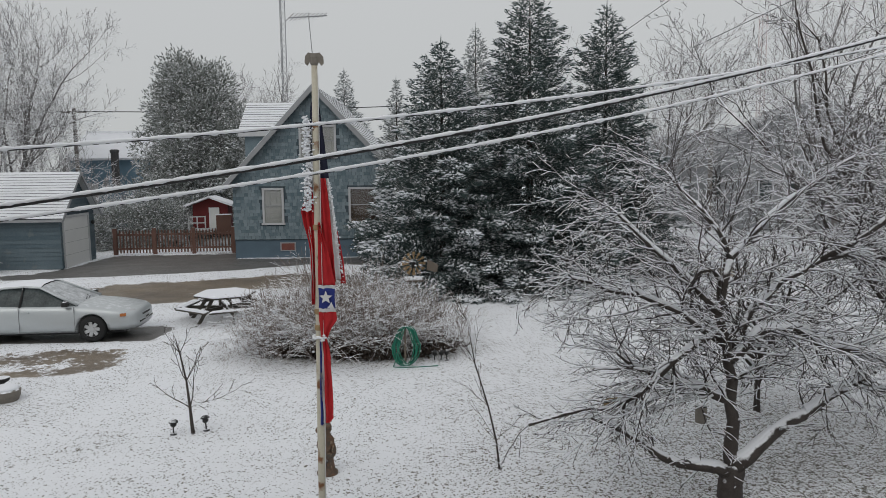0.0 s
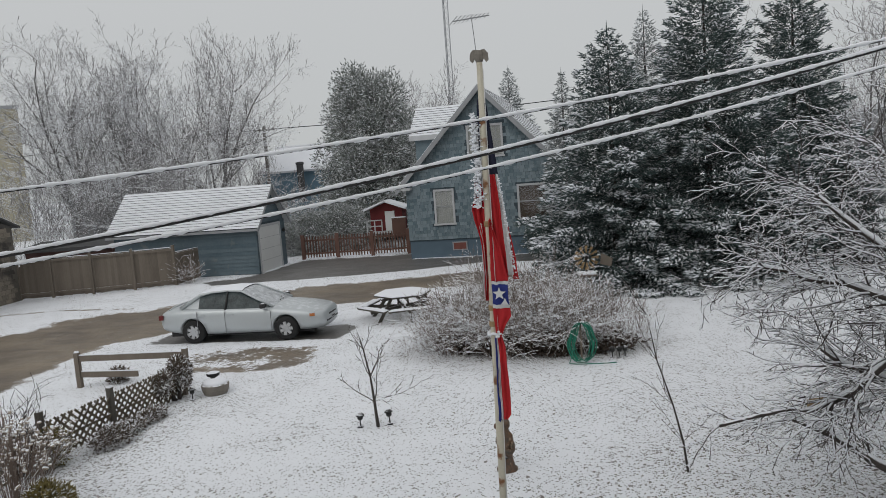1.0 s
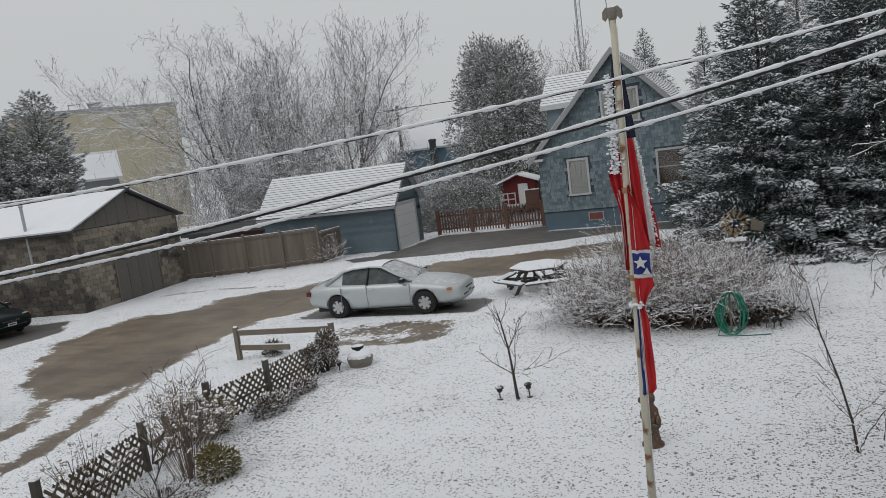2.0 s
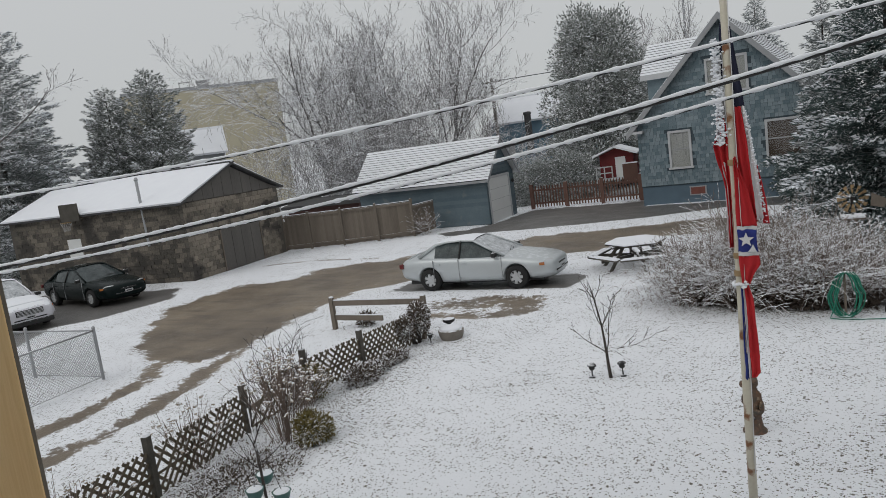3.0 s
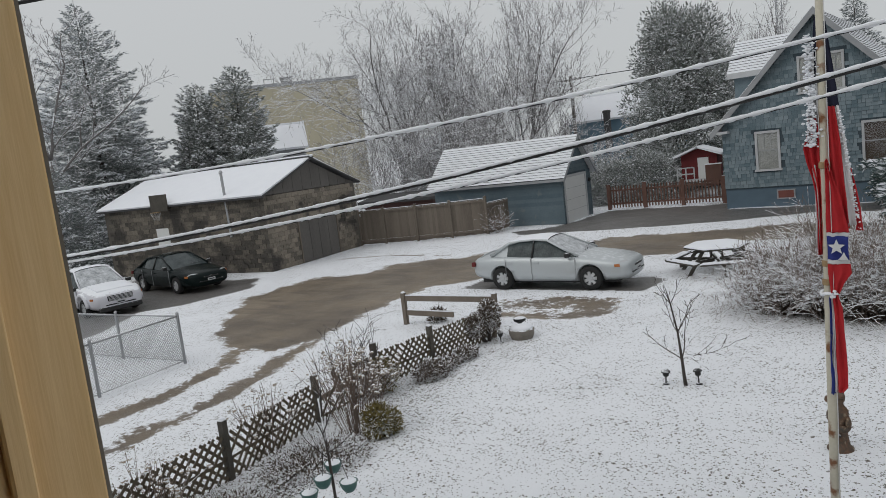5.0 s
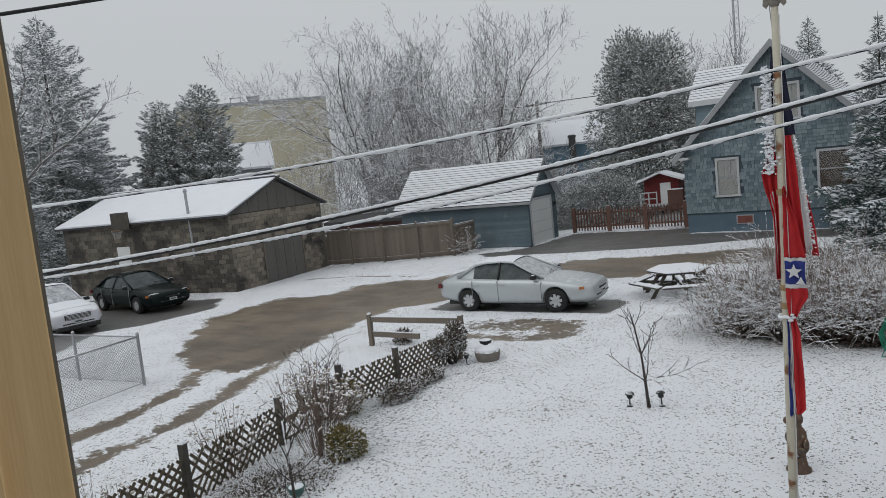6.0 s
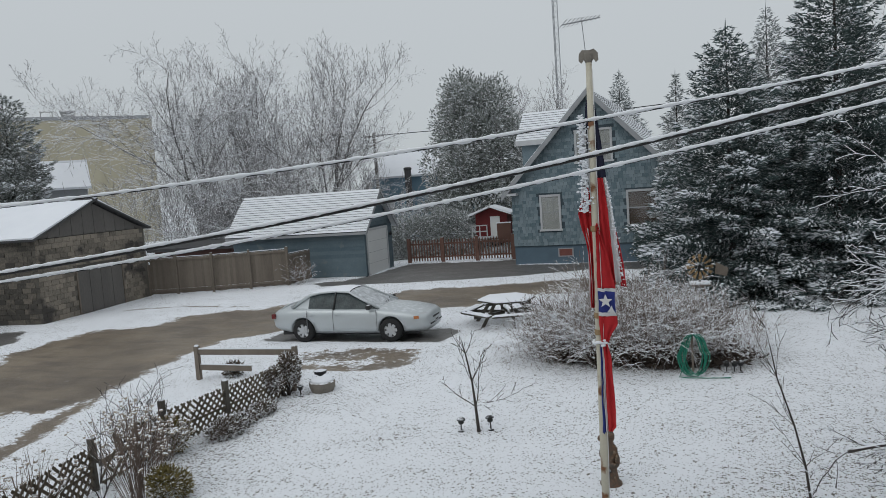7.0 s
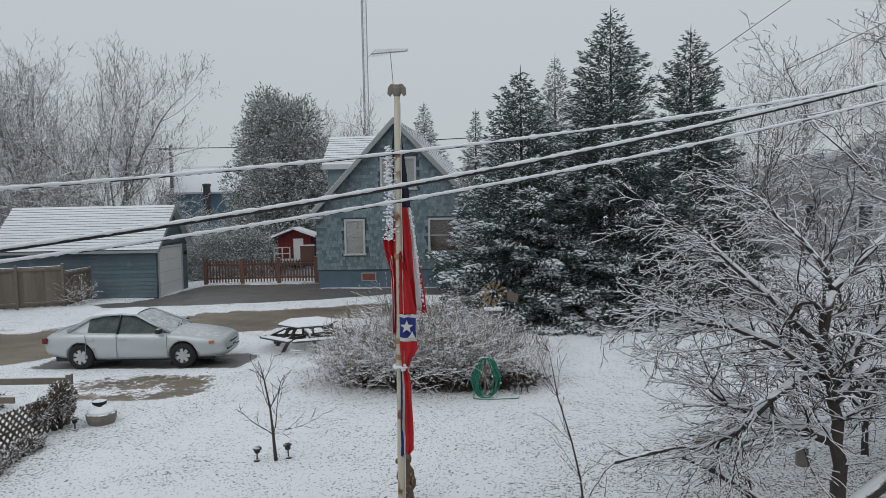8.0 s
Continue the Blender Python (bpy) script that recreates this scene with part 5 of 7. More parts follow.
def flagpole():
    p = thing("flagpole", pose(FP[0], FP[1], 0, 0, 0.65, 0), "white painted steel flagpole with rust and a metal eagle", "flagpole")
    part("pole", lathe([(0.045, -0.2), (0.044, 1.2), (0.040, 2.5), (0.036, 4.2), (0.032, 5.28), (0.0, 5.29)], 14), POLE_PAINT, p, smooth=True)
    for z, r in ((2.44, 0.052), (2.62, 0.05), (3.55, 0.05)):
        part("band", lathe([(r - 0.006, z - 0.03), (r, z - 0.025), (r, z + 0.025), (r - 0.006, z + 0.03)], 14), RUSTY, p)
    top = part("eagle", lathe([(0.03, 5.27), (0.045, 5.30), (0.05, 5.36), (0.035, 5.40), (0.0, 5.41)], 12), STONE, p, "weathered metal eagle")
    for sgn in (-1, 1):
        pts = [(0.02, 5.40), (0.06, 5.41), (0.095, 5.37), (0.10, 5.30), (0.075, 5.275), (0.05, 5.31), (0.025, 5.30)]
        part("wing", prism([(sgn * a, b) for a, b in pts], -0.018, 0.018), STONE, top)
    rope = [(Vector((0.042, -0.03, 5.2)), 0.005), (Vector((0.045, -0.04, 4.0)), 0.005), (Vector((0.05, -0.04, 2.3)), 0.005), (Vector((0.05, -0.03, 1.1)), 0.005), (Vector((0.04, -0.04, 0.3)), 0.005)]
    tube_obj("halyard", [rope], CLOTH_WHITE, p, sides=4)
    tie = [(Vector((0.065 * math.cos(a), 0.065 * math.sin(a), 2.33 + 0.01 * math.sin(3 * a))), 0.016) for a in np.linspace(0, 6.28, 17)]
    tube_obj("snowy_tie", [tie], SNOW, p)
    return p


flagpole()


def flags():
    base = pose(FP[0], FP[1], 0, 0, 0.65, 0)
    a = thing("striped_flag", base, "soaked striped flag hanging limp with snow in its folds", "flag")
    cloth("canton", [(4.85, 0.02, 0.045), (4.5, 0.02, 0.085), (4.2, 0.02, 0.12), (4.08, 0.02, 0.135)], CLOTH_NAVY, a, 1.5, 0.012, label="dark navy cloth")
    cloth("canton_edge", [(4.9, -0.05, -0.025), (4.6, -0.065, -0.02), (4.3, -0.075, -0.02)], CLOTH_NAVY, a, 1, 0.01, 1.0)
    cloth("red_stripe", [(4.08, 0.02, 0.10), (3.7, 0.02, 0.14), (3.3, 0.02, 0.17), (2.95, 0.02, 0.19)], CLOTH_RED, a, 2, 0.02, 0.5)
    cloth("white_stripe", [(4.08, 0.10, 0.135), (3.7, 0.14, 0.19), (3.3, 0.17, 0.23), (2.98, 0.19, 0.255)], CLOTH_WHITE, a, 1, 0.02, 1.4)
    cloth("red_stripe", [(3.5, 0.21, 0.215), (3.3, 0.23, 0.262), (3.1, 0.245, 0.29), (2.93, 0.25, 0.30)], CLOTH_RED, a, 1, 0.02, 2.0)
    cloth("white_stripe", [(4.6, -0.08, -0.03), (4.3, -0.10, -0.03), (4.0, -0.12, -0.03), (3.8, -0.13, -0.03)], CLOTH_WHITE, a, 2, 0.03, 0.3)
    cloth("red_stripe", [(4.0, -0.125, -0.06), (3.85, -0.13, -0.03), (3.72, -0.17, -0.03), (3.55, -0.13, -0.03), (3.3, -0.075, -0.03), (3.0, -0.06, -0.03), (2.7, -0.07, -0.04)], CLOTH_RED, a, 2, 0.03, 0.9)
    cloth("white_stripe", [(3.55, -0.10, -0.07), (3.3, -0.085, -0.05), (3.0, -0.08, -0.05), (2.75, -0.085, -0.05)], CLOTH_WHITE, a, 1, 0.02, 2.2)
    rnd = random.Random(4)
    rr = rnd
    snow_clumps(a, rr, 380, lambda: (lambda z: Vector((-0.075 - 0.03 * rr.random() + rr.gauss(0, 0.024), -0.04 + rr.gauss(0, 0.015), z)))(rr.uniform(3.72, 4.75)), 0.016)
    snow_clumps(a, rr, 160, lambda: (lambda s: Vector((0.135 + 0.14 * s + rr.gauss(0, 0.012), -0.02 + rr.gauss(0, 0.012), 4.05 - 1.1 * s)))(rr.random()), 0.010)
    b = thing("banner_flag", base, "soaked red flag with a blue band and white star hanging limp", "flag")
    cloth("red_field", [(3.6, 0.015, 0.03), (3.3, 0.015, 0.12), (3.05, 0.01, 0.17), (2.92, 0.01, 0.19)], CLOTH_RED, b, 2, 0.016, 0.2, -0.05)
    cloth("white_border", [(2.92, 0.01, 0.19), (2.885, 0.01, 0.19)], CLOTH_WHITE, b, 1, 0.012, 0.2, -0.052)
    cloth("blue_band", [(2.885, 0.01, 0.185), (2.76, 0.01, 0.185), (2.66, 0.01, 0.19)], CLOTH_BLUE, b, 1, 0.01, 0.2, -0.054)
    cloth("white_border", [(2.66, 0.01, 0.19), (2.62, 0.01, 0.195)], CLOTH_WHITE, b, 1, 0.01, 0.2, -0.052)
    star = [((0.075 if k % 2 == 0 else 0.032) * math.sin(k * math.pi / 5), (0.075 if k % 2 == 0 else 0.032) * math.cos(k * math.pi / 5)) for k in range(10)]
    part("star", prism([(0.09 + x, 2.785 + z) for x, z in star], -0.078, -0.074), CLOTH_WHITE, b, "white star")
    part("half_star", prism([(0.10, 2.665), (0.185, 2.665), (0.165, 2.70), (0.15, 2.74), (0.13, 2.70)], -0.078, -0.074), CLOTH_WHITE, b)
    cloth("red_field", [(2.62, 0.01, 0.195), (2.53, 0.01, 0.20), (2.45, 0.02, 0.15), (2.34, 0.03, 0.10)], CLOTH_RED, b, 2, 0.015, 0.8, -0.05)
    cloth("red_tail", [(2.34, 0.04, 0.085), (2.2, 0.045, 0.12), (1.9, 0.05, 0.135), (1.6, 0.05, 0.15), (1.42, 0.055, 0.15), (1.36, 0.06, 0.10)], CLOTH_RED, b, 1.5, 0.014, 0.3, -0.04)
    cloth("white_edge", [(2.3, 0.03, 0.042), (1.9, 0.03, 0.05), (1.36, 0.035, 0.06)], CLOTH_WHITE, b, 1, 0.008, 0.3, -0.042)
    cloth("blue_edge", [(2.3, 0.012, 0.03), (1.9, 0.005, 0.03), (1.34, 0.0, 0.036)], CLOTH_BLUE, b, 1, 0.008, 0.3, -0.044)
    snow_clumps(b, rr, 6, lambda: Vector((rr.uniform(0.03, 0.09), -0.06, rr.uniform(2.3, 2.36))), 0.022)


flags()


def statue():
    bm = lathe([(0.15, 0), (0.145, 0.04), (0.10, 0.07), (0.085, 0.14), (0.078, 0.24), (0.085, 0.34), (0.10, 0.44), (0.09, 0.52), (0.045, 0.575), (0.04, 0.60), (0.058, 0.63), (0.06, 0.68), (0.04, 0.73), (0.0, 0.745)], 22)
    for v in bm.verts:
        if v.co.z > 0.05 and v.co.z < 0.56:
            a = math.atan2(v.co.y, v.co.x)
            k = 1 + 0.13 * math.sin(a * 5 + v.co.z * 6) + 0.10 * noise.noise(v.co * 14)
            v.co.x *= k
            v.co.y *= k
        v.co.x += 0.05 * (v.co.z - 0.3) * v.co.z
    for c, r, s in (((-0.10, -0.03, 0.44), 0.05, (0.7, 0.8, 1.6)), ((0.10, -0.04, 0.36), 0.05, (0.7, 0.9, 1.9)), ((-0.09, 0.0, 0.63), 0.06, (1.1, 0.8, 0.9)), ((0.05, -0.09, 0.30), 0.05, (1.3, 0.7, 0.9)), ((0.02, -0.05, 0.70), 0.055, (1.1, 1.1, 0.6))):
        bmesh.ops.create_icosphere(bm, subdivisions=2, radius=r, matrix=Matrix.Translation(c) @ Matrix.Diagonal((*s, 1)))
    o = obj("statue", bm, STATUE, True)
    o.matrix_basis = pose(-1.58, 9.25, -0.01)
    tagged(o, "small brown and teal painted garden statue in snow", "statue")


statue()


def ground_lamp(x, y, tilt):
    t = thing("garden_lamp", pose(x, y, 0, tilt, tilt, 0), "small black solar garden lamp with snow on top", "lamp", "lamps by the sapling")
    part("stake", lathe([(0.012, -0.06), (0.012, 0.16)], 8), PLASTIC, t)
    part("lantern", lathe([(0.03, 0.13), (0.05, 0.15), (0.04, 0.2)], 10), PLASTIC, t)
    part("cap", lathe([(0.075, 0.2), (0.07, 0.22), (0.02, 0.25)], 10), PLASTIC, t)
    part("base", lathe([(0.055, -0.02), (0.05, 0.015), (0.012, 0.02)], 10), PLASTIC, t)


for gx, gy, gt in ((-4.3, 10.8, 4), (-3.82, 10.95, -6), (-0.16, 15.0, 0), (-0.02, 15.02, 3), (0.1, 15.05, 0), (-1.63, 9.2, 3), (-8.35, 12.15, 0)):
    ground_lamp(gx, gy, gt)


# ---- picnic table ----
def picnic_table():
    """A hexagonal picnic table with a bench along each side."""
    t = thing("picnic_table", pose(-6.2, 19.9, -0.04, 0, 0, -4), "weathered dark wooden hexagonal picnic table under a layer of snow", "table")
    R, ap = 0.86, 0.86 * math.cos(math.pi / 6)
    for i in range(11):
        x0 = -ap + i * 2 * ap / 11 + 0.006
        x1 = x0 + 2 * ap / 11 - 0.012
        xm = max(abs(x0), abs(x1))
        y = R - xm * math.tan(math.pi / 6)
        part("top_board", bx(x0, x1, -y, y, 0.70, 0.74), WOOD_DARK, t)
    part("snow_layer", lathe([(R, 0.742), (R + 0.01, 0.757), (R - 0.03, 0.79), (R - 0.2, 0.80), (0.02, 0.802)], 6, pose(0, 0, 0, 0, 0, 90)), SNOW, t, "even layer of snow")
    for k in range(6):
        m = pose(0, 0, 0, 0, 0, k * 60)
        for j, (a, b) in enumerate(((0.98, 1.10), (1.115, 1.235))):
            h = a * math.tan(math.pi / 6) - 0.02
            bench = part("bench_board", bx(a, b, -h, h, 0.40, 0.44, m), WOOD_DARK, t)
            part("bench_snow", bx(a + 0.004, b - 0.004, -h + 0.02, h - 0.02, 0.442, 0.462, m, bevel=0.006), SNOW, bench)
        part("bench_beam", bx(0.1, 1.22, -0.02, 0.02, 0.31, 0.40, m), WOOD_DARK, t)
        part("top_beam", bx(0.08, 0.76, -0.02, 0.02, 0.61, 0.70, m), WOOD_DARK, t)
        lm = m @ Matrix.Translation((0.74, 0.05, 0.33)) @ Euler((0, radians(-38), 0)).to_matrix().to_4x4()
        part("leg", bx(-0.045, 0.045, -0.022, 0.022, -0.44, 0.46, lm), WOOD_DARK, t)


picnic_table()


# ---- ornamental windmill behind the shrubs ----
def windmill():
    t = thing("garden_windmill", pose(-0.72, 17.7, 0, 0, 0, 12), "rusty ornamental garden windmill on a wooden tower", "windmill")
    for sx in (-1, 1):
        for sy in (-1, 1):
            tube_obj("leg", [[(Vector((sx * 0.26, sy * 0.26, -0.05)), 0.02), (Vector((sx * 0.07, sy * 0.07, 1.38)), 0.016)]], WOOD_GREY, t, sides=5)
    for z, w in ((0.5, 0.2), (0.95, 0.13)):
        for a in range(4):
            m = pose(0, 0, 0, 0, 0, a * 90)
            part("brace", bx(-w, w, w - 0.01, w + 0.01, z - 0.015, z + 0.015, m), WOOD_GREY, t)
    part("platform", bx(-0.22, 0.22, -0.2, 0.2, 1.36, 1.40), WOOD_GREY, t)
    part("snow_layer", bx(-0.22, 0.22, -0.2, 0.2, 1.402, 1.45, bevel=0.015), SNOW, t)
    part("mast", lathe([(0.03, 1.38), (0.025, 1.85)], 8), IRON, t)
    wheel = part("wheel", lathe([(0.05, -0.02), (0.05, 0.02)], 10, pose(0, -0.12, 1.82, 90, 0, 0)), IRON, t)
    for k in range(12):
        m = Matrix.Translation((0, -0.12, 1.82)) @ Euler((0, radians(k * 30), 0)).to_matrix().to_4x4() @ pose(0, 0, 0, 0, 0, 40)
        bm = bmesh.new()
        vs = [bm.verts.new(v) for v in ((-0.018, -0.003, 0.12), (0.018, -0.003, 0.12), (0.055, -0.003, 0.30), (-0.055, -0.003, 0.30), (-0.018, 0.003, 0.12), (0.018, 0.003, 0.12), (0.055, 0.003, 0.30), (-0.055, 0.003, 0.30))]
        for f in ((0, 1, 2, 3), (7, 6, 5, 4), (0, 4, 5, 1), (1, 5, 6, 2), (2, 6, 7, 3), (3, 7, 4, 0)):
            bm.faces.new([vs[i] for i in f])
        bmesh.ops.transform(bm, matrix=m, verts=bm.verts)
        part("blade", bm, RUSTY, wheel)
    ring = [(Vector((0.22 * math.cos(a), -0.12, 1.82 + 0.22 * math.sin(a))), 0.008) for a in np.linspace(0, 2 * math.pi, 25)]
    tube_obj("rim_ring", [ring], IRON, wheel, sides=4)
    part("tail_boom", bx(-0.012, 0.012, 0.0, 0.45, 1.79, 1.82), IRON, t)
    bm = prism([(0.35, 1.62), (0.62, 1.55), (0.66, 1.75), (0.38, 1.9)], -0.004, 0.004)
    part("tail_vane", bm, WOOD_GREY, t)


windmill()


def hose():
    t = thing("garden_hose", pose(-0.78, 14.62, 0), "coiled green garden hose hanging on a stake with snow", "hose")
    part("stake", bx(-0.02, 0.02, 0.02, 0.06, -0.1, 0.93), WOOD_GREY, t)
    part("hanger", lathe([(0.03, -0.1), (0.03, 0.06)], 8, pose(0, 0.0, 0.84, 90, 0, 0)), IRON, t)
    rnd = random.Random(6)
    pts = []
    for k in range(9):
        ax, az, cx = rnd.uniform(0.19, 0.29), rnd.uniform(0.37, 0.45), rnd.gauss(0.02, 0.04)
        y0 = rnd.uniform(-0.06, 0.02)
        for s in range(20):
            a = math.pi / 2 + 2 * math.pi * s / 20
            x = cx + ax * math.cos(a) * (1.0 if math.sin(a) < 0.3 else 0.8)
            z = max(0.03, 0.87 - az + az * math.sin(a))
            pts.append((Vector((x, y0 + 0.002 * s, z)), 0.0125))
    tube_obj("coil", [pts], HOSE, t, sides=6)
    tail = [(Vector((0.0, -0.05, 0.86)), 0.012), (Vector((-0.12, -0.07, 0.45)), 0.012), (Vector((-0.2, -0.1, 0.15)), 0.012), (Vector((-0.25, -0.12, 0.02)), 0.012), (Vector((-0.1, -0.15, 0.02)), 0.012), (Vector((0.3, -0.12, 0.02)), 0.012), (Vector((0.7, -0.05, 0.02)), 0.012)]
    tube_obj("loose_end", [tail], HOSE, t, sides=6)


hose()


# ---- fences ----
def along(path):
    out = []
    for a, b in zip(path, path[1:]):
        a, b = Vector((*a, 0)), Vector((*b, 0))
        out.append((a, b, (b - a).length, math.degrees(math.atan2(b.y - a.y, b.x - a.x))))
    return out


def lattice_fence():
    path = [(-8.1, 2.4), (-8.39, 5.38), (-8.84, 7.44), (-8.98, 9.0), (-8.88, 10.5), (-8.75, 12.5)]
    f = thing("lattice_fence", pose(0, 0, 0), "broken brown wooden lattice fence with snow on it", "fence")
    rnd = random.Random(2)
    h = 0.66
    laths = {}
    for i, (a, b, ln, ang) in enumerate(along(path)):
        m = Matrix.Translation(a) @ pose(0, 0, 0, 0, 0, ang)
        hp = 0.86 if i in (1, 3) else 0.78
        part("post", bx(-0.045, 0.045, -0.045, 0.045, -0.15, hp, m), WOOD_DARK, f)
        part("snow_cap", lathe([(0.05, hp), (0.04, hp + 0.03), (0.0, hp + 0.04)], 8, m), SNOW, f)
        for z in ((0.30,) if i != 2 else (0.06,)):
            part("rail", bx(0.045, ln - 0.045, -0.014, 0.014, z - 0.02, z + 0.02, m), LATH, f)
        n = int((ln + h) / 0.145)
        for sgn in (0, 1):
            for k in range(n):
                x = k * 0.145 - h + 0.06
                hh = h + rnd.uniform(-0.03, 0.05)
                lo, hi = max(x, 0.05), min(x + h, ln - 0.05)
                if hi - lo < 0.06 or (i == 2 and rnd.random() < 0.72) or rnd.random() < 0.04:
                    continue
                z0, z1 = lo - x, hi - x
                if sgn:
                    z0, z1 = h - z0, h - z1
                c = Vector(((lo + hi) / 2, 0.011 if sgn else -0.011, (z0 + z1) / 2))
                length = math.hypot(hi - lo, z1 - z0)
                key = round(length, 2)
                if key not in laths:
                    laths[key] = bpy.data.meshes.new("lath")
                    q = bx(-key / 2, key / 2, -0.005, 0.005, -0.021, 0.021)
                    q.to_mesh(laths[key])
                    q.free()
                    laths[key].materials.append(LATH)
                o = new("lath", laths[key])
                o.parent = f
                o.matrix_basis = m @ Matrix.Translation(c) @ pose(0, 0, 0, 0, (45 if sgn else -45) + rnd.gauss(0, 1.2), 0)
    a = Vector((*path[-1], 0))
    part("post", bx(a.x - 0.045, a.x + 0.045, a.y - 0.045, a.y + 0.045, -0.15, 0.8), WOOD_GREY, f)
    # a loose board hanging between the middle posts
    m = Matrix.Translation((-8.85, 8.25, 0.42)) @ pose(0, 0, 0, 0, -8, 84)
    part("loose_board", bx(-0.75, 0.75, -0.012, 0.012, -0.045, 0.045, m), WOOD_GREY, f)


lattice_fence()


def rail_fence():
    f = thing("rail_fence", pose(-11.67, 12.95, 0, 0, 0, 5.6), "short weathered two-rail wooden fence with snow on top", "fence")
    for x in (0.0, 2.55):
        part("post", bx(x - 0.05, x + 0.05, -0.05, 0.05, -0.2, 0.80), WOOD_GREY, f)
        part("snow_cap", lathe([(0.055, 0.8), (0.045, 0.83), (0.0, 0.84)], 8, pose(x, 0, 0)), SNOW, f)
    part("rail", bx(0.05, 2.5, -0.02, 0.02, 0.60, 0.73), WOOD_GREY, f)
    part("rail", bx(0.05, 1.4, -0.02, 0.02, 0.24, 0.37, pose(0, 0, 0, 0, 1.0, 0)), WOOD_GREY, f)
    part("snow_strip", bx(0.06, 2.48, -0.018, 0.018, 0.732, 0.752), SNOW, f)
    part("snow_strip", bx(0.06, 1.38, -0.018, 0.018, 0.372, 0.388, pose(0, 0, 0, 0, 1.0, 0)), SNOW, f)


rail_fence()


def board_fence():
    path = [(-25.3, 25.4), (-24.0, 25.85), (-22.4, 26.4), (-20.9, 27.2), (-19.45, 28.1), (-19.5, 30.2)]
    f = thing("board_fence", pose(0, 0, 0), "weathered brown board fence with posts and rails", "fence")
    me = None
    for i, (a, b, ln, ang) in enumerate(along(path)):
        m = Matrix.Translation(a) @ pose(0, 0, 0, 0, 0, ang)
        part("post", bx(-0.055, 0.055, -0.09, 0.02, -0.15, 1.84, m), WOOD_GREY, f)
        top = 1.74 if i < 4 else 1.5
        for z in (0.22, top - 0.1):
            part("rail", bx(0.05, ln - 0.05, -0.05, -0.01, z - 0.05, z + 0.05, m), WOOD_GREY, f)
        n = int(ln / 0.137) + 1
        for k in range(n):
            if me is None:
                o = part("board", bx(0.004, 0.141, 0.0, 0.02, 0.04, 1.46), WOOD_GREY, f)
                o.matrix_basis = m
                me = o
            else:
                share("board", me, f, m @ pose(k * ln / n, 0, random.uniform(-0.02, 0.02)) @ Matrix.Diagonal((1, 1, top / 1.48, 1)))
        part("snow_strip", bx(0.0, ln, 0.0, 0.022, top - 0.005, top + 0.02, m), SNOW, f)


board_fence()


def picket_fence():
    f = thing("picket_fence", pose(-16.7, 35.95, 0, 0, 0, 6.5), "red-brown wooden picket fence beside the house", "fence")
    ln = 5.9
    o = None
    for k in range(37):
        x = 0.1 + k * (ln - 0.2) / 36
        if o is None:
            o = part("picket", prism([(-0.036, 0.08), (0.036, 0.08), (0.036, 1.20), (0, 1.28), (-0.036, 1.20)], -0.01, 0.01), PICKET, f)
            o.matrix_basis = pose(x, 0, 0)
        else:
            share("picket", o, f, pose(x, 0, random.uniform(-0.01, 0.01)))
    for z in (0.3, 1.02):
        part("rail", bx(0, ln, 0.01, 0.05, z - 0.05, z + 0.05), PICKET, f)
    for x in (0.0, ln * 0.33, ln * 0.66, ln):
        part("post", bx(x - 0.09, x + 0.09, -0.06, 0.09, -0.1, 1.36), PICKET, f)
    part("gate_panel", bx(ln - 0.85, ln - 0.1, 0.06, 0.1, 0.9, 1.95), PICKET, f, "red-brown boarded panel")
    part("snow_cap", bx(ln - 0.88, ln - 0.07, 0.04, 0.12, 1.952, 2.01), SNOW, f)


picket_fence()


def chain_fence():
    f = thing("chain_link_fence", pose(0, 0, 0), "galvanised chain-link fence corner in the snow", "fence")
    runs = [((-14.91, 8.8), (-17.15, 8.5)), ((-14.91, 8.8), (-14.55, 6.6)), ((-14.55, 6.6), (-14.2, 4.4)), ((-17.15, 8.5), (-19.6, 8.2))]
    h = 1.12
    for x, y in ((-14.91, 8.8), (-17.15, 8.5), (-14.55, 6.6), (-14.2, 4.4), (-19.6, 8.2)):
        part("post", lathe([(0.035, -0.2), (0.035, h + 0.06), (0.042, h + 0.07), (0.0, h + 0.11)], 10, pose(x, y, 0)), STEEL, f)
    lines = []
    for (ax, ay), (bx_, by_) in runs:
        a, b = Vector((ax, ay, 0)), Vector((bx_, by_, 0))
        ln = (b - a).length
        d = (b - a) / ln
        tube_obj("top_rail", [[(a + Vector((0, 0, h)), 0.02), (b + Vector((0, 0, h)), 0.02)]], STEEL, f, sides=6)
        tube_obj("bottom_wire", [[(a + Vector((0, 0, 0.06)), 0.008), (b + Vector((0, 0, 0.06)), 0.008)]], STEEL, f, sides=4)
        n = int((ln + h) / 0.075)
        for sgn in (0, 1):
            for k in range(n):
                x = k * 0.075 - h
                lo, hi = max(x, 0), min(x + h - 0.06, ln)
                if hi - lo < 0.03:
                    continue
                z0, z1 = 0.05 + lo - x, 0.05 + hi - x
                if sgn:
                    z0, z1 = h + 0.05 - z0, h + 0.05 - z1
                lines.append([(a + d * lo + Vector((0, 0, z0)), 0.0042), (a + d * hi + Vector((0, 0, z1)), 0.0042)])
    o = tube_obj("wire_mesh", lines, STEEL, f, "diamond wire mesh with snow on the wires", sides=3, smooth=False)
    o["kind"] = "stuff"


chain_fence()


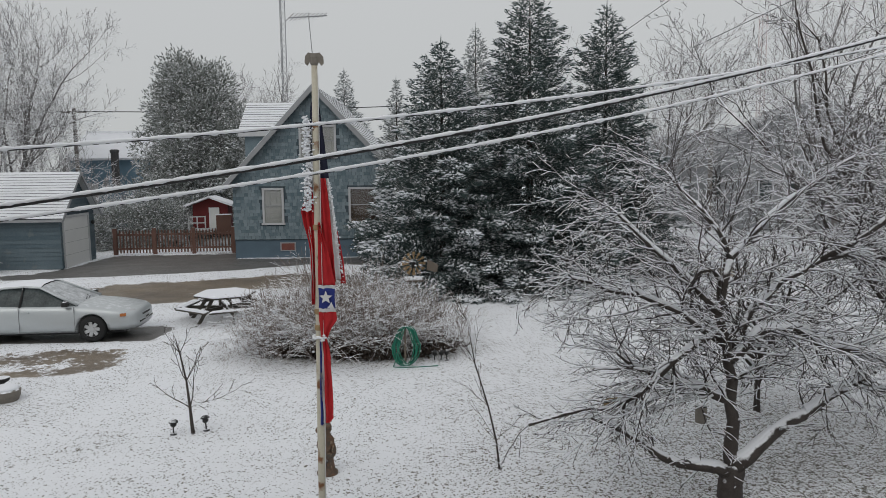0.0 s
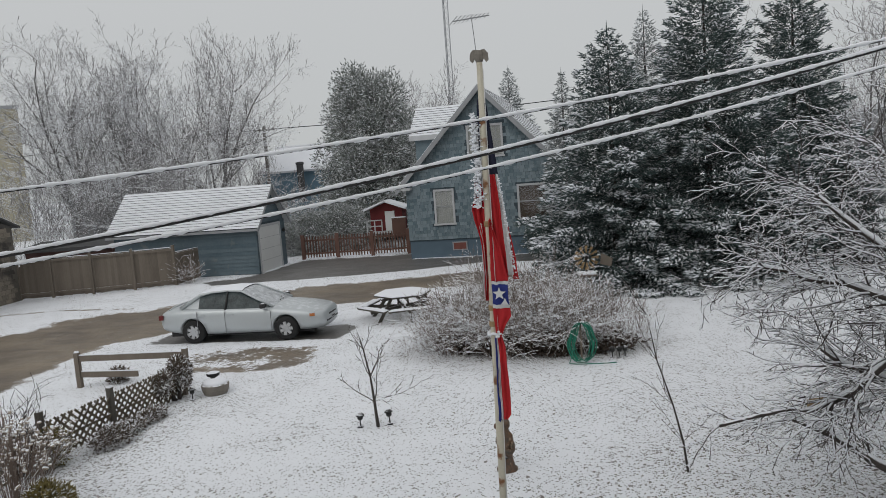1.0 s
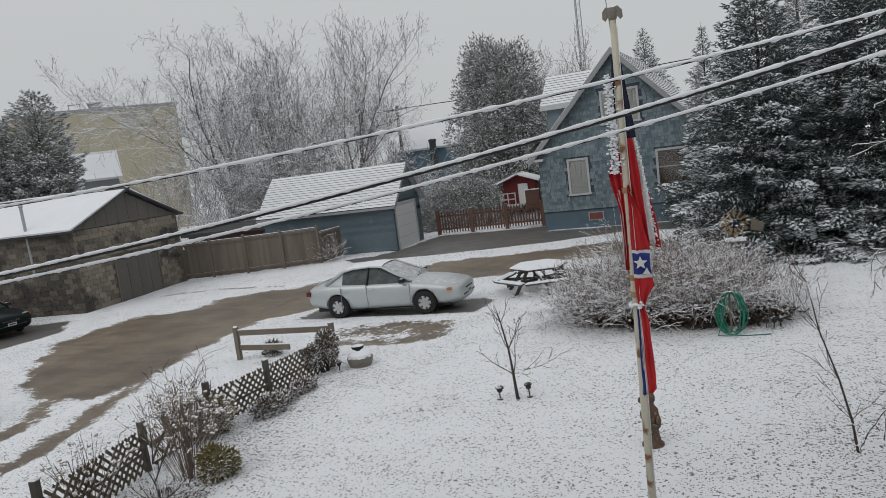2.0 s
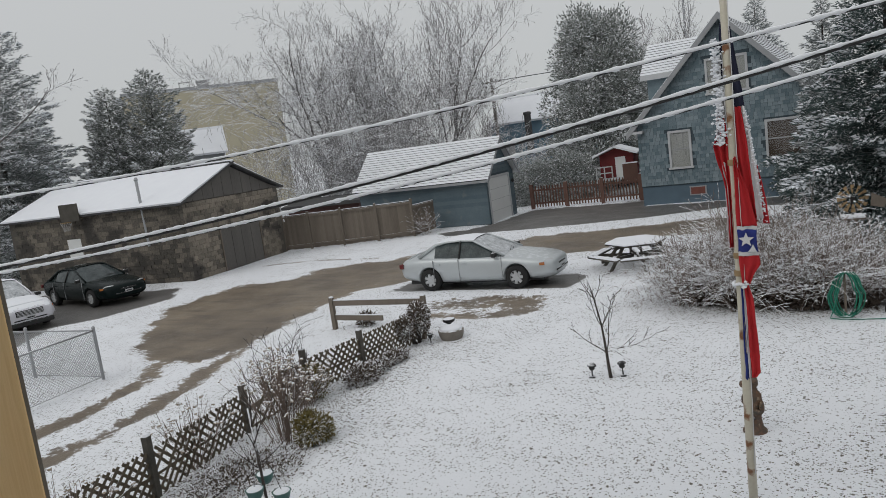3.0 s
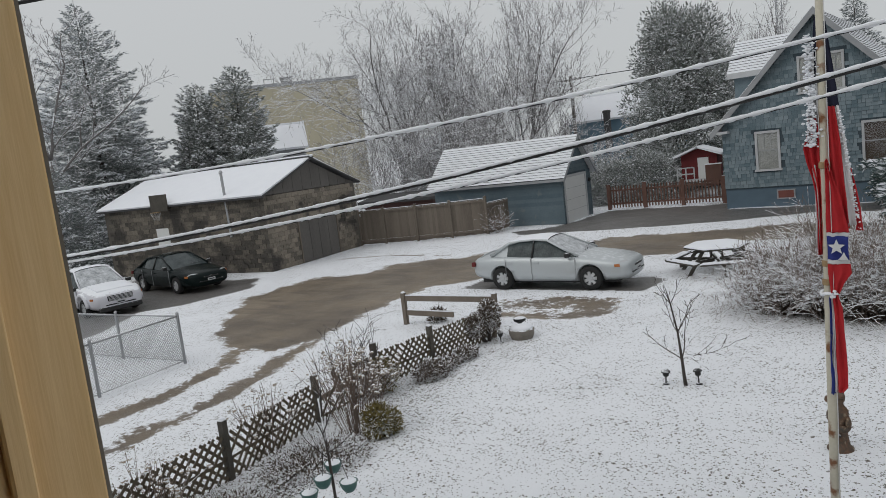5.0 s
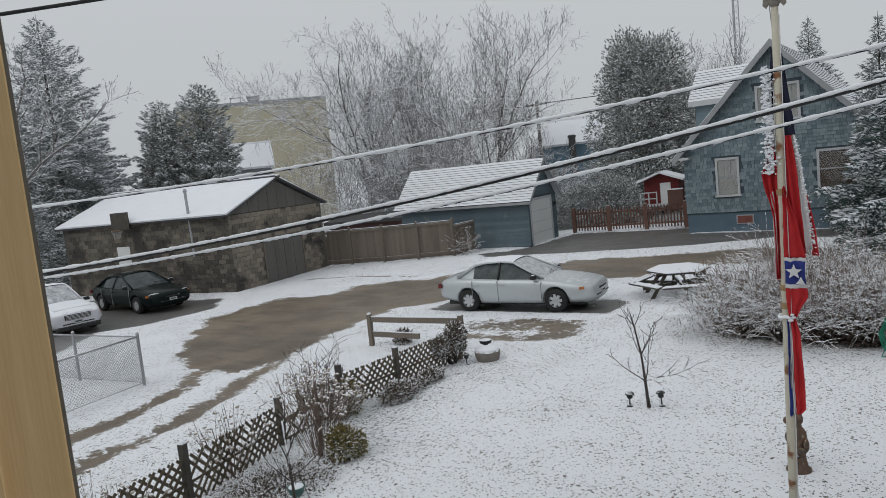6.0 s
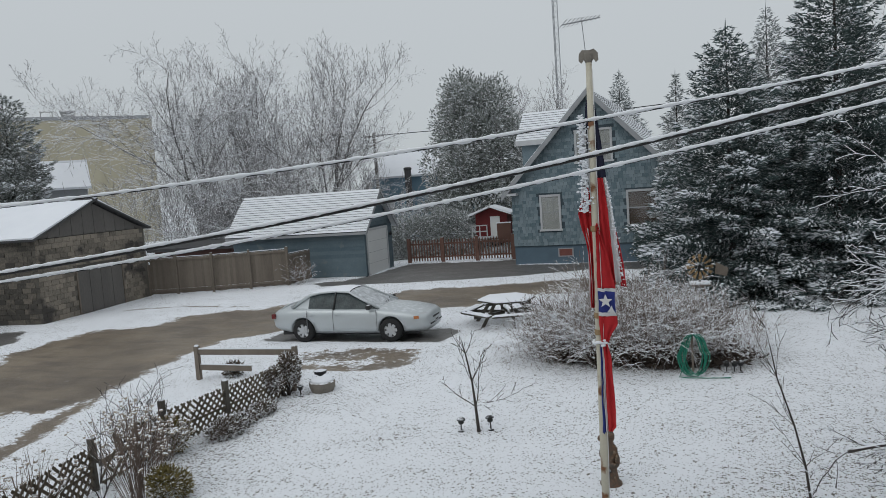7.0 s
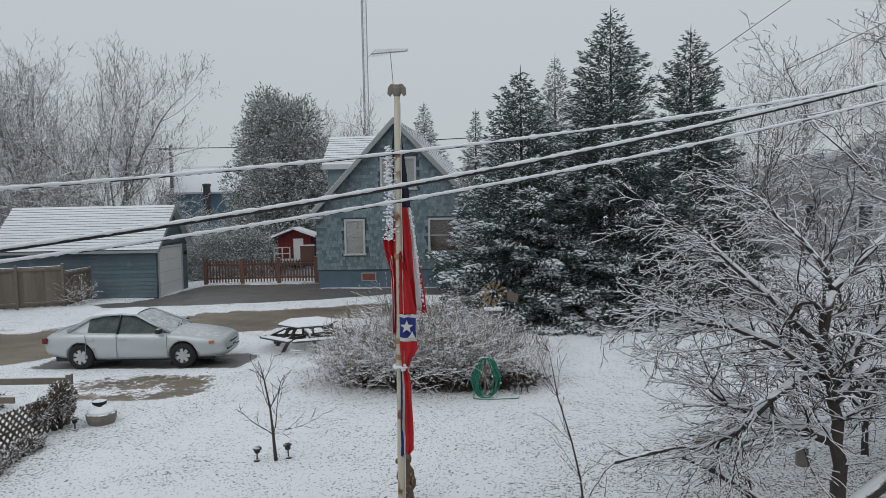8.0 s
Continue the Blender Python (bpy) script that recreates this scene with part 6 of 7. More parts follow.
# ---- cars ----
def car(name, m, paint, label, glass_m=CAR_GLASS, icy=True, tall=1.0, long=1.0, snow=False):
    """A four-door saloon; own space: x forward, y to its left, wheels on z = 0."""
    c = thing(name, m, label, "car")
    st = [(-2.50, .60, .42, .70, .74), (-2.42, .78, .32, .84, .91), (-2.05, .87, .25, .90, .985), (-1.6, .91, .20, .925, 1.0), (-.9, .925, .19, .93, .985), (0, .93, .19, .92, .965),
          (.8, .93, .19, .90, .955), (1.05, .925, .19, .885, .94), (1.5, .91, .21, .83, .905), (2.0, .885, .21, .76, .84), (2.34, .82, .22, .69, .765), (2.5, .62, .27, .61, .67)]
    bm = bmesh.new()
    rings = []
    for x, w, zl, zb, zt in st:
        half = [(0, zl), (.78 * w, zl), (.96 * w, zl + .10), (w, (zl + zb) / 2 + .03), (.975 * w, zb - .03), (.84 * w, zt - .03), (.45 * w, zt), (0, zt + .01)]
        ring = half + [(-a, b) for a, b in half[-2:0:-1]]
        rings.append([bm.verts.new((x * long, y, z * (1 + (tall - 1) * 0.5))) for y, z in ring])
    for a, b in zip(rings, rings[1:]):
        for i in range(len(a)):
            j = (i + 1) % len(a)
            bm.faces.new((a[i], a[j], b[j], b[i]))
    bm.faces.new(rings[0])
    bm.faces.new(rings[-1][::-1])
    bmesh.ops.recalc_face_normals(bm, faces=bm.faces)
    body = part("body", bm, paint, c, smooth=True)
    sub = body.modifiers.new("round", "SUBSURF")
    sub.levels = sub.render_levels = 2
    wx = 1.385 * long
    cut_me = bpy.data.meshes.new("arch")
    q = bmesh.new()
    for sx in (-1, 1):
        for sy in (-1, 1):
            bmesh.ops.create_cone(q, cap_ends=True, segments=28, radius1=0.375, radius2=0.375, depth=0.5, matrix=pose(sx * wx, sy * 0.86, 0.335, 90, 0, 0))
    q.to_mesh(cut_me)
    q.free()
    cutter = new("arch", cut_me)
    bo = body.modifiers.new("arches", "BOOLEAN")
    bo.object, bo.operation, bo.solver = cutter, "DIFFERENCE", "EXACT"
    bpy.context.view_layer.update()
    dg = bpy.context.evaluated_depsgraph_get()
    body.parent = None
    bpy.context.view_layer.update()
    dg = bpy.context.evaluated_depsgraph_get()
    me = bpy.data.meshes.new_from_object(body.evaluated_get(dg))
    body.modifiers.clear()
    body.data = me
    me.materials.clear()
    me.materials.append(paint)
    me.shade_smooth()
    bpy.data.objects.remove(cutter)
    body.parent = c
    # greenhouse
    gs = [(-1.78, .985, .70, .76), (-1.22, 1.33, .585, .80), (-.85, 1.39, .585, .82), (-.35, 1.415, .59, .83), (.05, 1.385, .58, .83), (.55, 1.16, .66, .82), (1.02, .93, .74, .78)]

    def hull(name_, a, b, mat_, top_only=False, lift=0.0):
        g = bmesh.new()
        rr = []
        for x, zt, wt, wb in gs[a:b + 1]:
            zt = .93 + (zt - .93) * (1 + (tall - 1) * 2.2)
            half = [(wb, .90 + (tall - 1) * .45), (wt + (wb - wt) * .35, .90 + (zt - .90) * .62), (wt, max(zt - .05, .91)), (wt * .6, zt), (0, zt + .012)]
            if top_only:
                half = half[2:]
            ring = half + [(-y, z) for y, z in half[-2::-1]]
            rr.append([g.verts.new((x * long, y, z + lift)) for y, z in ring])
        for r0, r1 in zip(rr, rr[1:]):
            for i in range(len(r0) - 1):
                g.faces.new((r0[i], r0[i + 1], r1[i + 1], r1[i]))
        bmesh.ops.recalc_face_normals(g, faces=g.faces)
        return part(name_, g, mat_, c, smooth=True)

    hull("rear_pillar", 0, 1, paint)
    hull("side_glass", 1, 6, CAR_GLASS)
    hull("rear_window", 0, 1, glass_m, True, 0.006)
    hull("windscreen", 4, 6, glass_m, True, 0.006)
    hull("roof", 1, 4, SNOW if snow else paint, True, 0.03)
    sc = 1 + (tall - 1) * 2.2
    for sy in (-1, 1):
        zz = lambda z: .93 + (z - .93) * sc
        tube_obj("pillar", [[(Vector((1.02 * long, sy * .775, .93)), .035), (Vector((.5 * long, sy * .70, zz(1.15))), .03), (Vector((.05 * long, sy * .60, zz(1.355))), .03), (Vector((-.35 * long, sy * .61, zz(1.385))), .028), (Vector((-.85 * long, sy * .605, zz(1.36))), .03), (Vector((-1.2 * long, sy * .60, zz(1.30))), .045), (Vector((-1.78 * long, sy * .73, .965)), .06)]], paint, c, sides=8)
        tube_obj("door_pillar", [[(Vector((-.38 * long, sy * .845, .90)), .03), (Vector((-.36 * long, sy * .70, zz(1.22))), .026), (Vector((-.35 * long, sy * .615, zz(1.38))), .024)]], PLASTIC, c, sides=6)
        for x in (.98, -.38, -1.22):
            part("door_seam", bx(x * long - .003, x * long + .003, min(sy * .90, sy * .931), max(sy * .90, sy * .931), .27, .90), TRIM_GREY, c)
        for x in (-.22, -1.08):
            part("door_handle", bx(x * long - .09, x * long + .09, min(sy * .92, sy * .945), max(sy * .92, sy * .945), .765, .80), paint, c)
        mir = bx(.72 * long, .86 * long, min(sy * .86, sy * 1.04), max(sy * .86, sy * 1.04), .92, 1.04, bevel=0.02)
        part("mirror", mir, PLASTIC, c, "black door mirror")
        part("headlight", lathe([(.02, -.05), (.10, -.02), (.115, .03), (.05, .07)], 12, Matrix.Translation((2.27 * long, sy * .60, .665)) @ Euler((0, radians(80), radians(sy * 28))).to_matrix().to_4x4() @ Matrix.Diagonal((.8, 2.0, 1, 1))), LAMP_CLEAR, c)
        part("indicator", bx(-.02, .02, -.07, .07, -.035, .035, Matrix.Translation((2.16 * long, sy * .835, .655)) @ pose(0, 0, 0, 0, 0, sy * 72)), LAMP_AMBER, c, "amber lens")
        part("tail_light", bx(-2.44 * long, -2.32 * long, min(sy * .62, sy * .82), max(sy * .62, sy * .82), .68, .80), RED_PAINT, c, "red lens")
    if tall > 1:
        # upright car: broad dark grille with bars, dark lower bumper, round fender tops
        # the black here also stands for the shadows round grille and bumper
        part("lower_bumper", bx(2.30 * long, 2.52 * long, -.70, .70, .20, .36, bevel=0.03), PLASTIC, c, "black lower bumper, front shade in its colour")
        gr = part("radiator_grille", bx(2.36 * long, 2.515 * long, -.42, .42, .54, .72, bevel=0.02), PLASTIC, c, "dark grille")
        for k in range(4):
            part("grille_bar", bx(2.516 * long, 2.53 * long, -.40, .40, .56 + k * .04, .575 + k * .04), RIM, gr)
        for sy in (-1, 1):
            arc = [(Vector((wx + .47 * math.cos(a), sy * .90, .33 + .47 * math.sin(a))), .075) for a in np.linspace(0.1, 3.0, 13)]
            tube_obj("fender", [arc], paint, c, sides=8)
        part("hood_snow", prism([(1.02 * long, 1.02), (1.5 * long, .99), (2.1 * long, .90), (2.1 * long, .84), (1.02 * long, .94)], -.6, .6), SNOW, c, "snow on the bonnet")
    else:
        fin = [(Vector((-2.16 * long, y, z)), q) for y, z, q in ((-.66, .93, .02), (-.45, .965, .028), (0, .98, .028), (.45, .965, .028), (.66, .93, .02))]
        tube_obj("boot_spoiler", [fin], paint, c, sides=8)
    part("bumper_strip", bx(2.38 * long, 2.49 * long, -.5, .5, .40, .44), PLASTIC, c)
    part("grille", bx(2.40 * long, 2.49 * long, -.3, .3, .55, .60), PLASTIC, c)
    pl = part("number_plate", bx(2.46 * long, 2.505 * long, -.15, .15, .42, .52), TRIM, c)
    part("plate_bar", bx(2.506 * long, 2.509 * long, -.11, .11, .45, .49), CABLE, pl)
    for sy in (-1, 1):
        tube_obj("wiper", [[(Vector((.98 * long, sy * .1, .965)), .012), (Vector((.86 * long, sy * .1 + .42, 1.03)), .008)]], PLASTIC, c, sides=4)
    tyre_bm = lathe([(.19, -.10), (.30, -.105), (.325, -.07), (.33, 0), (.325, .07), (.30, .105), (.19, .10)], 28, caps=False)
    spokes = []
    k = 0
    for sx in (-1, 1):
        for sy in (-1, 1):
            wm = pose(sx * wx, sy * .80, .325, -90 * sy, 0, 0)
            w = part("wheel", lathe([(.06, .05), (.06, .085)], 12), RIM, c)
            w.matrix_basis = wm
            ty = part("tyre", tyre_bm.copy(), TYRE, w, smooth=True)
            rim = part("rim", lathe([(.20, -.08), (.225, .09), (.205, .10), (.195, .05), (.19, .03), (.07, .03), (.03, .03)], 24), RIM, w)
            # dark disc stands for the shade in the gaps between the spokes
            part("brake_shadow", lathe([(.185, .031), (.185, .034)], 20), TYRE, w)
            b = bmesh.new()
            for s in range(7):
                box(b, .05, .205, -.042, .042, .036, .08, pose(0, 0, 0, 0, 0, s * 360 / 7))
            part("spoke_disc", b, RIM, w)
    tyre_bm.free()
    part("underbody", bx(-2.2 * long, 2.1 * long, -.62, .62, .17, .30), PLASTIC, c)
    return c


car("car", pose(-10.13, 17.95, -0.02, 0, 0, 5.6), CAR_SILVER, "silver four-door saloon with a snowy windscreen parked on gravel", CAR_GLASS_ICY, snow=True, long=0.96)
car("car", pose(-26.1, 15.7, -0.02, 0, 0, -4), CAR_BLACK, "black four-door saloon parked beside the outbuilding", CAR_GLASS)
car("car", pose(-25.7, 12.1, -0.02, 0, 0, -6), CAR_WHITE, "white hatchback covered with snow", CAR_GLASS_ICY, tall=1.15, long=0.9, snow=True)


# ---- planting along the lattice ----
def pot_tree():
    t = thing("plant_stand", pose(-6.30, 5.38, 0), "bare little tree hung with green flower pots", "plant stand")
    rnd = random.Random(12)
    lines = {3: [[(Vector((0.02, 0, -0.05)), 0.02), (Vector((0.0, 0, 0.7)), 0.016), (Vector((-0.1, 0.05, 1.4)), 0.010)]]}
    for z, d in ((0.75, (1, -0.2, 0.35)), (0.7, (-1, 0.1, 0.15)), (0.9, (-0.6, 0.3, 0.9)), (1.0, (0.6, 0.3, 1)), (1.2, (-0.4, 0.5, 1)), (0.95, (0.3, -0.5, 0.9))):
        grow(rnd, Vector((-0.03, 0, z)), d, 0.5, 0.010, 1, lines, 0.08, 0.5, 4, 0.08, 0.6, 4, 0.0)
    tree_meshes("plant_stand", lines, t, BARK, TWIG, cut=2)
    for x, y, z in ((-0.02, -0.12, 0.38), (0.26, 0.02, 0.33), (-0.2, -0.2, 0.2), (-0.18, 0.2, 0.40)):
        pot = part("pot", lathe([(0.055, z), (0.085, z + 0.04), (0.105, z + 0.11), (0.112, z + 0.12)], 14, pose(x, y, 0)), POT, t, "green plastic pot")
        part("snow_fill", lathe([(0.103, z + 0.115), (0.075, z + 0.135), (0.0, z + 0.145)], 12, pose(x, y, 0)), SNOW, pot)
        tube_obj("hook_wire", [[(Vector((x, y, z + 0.14)), 0.004), (Vector((x * 0.6, y * 0.6, z + 0.42)), 0.004), (Vector((0, 0, z + 0.5)), 0.004)]], IRON, pot, sides=4)


pot_tree()


def seed_heads(x, y, n, h, seed, label, leaf=False):
    """Dry stalks with snow-capped flower heads."""
    rnd = random.Random(seed)
    t = thing("dried_flowers", pose(x, y, 0), label, "plant")
    stalks, heads = [], bmesh.new()
    for i in range(n):
        a, q = rnd.random() * 6.28, rnd.random() * 0.4
        top = Vector((math.cos(a) * q * 1.6, math.sin(a) * q * 1.6, h * rnd.uniform(0.55, 1.1)))
        b = Vector((math.cos(a) * q * 0.5, math.sin(a) * q * 0.5, -0.02))
        stalks.append([(b, 0.006), ((b + top) / 2 + Vector((rnd.gauss(0, 0.04), rnd.gauss(0, 0.04), 0)), 0.005), (top, 0.004)])
        for k in range(2):
            s = top + Vector((rnd.gauss(0, 0.08), rnd.gauss(0, 0.08), rnd.uniform(-0.2, 0.0)))
            stalks.append([((b + top) / 2, 0.004), (s, 0.003)])
            for kk in range(4):
                if rnd.random() < 0.4:
                    continue
                r = rnd.uniform(0.013, 0.032)
                s = s + Vector((rnd.gauss(0, 0.025), rnd.gauss(0, 0.025), rnd.gauss(0, 0.025)))
                bmesh.ops.create_icosphere(heads, subdivisions=1, radius=r, matrix=Matrix.Translation(s) @ Matrix.Diagonal((1, 1, 0.75, 1)))
    o = tube_obj("stalk_mass", stalks, TWIG_BUSH, t, sides=3, smooth=False)
    o["kind"] = "stuff"
    for v in heads.verts:
        v.co += Vector((noise.noise(v.co * 40), noise.noise(v.co * 40 + Vector((5, 0, 0))), noise.noise(v.co * 40 + Vector((0, 5, 0))))) * 0.012
    o = part("blossom_mass", heads, HEAD, t, smooth=False)
    o["kind"] = "stuff"


seed_heads(-7.85, 7.3, 70, 1.3, 61, "tall dried flower stalks with snowy heads by the lattice")
seed_heads(-8.6, 6.2, 24, 1.0, 62, "dried flower stalks leaning on the lattice")
seed_heads(-8.75, 8.6, 60, 0.7, 63, "dried hydrangea heads capped with snow")
seed_heads(-8.2, 4.2, 26, 0.8, 64, "dried flower stalks with snowy heads near the lattice")
leafy("shrub", -7.42, 7.35, [(0, 0, 0.22, 0.22, 0.22, 0.26), (0.05, 0.2, 0.16, 0.18, 0.18, 0.2)], 65, "yellowed leafy shrub dusted with snow", LEAF_DRY, 3600, 0.045)
leafy("shrub", -8.75, 8.95, [(0, 0, 0.3, 0.25, 0.25, 0.3)], 66, "withered brown shrub at the lattice post", LEAF_DRY, 1800, 0.045)
leafy("shrub", -8.35, 9.9, [(0, -0.1, 0.14, 0.26, 0.4, 0.2), (-0.1, 0.5, 0.1, 0.22, 0.3, 0.15), (-0.1, 1.1, 0.1, 0.2, 0.35, 0.14)], 67, "low frosted perennials along the lattice", LEAF_BROWN, 5000, 0.042)
leafy("shrub", -8.7, 12.2, [(0, 0.1, 0.52, 0.2, 0.3, 0.34), (-0.05, -0.35, 0.42, 0.16, 0.25, 0.26)], 68, "dark vine bunched on the lattice end with snow", LEAF_BROWN, 5000, 0.05)
leafy("shrub", -7.4, 4.6, [(0, 0, 0.08, 0.8, 0.9, 0.12), (-0.2, 1.6, 0.08, 0.7, 0.9, 0.12)], 69, "withered ground cover in the flower bed", LEAF_BROWN, 6500, 0.038)
leafy("shrub", -11.0, 13.35, [(0, 0, 0.14, 0.22, 0.2, 0.18)], 70, "small snowy grass tuft by the rail fence", LEAF_BROWN, 500, 0.08)
twig_shrub("shrub", -8.9, 8.3, 26, 0.9, 71, "dark bare shrub stems by the lattice", TWIG, 0.25, kids=3, depth=2, twig=0.004)
twig_shrub("shrub", -19.2, 28.6, 26, 1.0, 72, "brown bare shrub at the end of the board fence", TWIG_BUSH, 0.4, kids=3, depth=2, twig=0.006)
twig_shrub("shrub", -0.2, 15.9, 26, 1.0, 73, "thin reddish bare twigs by the hose", TWIG_BUSH, 0.4, kids=3, depth=2, twig=0.004)


def planter_stone():
    t = thing("stone_planter", pose(-8.1, 12.6, 0), "round stone planter heaped with snow", "planter")
    part("bowl", lathe([(0.22, -0.03), (0.27, 0.1), (0.28, 0.2), (0.26, 0.22)], 18), STONE, t)
    part("snow_heap", lathe([(0.262, 0.215), (0.22, 0.26), (0.1, 0.29), (0.0, 0.295)], 18), SNOW, t, smooth=True)
    p = thing("flower_pot", pose(-8.35, 12.95, 0), "small dark tipped-over flower pot stand", "pot")
    part("stand", lathe([(0.12, -0.02), (0.05, 0.02), (0.04, 0.22), (0.13, 0.27), (0.14, 0.33)], 12), PLASTIC, p)
    part("snow_top", lathe([(0.13, 0.331), (0.08, 0.35), (0.0, 0.36)], 12), SNOW, p)
    b = thing("metal_can", pose(4.24, 11.07, 0), "small grey metal can with a dark lid under the fruit tree", "can")
    part("can", lathe([(0.085, -0.03), (0.09, 0.0), (0.09, 0.24), (0.085, 0.27)], 16), STONE, b)
    part("lid", lathe([(0.095, 0.272), (0.098, 0.29), (0.05, 0.31), (0.0, 0.315)], 16), PLASTIC, b)
    q = thing("birdhouse", pose(2.25, 8.75, 1.08, 0, 0, 20), "small wooden feeder board hung in the fruit tree", "feeder")
    part("board", bx(-0.12, 0.12, -0.06, 0.06, 0.0, 0.1), RUSTY, q)
    part("hanger", lathe([(0.004, 0.1), (0.004, 0.2)], 6), IRON, q)


planter_stone()


# ---- overhead wires, poles, towers ----
def wire(name, coef, x0, x1, r, snow_r, label, ang=20.0, y0=5.5):
    """A sagging cable across the yard in a vertical plane; snow lies along its top."""
    e = Vector((math.cos(radians(ang)), math.sin(radians(ang)), 0))
    t = thing(name, pose(0, 0, 0), label, "cable", "overhead cables")
    rnd = random.Random(int(coef[0] * 1e4) + 3)
    a, b = [], []
    n = 1000
    for i in range(n + 1):
        s = x0 + (x1 - x0) * i / n
        z = coef[0] + coef[1] * (s + 1.88) + coef[2] * (s + 1.88) ** 2
        p = Vector((0, y0, z)) + e * s
        a.append((p, r))
        b.append((p + Vector((0, 0, r * 0.6 + snow_r * 0.55)), snow_r * max(0.35, 1 + 0.5 * noise.noise((s * 7.0, coef[0] * 9, 0)) + 0.55 * noise.noise((s * 19.0, 3, coef[0])) + rnd.gauss(0, 0.06))))
    tube_obj("conductor", [a], CABLE, t, sides=6)
    tube_obj("snow_ridge", [b], SNOW, t, "snow lying along the cable", sides=6)


wire("cable", (4.405, 0.0910, 0.0072), -9.5, 24, 0.005, 0.0135, "thin snow-laden overhead cable")
wire("cable", (4.104, 0.1474, 0.0077), -9.5, 24, 0.012, 0.015, "thick black overhead cable with snow on top")
wire("cable", (4.003, 0.1370, 0.0076), -9.5, 24, 0.005, 0.0135, "thin snow-laden overhead cable")
o = tube_obj("service_cable", [[(Vector((-5.3, 1.15, 5.08)), 0.012), (Vector((-4.33, 2.57, 5.33)), 0.012), (Vector((-2.0, 6.0, 5.95)), 0.012)]], CABLE)
tagged(o, "black overhead cable close to the window", "cable", "overhead cables")


def utility_pole(x, y, h, label, arm=True):
    t = thing("utility_pole", pose(x, y, 0), label, "utility pole")
    part("pole", lathe([(0.16, -0.2), (0.15, h * 0.5), (0.12, h), (0.0, h + 0.01)], 12), POLE_WOOD, t)
    if arm:
        part("crossarm", bx(-0.9, 0.9, -0.05, 0.05, h - 0.35, h - 0.24), POLE_WOOD, t)
        for xx in (-0.8, -0.4, 0.4, 0.8):
            part("insulator", lathe([(0.03, h - 0.24), (0.05, h - 0.2), (0.03, h - 0.1)], 8, pose(xx, 0, 0)), STEEL, t)
    return t


utility_pole(-27.2, 53.3, 9.0, "grey wooden utility pole beyond the garage")
utility_pole(17.6, 46.6, 9.5, "wooden utility pole behind the fruit trees", False)
o = tube_obj("cable", [[(Vector((-60, 60, 8.9)), 0.03), (Vector((-27.2, 53.3, 8.75)), 0.03), (Vector((-16, 52.5, 8.5)), 0.03), (Vector((0, 51.5, 8.8)), 0.03)]], CABLE)
tagged(o, "far overhead line between utility poles", "cable", "overhead cables")
for k, zz in enumerate((9.2, 8.2, 7.6)):
    o = tube_obj("cable", [[(Vector((60, 20, zz + 3.5)), 0.014), (Vector((35, 35, zz + 0.4)), 0.014), (Vector((17.6, 46.6, zz)), 0.014), (Vector((10, 52, zz - 0.3)), 0.014)]], CABLE)
    tagged(o, "far overhead line at the edge of the yard", "cable", "overhead cables")
o = tube_obj("guy_wire", [[(Vector((6.4, 29.3, 8.9)), 0.012), (Vector((11.6, 27.6, 12.4)), 0.012)]], CABLE)
tagged(o, "thin dark wire rising across the sky", "cable", "overhead cables")
o = tube_obj("guy_wire", [[(Vector((9.9, 28.3, 8.8)), 0.012), (Vector((16.5, 25.6, 11.8)), 0.012)]], CABLE)
tagged(o, "thin dark wire rising across the sky", "cable", "overhead cables")


def lattice_tower(x, y, h, w, m, label):
    t = thing("radio_tower", pose(x, y, 0), label, "tower")
    for k in range(3):
        a = k * 2.094
        tube_obj("leg", [[(Vector((w * math.cos(a), w * math.sin(a), 0)), 0.16), (Vector((w * math.cos(a), w * math.sin(a), h)), 0.16)]], m, t, sides=5)
    lines = []
    n = int(h / (w * 1.8))
    for i in range(n):
        for k in range(3):
            a, b = k * 2.094, (k + 1) * 2.094
            if i % 2:
                a, b = b, a
            lines.append([(Vector((w * math.cos(a), w * math.sin(a), i * h / n)), 0.07), (Vector((w * math.cos(b), w * math.sin(b), (i + 1) * h / n)), 0.07)])
    o = tube_obj("bracing", lines, m, t, sides=3, smooth=False)
    o["kind"] = "stuff"


lattice_tower(-52.8, 244, 110, 1.0, TRIM_GREY, "tall pale lattice radio mast in the haze")
lattice_tower(101, 228.5, 51, 1.3, mat("red_white_steel", (0.55, 0.42, 0.42), (0.5, 0.5, 0.5), scale=0.1, fine=2), "distant red and white lattice radio tower")


def tv_antenna():
    t = thing("tv_antenna", pose(-6.25, 36.2, 8.15, 0, -4, 0), "roof television antenna on a thin mast", "antenna")
    part("mast", lathe([(0.025, -0.2), (0.02, 3.85)], 8), ALU, t)
    part("boom", bx(-0.75, 1.2, -0.02, 0.02, 3.62, 3.67, pose(0, 0, 0, 0, -4, 25)), ALU, t)
    for k in range(9):
        x = -0.7 + k * 0.22
        L = 0.9 - 0.055 * k
        part("element", bx(x - 0.012, x + 0.012, -L, L, 3.66, 3.685, pose(0, 0, 0, 0, -4, 25)), ALU, t)


tv_antenna()


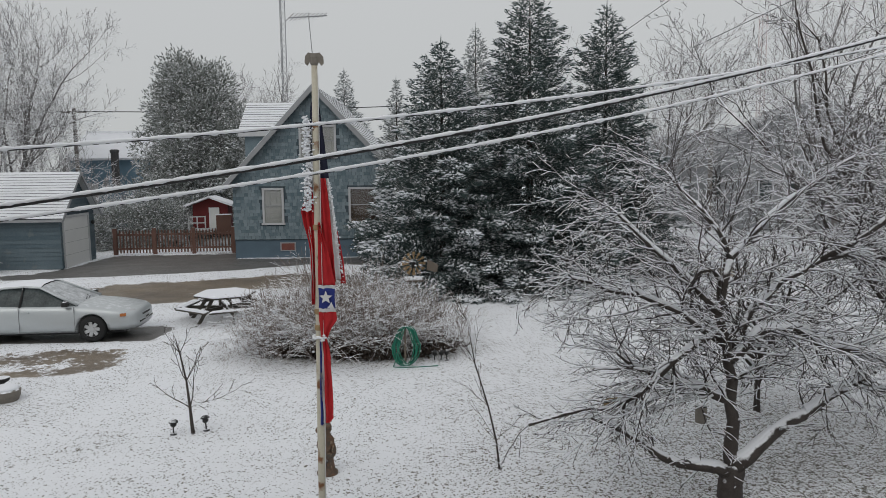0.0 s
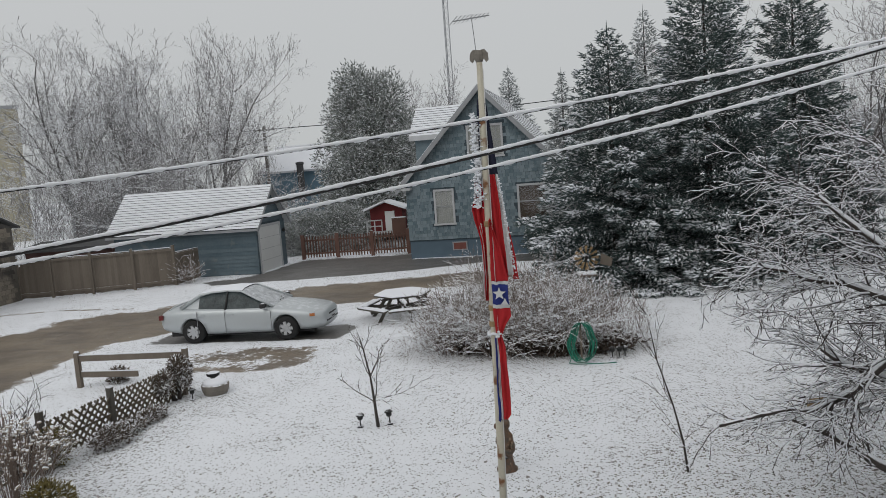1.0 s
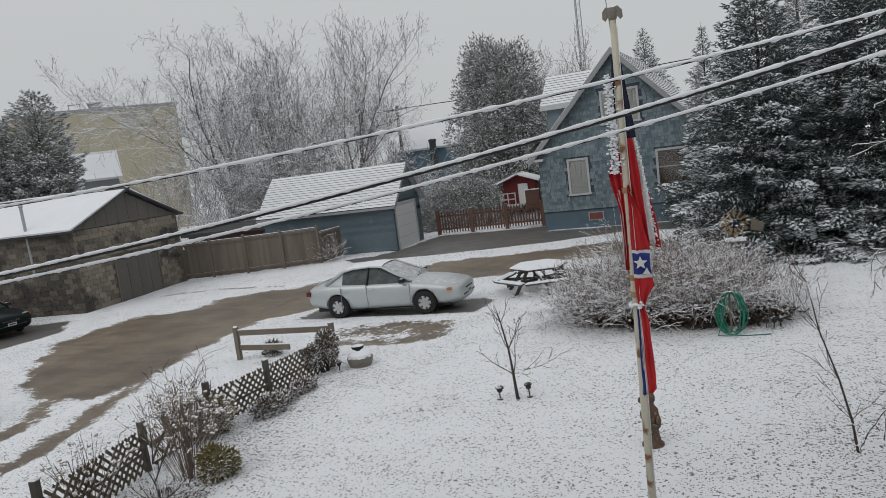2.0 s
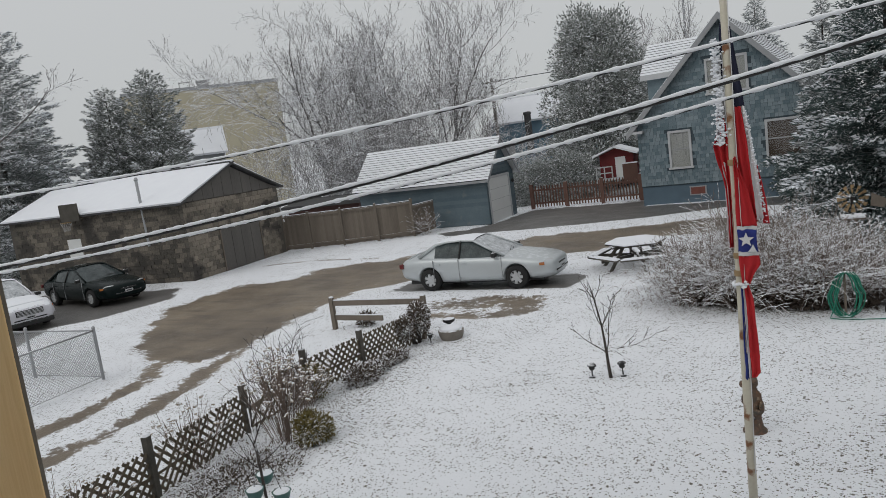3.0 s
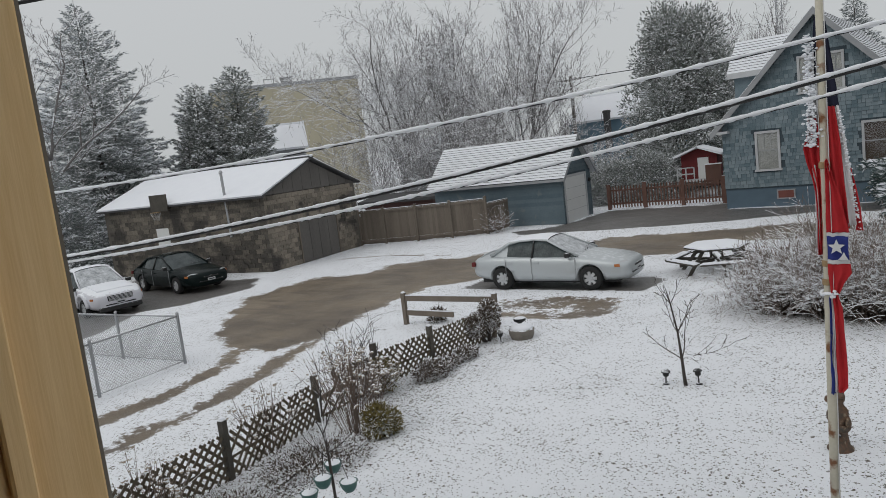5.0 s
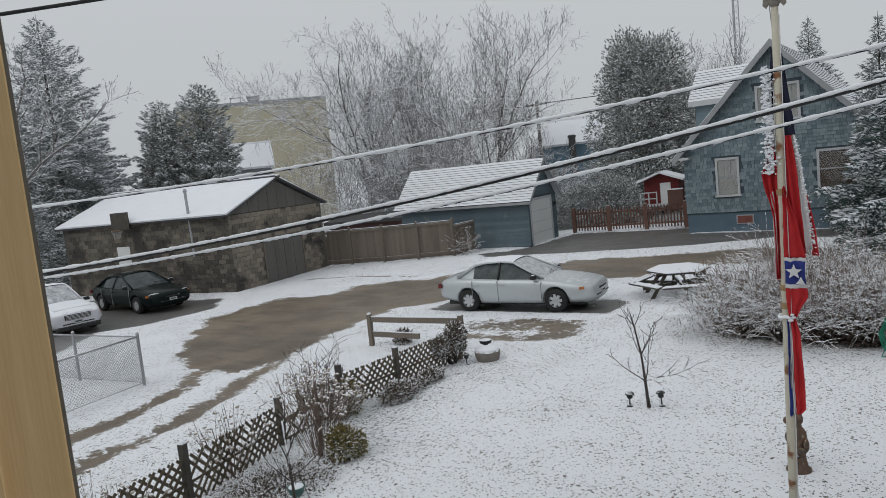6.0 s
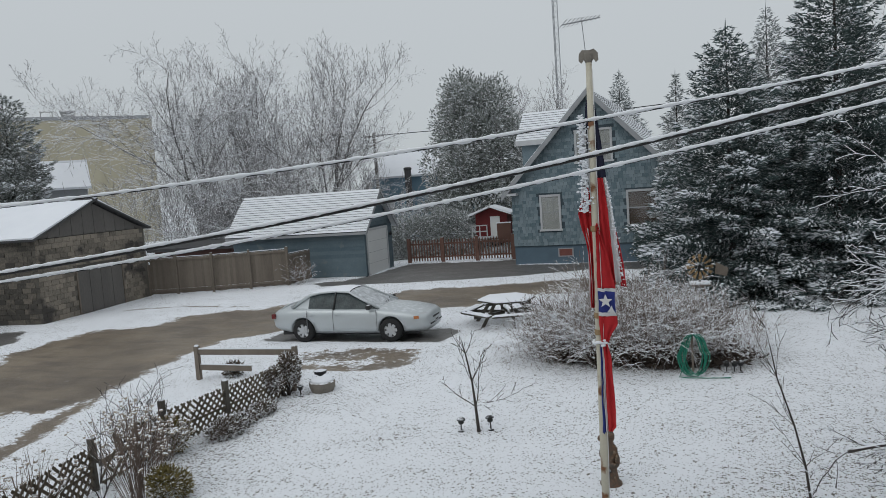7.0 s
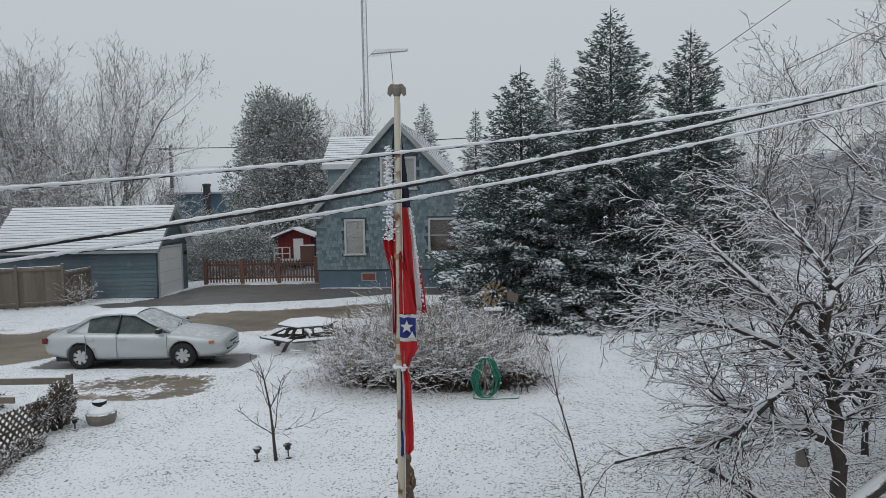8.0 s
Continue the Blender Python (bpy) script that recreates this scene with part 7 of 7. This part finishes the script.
# ---- the window the camera looks out of, and its room ----
def room():
    x0, x1, z0, z1, ya, yb = -0.957, 1.05, 3.15, 5.05, 0.30, 0.537
    w = bx(-6, x0 - 0.04, ya, yb, -0.1, 6.2)
    box(w, x1 + 0.04, 6, ya, yb, -0.1, 6.2)
    box(w, x0 - 0.04, x1 + 0.04, ya, yb, -0.1, z0 - 0.04)
    box(w, x0 - 0.04, x1 + 0.04, ya, yb, z1 + 0.04, 6.2)
    tagged(obj("wall_front", w, PLASTER), "house wall with the open window", "wall", kind="structure")
    tagged(obj("wall_back", bx(-6, 6, -5.2, -5.0, -0.1, 6.2), PLASTER), "plain plaster wall behind the window", "wall", kind="structure")
    tagged(obj("wall_left", bx(-6.2, -6, -5.2, yb, -0.1, 6.2), PLASTER), "plain plaster side wall of the room", "wall", kind="structure")
    tagged(obj("wall_right", bx(6, 6.2, -5.2, yb, -0.1, 6.2), PLASTER), "plain plaster side wall of the room", "wall", kind="structure")
    tagged(obj("ceiling", bx(-6.2, 6.2, -5.2, yb, 6.2, 6.4), PLASTER), "plain plaster ceiling of the room", "ceiling", kind="structure")
    tagged(obj("floor", bx(-6, 6, -5, ya, 2.3, 2.4), WOOD_GREY), "plain wooden floor of the room", "floor", kind="structure")
    win = thing("window_1", pose(0, 0, 0), "varnished yellow pine window frame, sash raised", "window", kind="structure")
    part("jamb", bx(x0 - 0.04, x0, ya - 0.02, 0.531, z0, z1, bevel=0.004), PINE, win, "varnished yellow pine jamb")
    part("jamb_track", bx(x0 - 0.04, x0 - 0.004, 0.5312, yb - 0.001, z0, z1), GASKET, win, "grey-brown sash track")
    part("stop_bead", bx(x0, x0 + 0.014, 0.42, 0.447, z0, z1, bevel=0.003), PINE, win)
    part("jamb", bx(x1, x1 + 0.04, ya - 0.02, yb, z0, z1, bevel=0.004), PINE, win)
    part("window_head", bx(x0 - 0.04, x1 + 0.04, ya - 0.02, yb, z1, z1 + 0.04), PINE, win)
    part("window_sill", bx(x0 - 0.08, x1 + 0.08, ya - 0.06, yb + 0.04, z0 - 0.04, z0), PINE, win)


room()
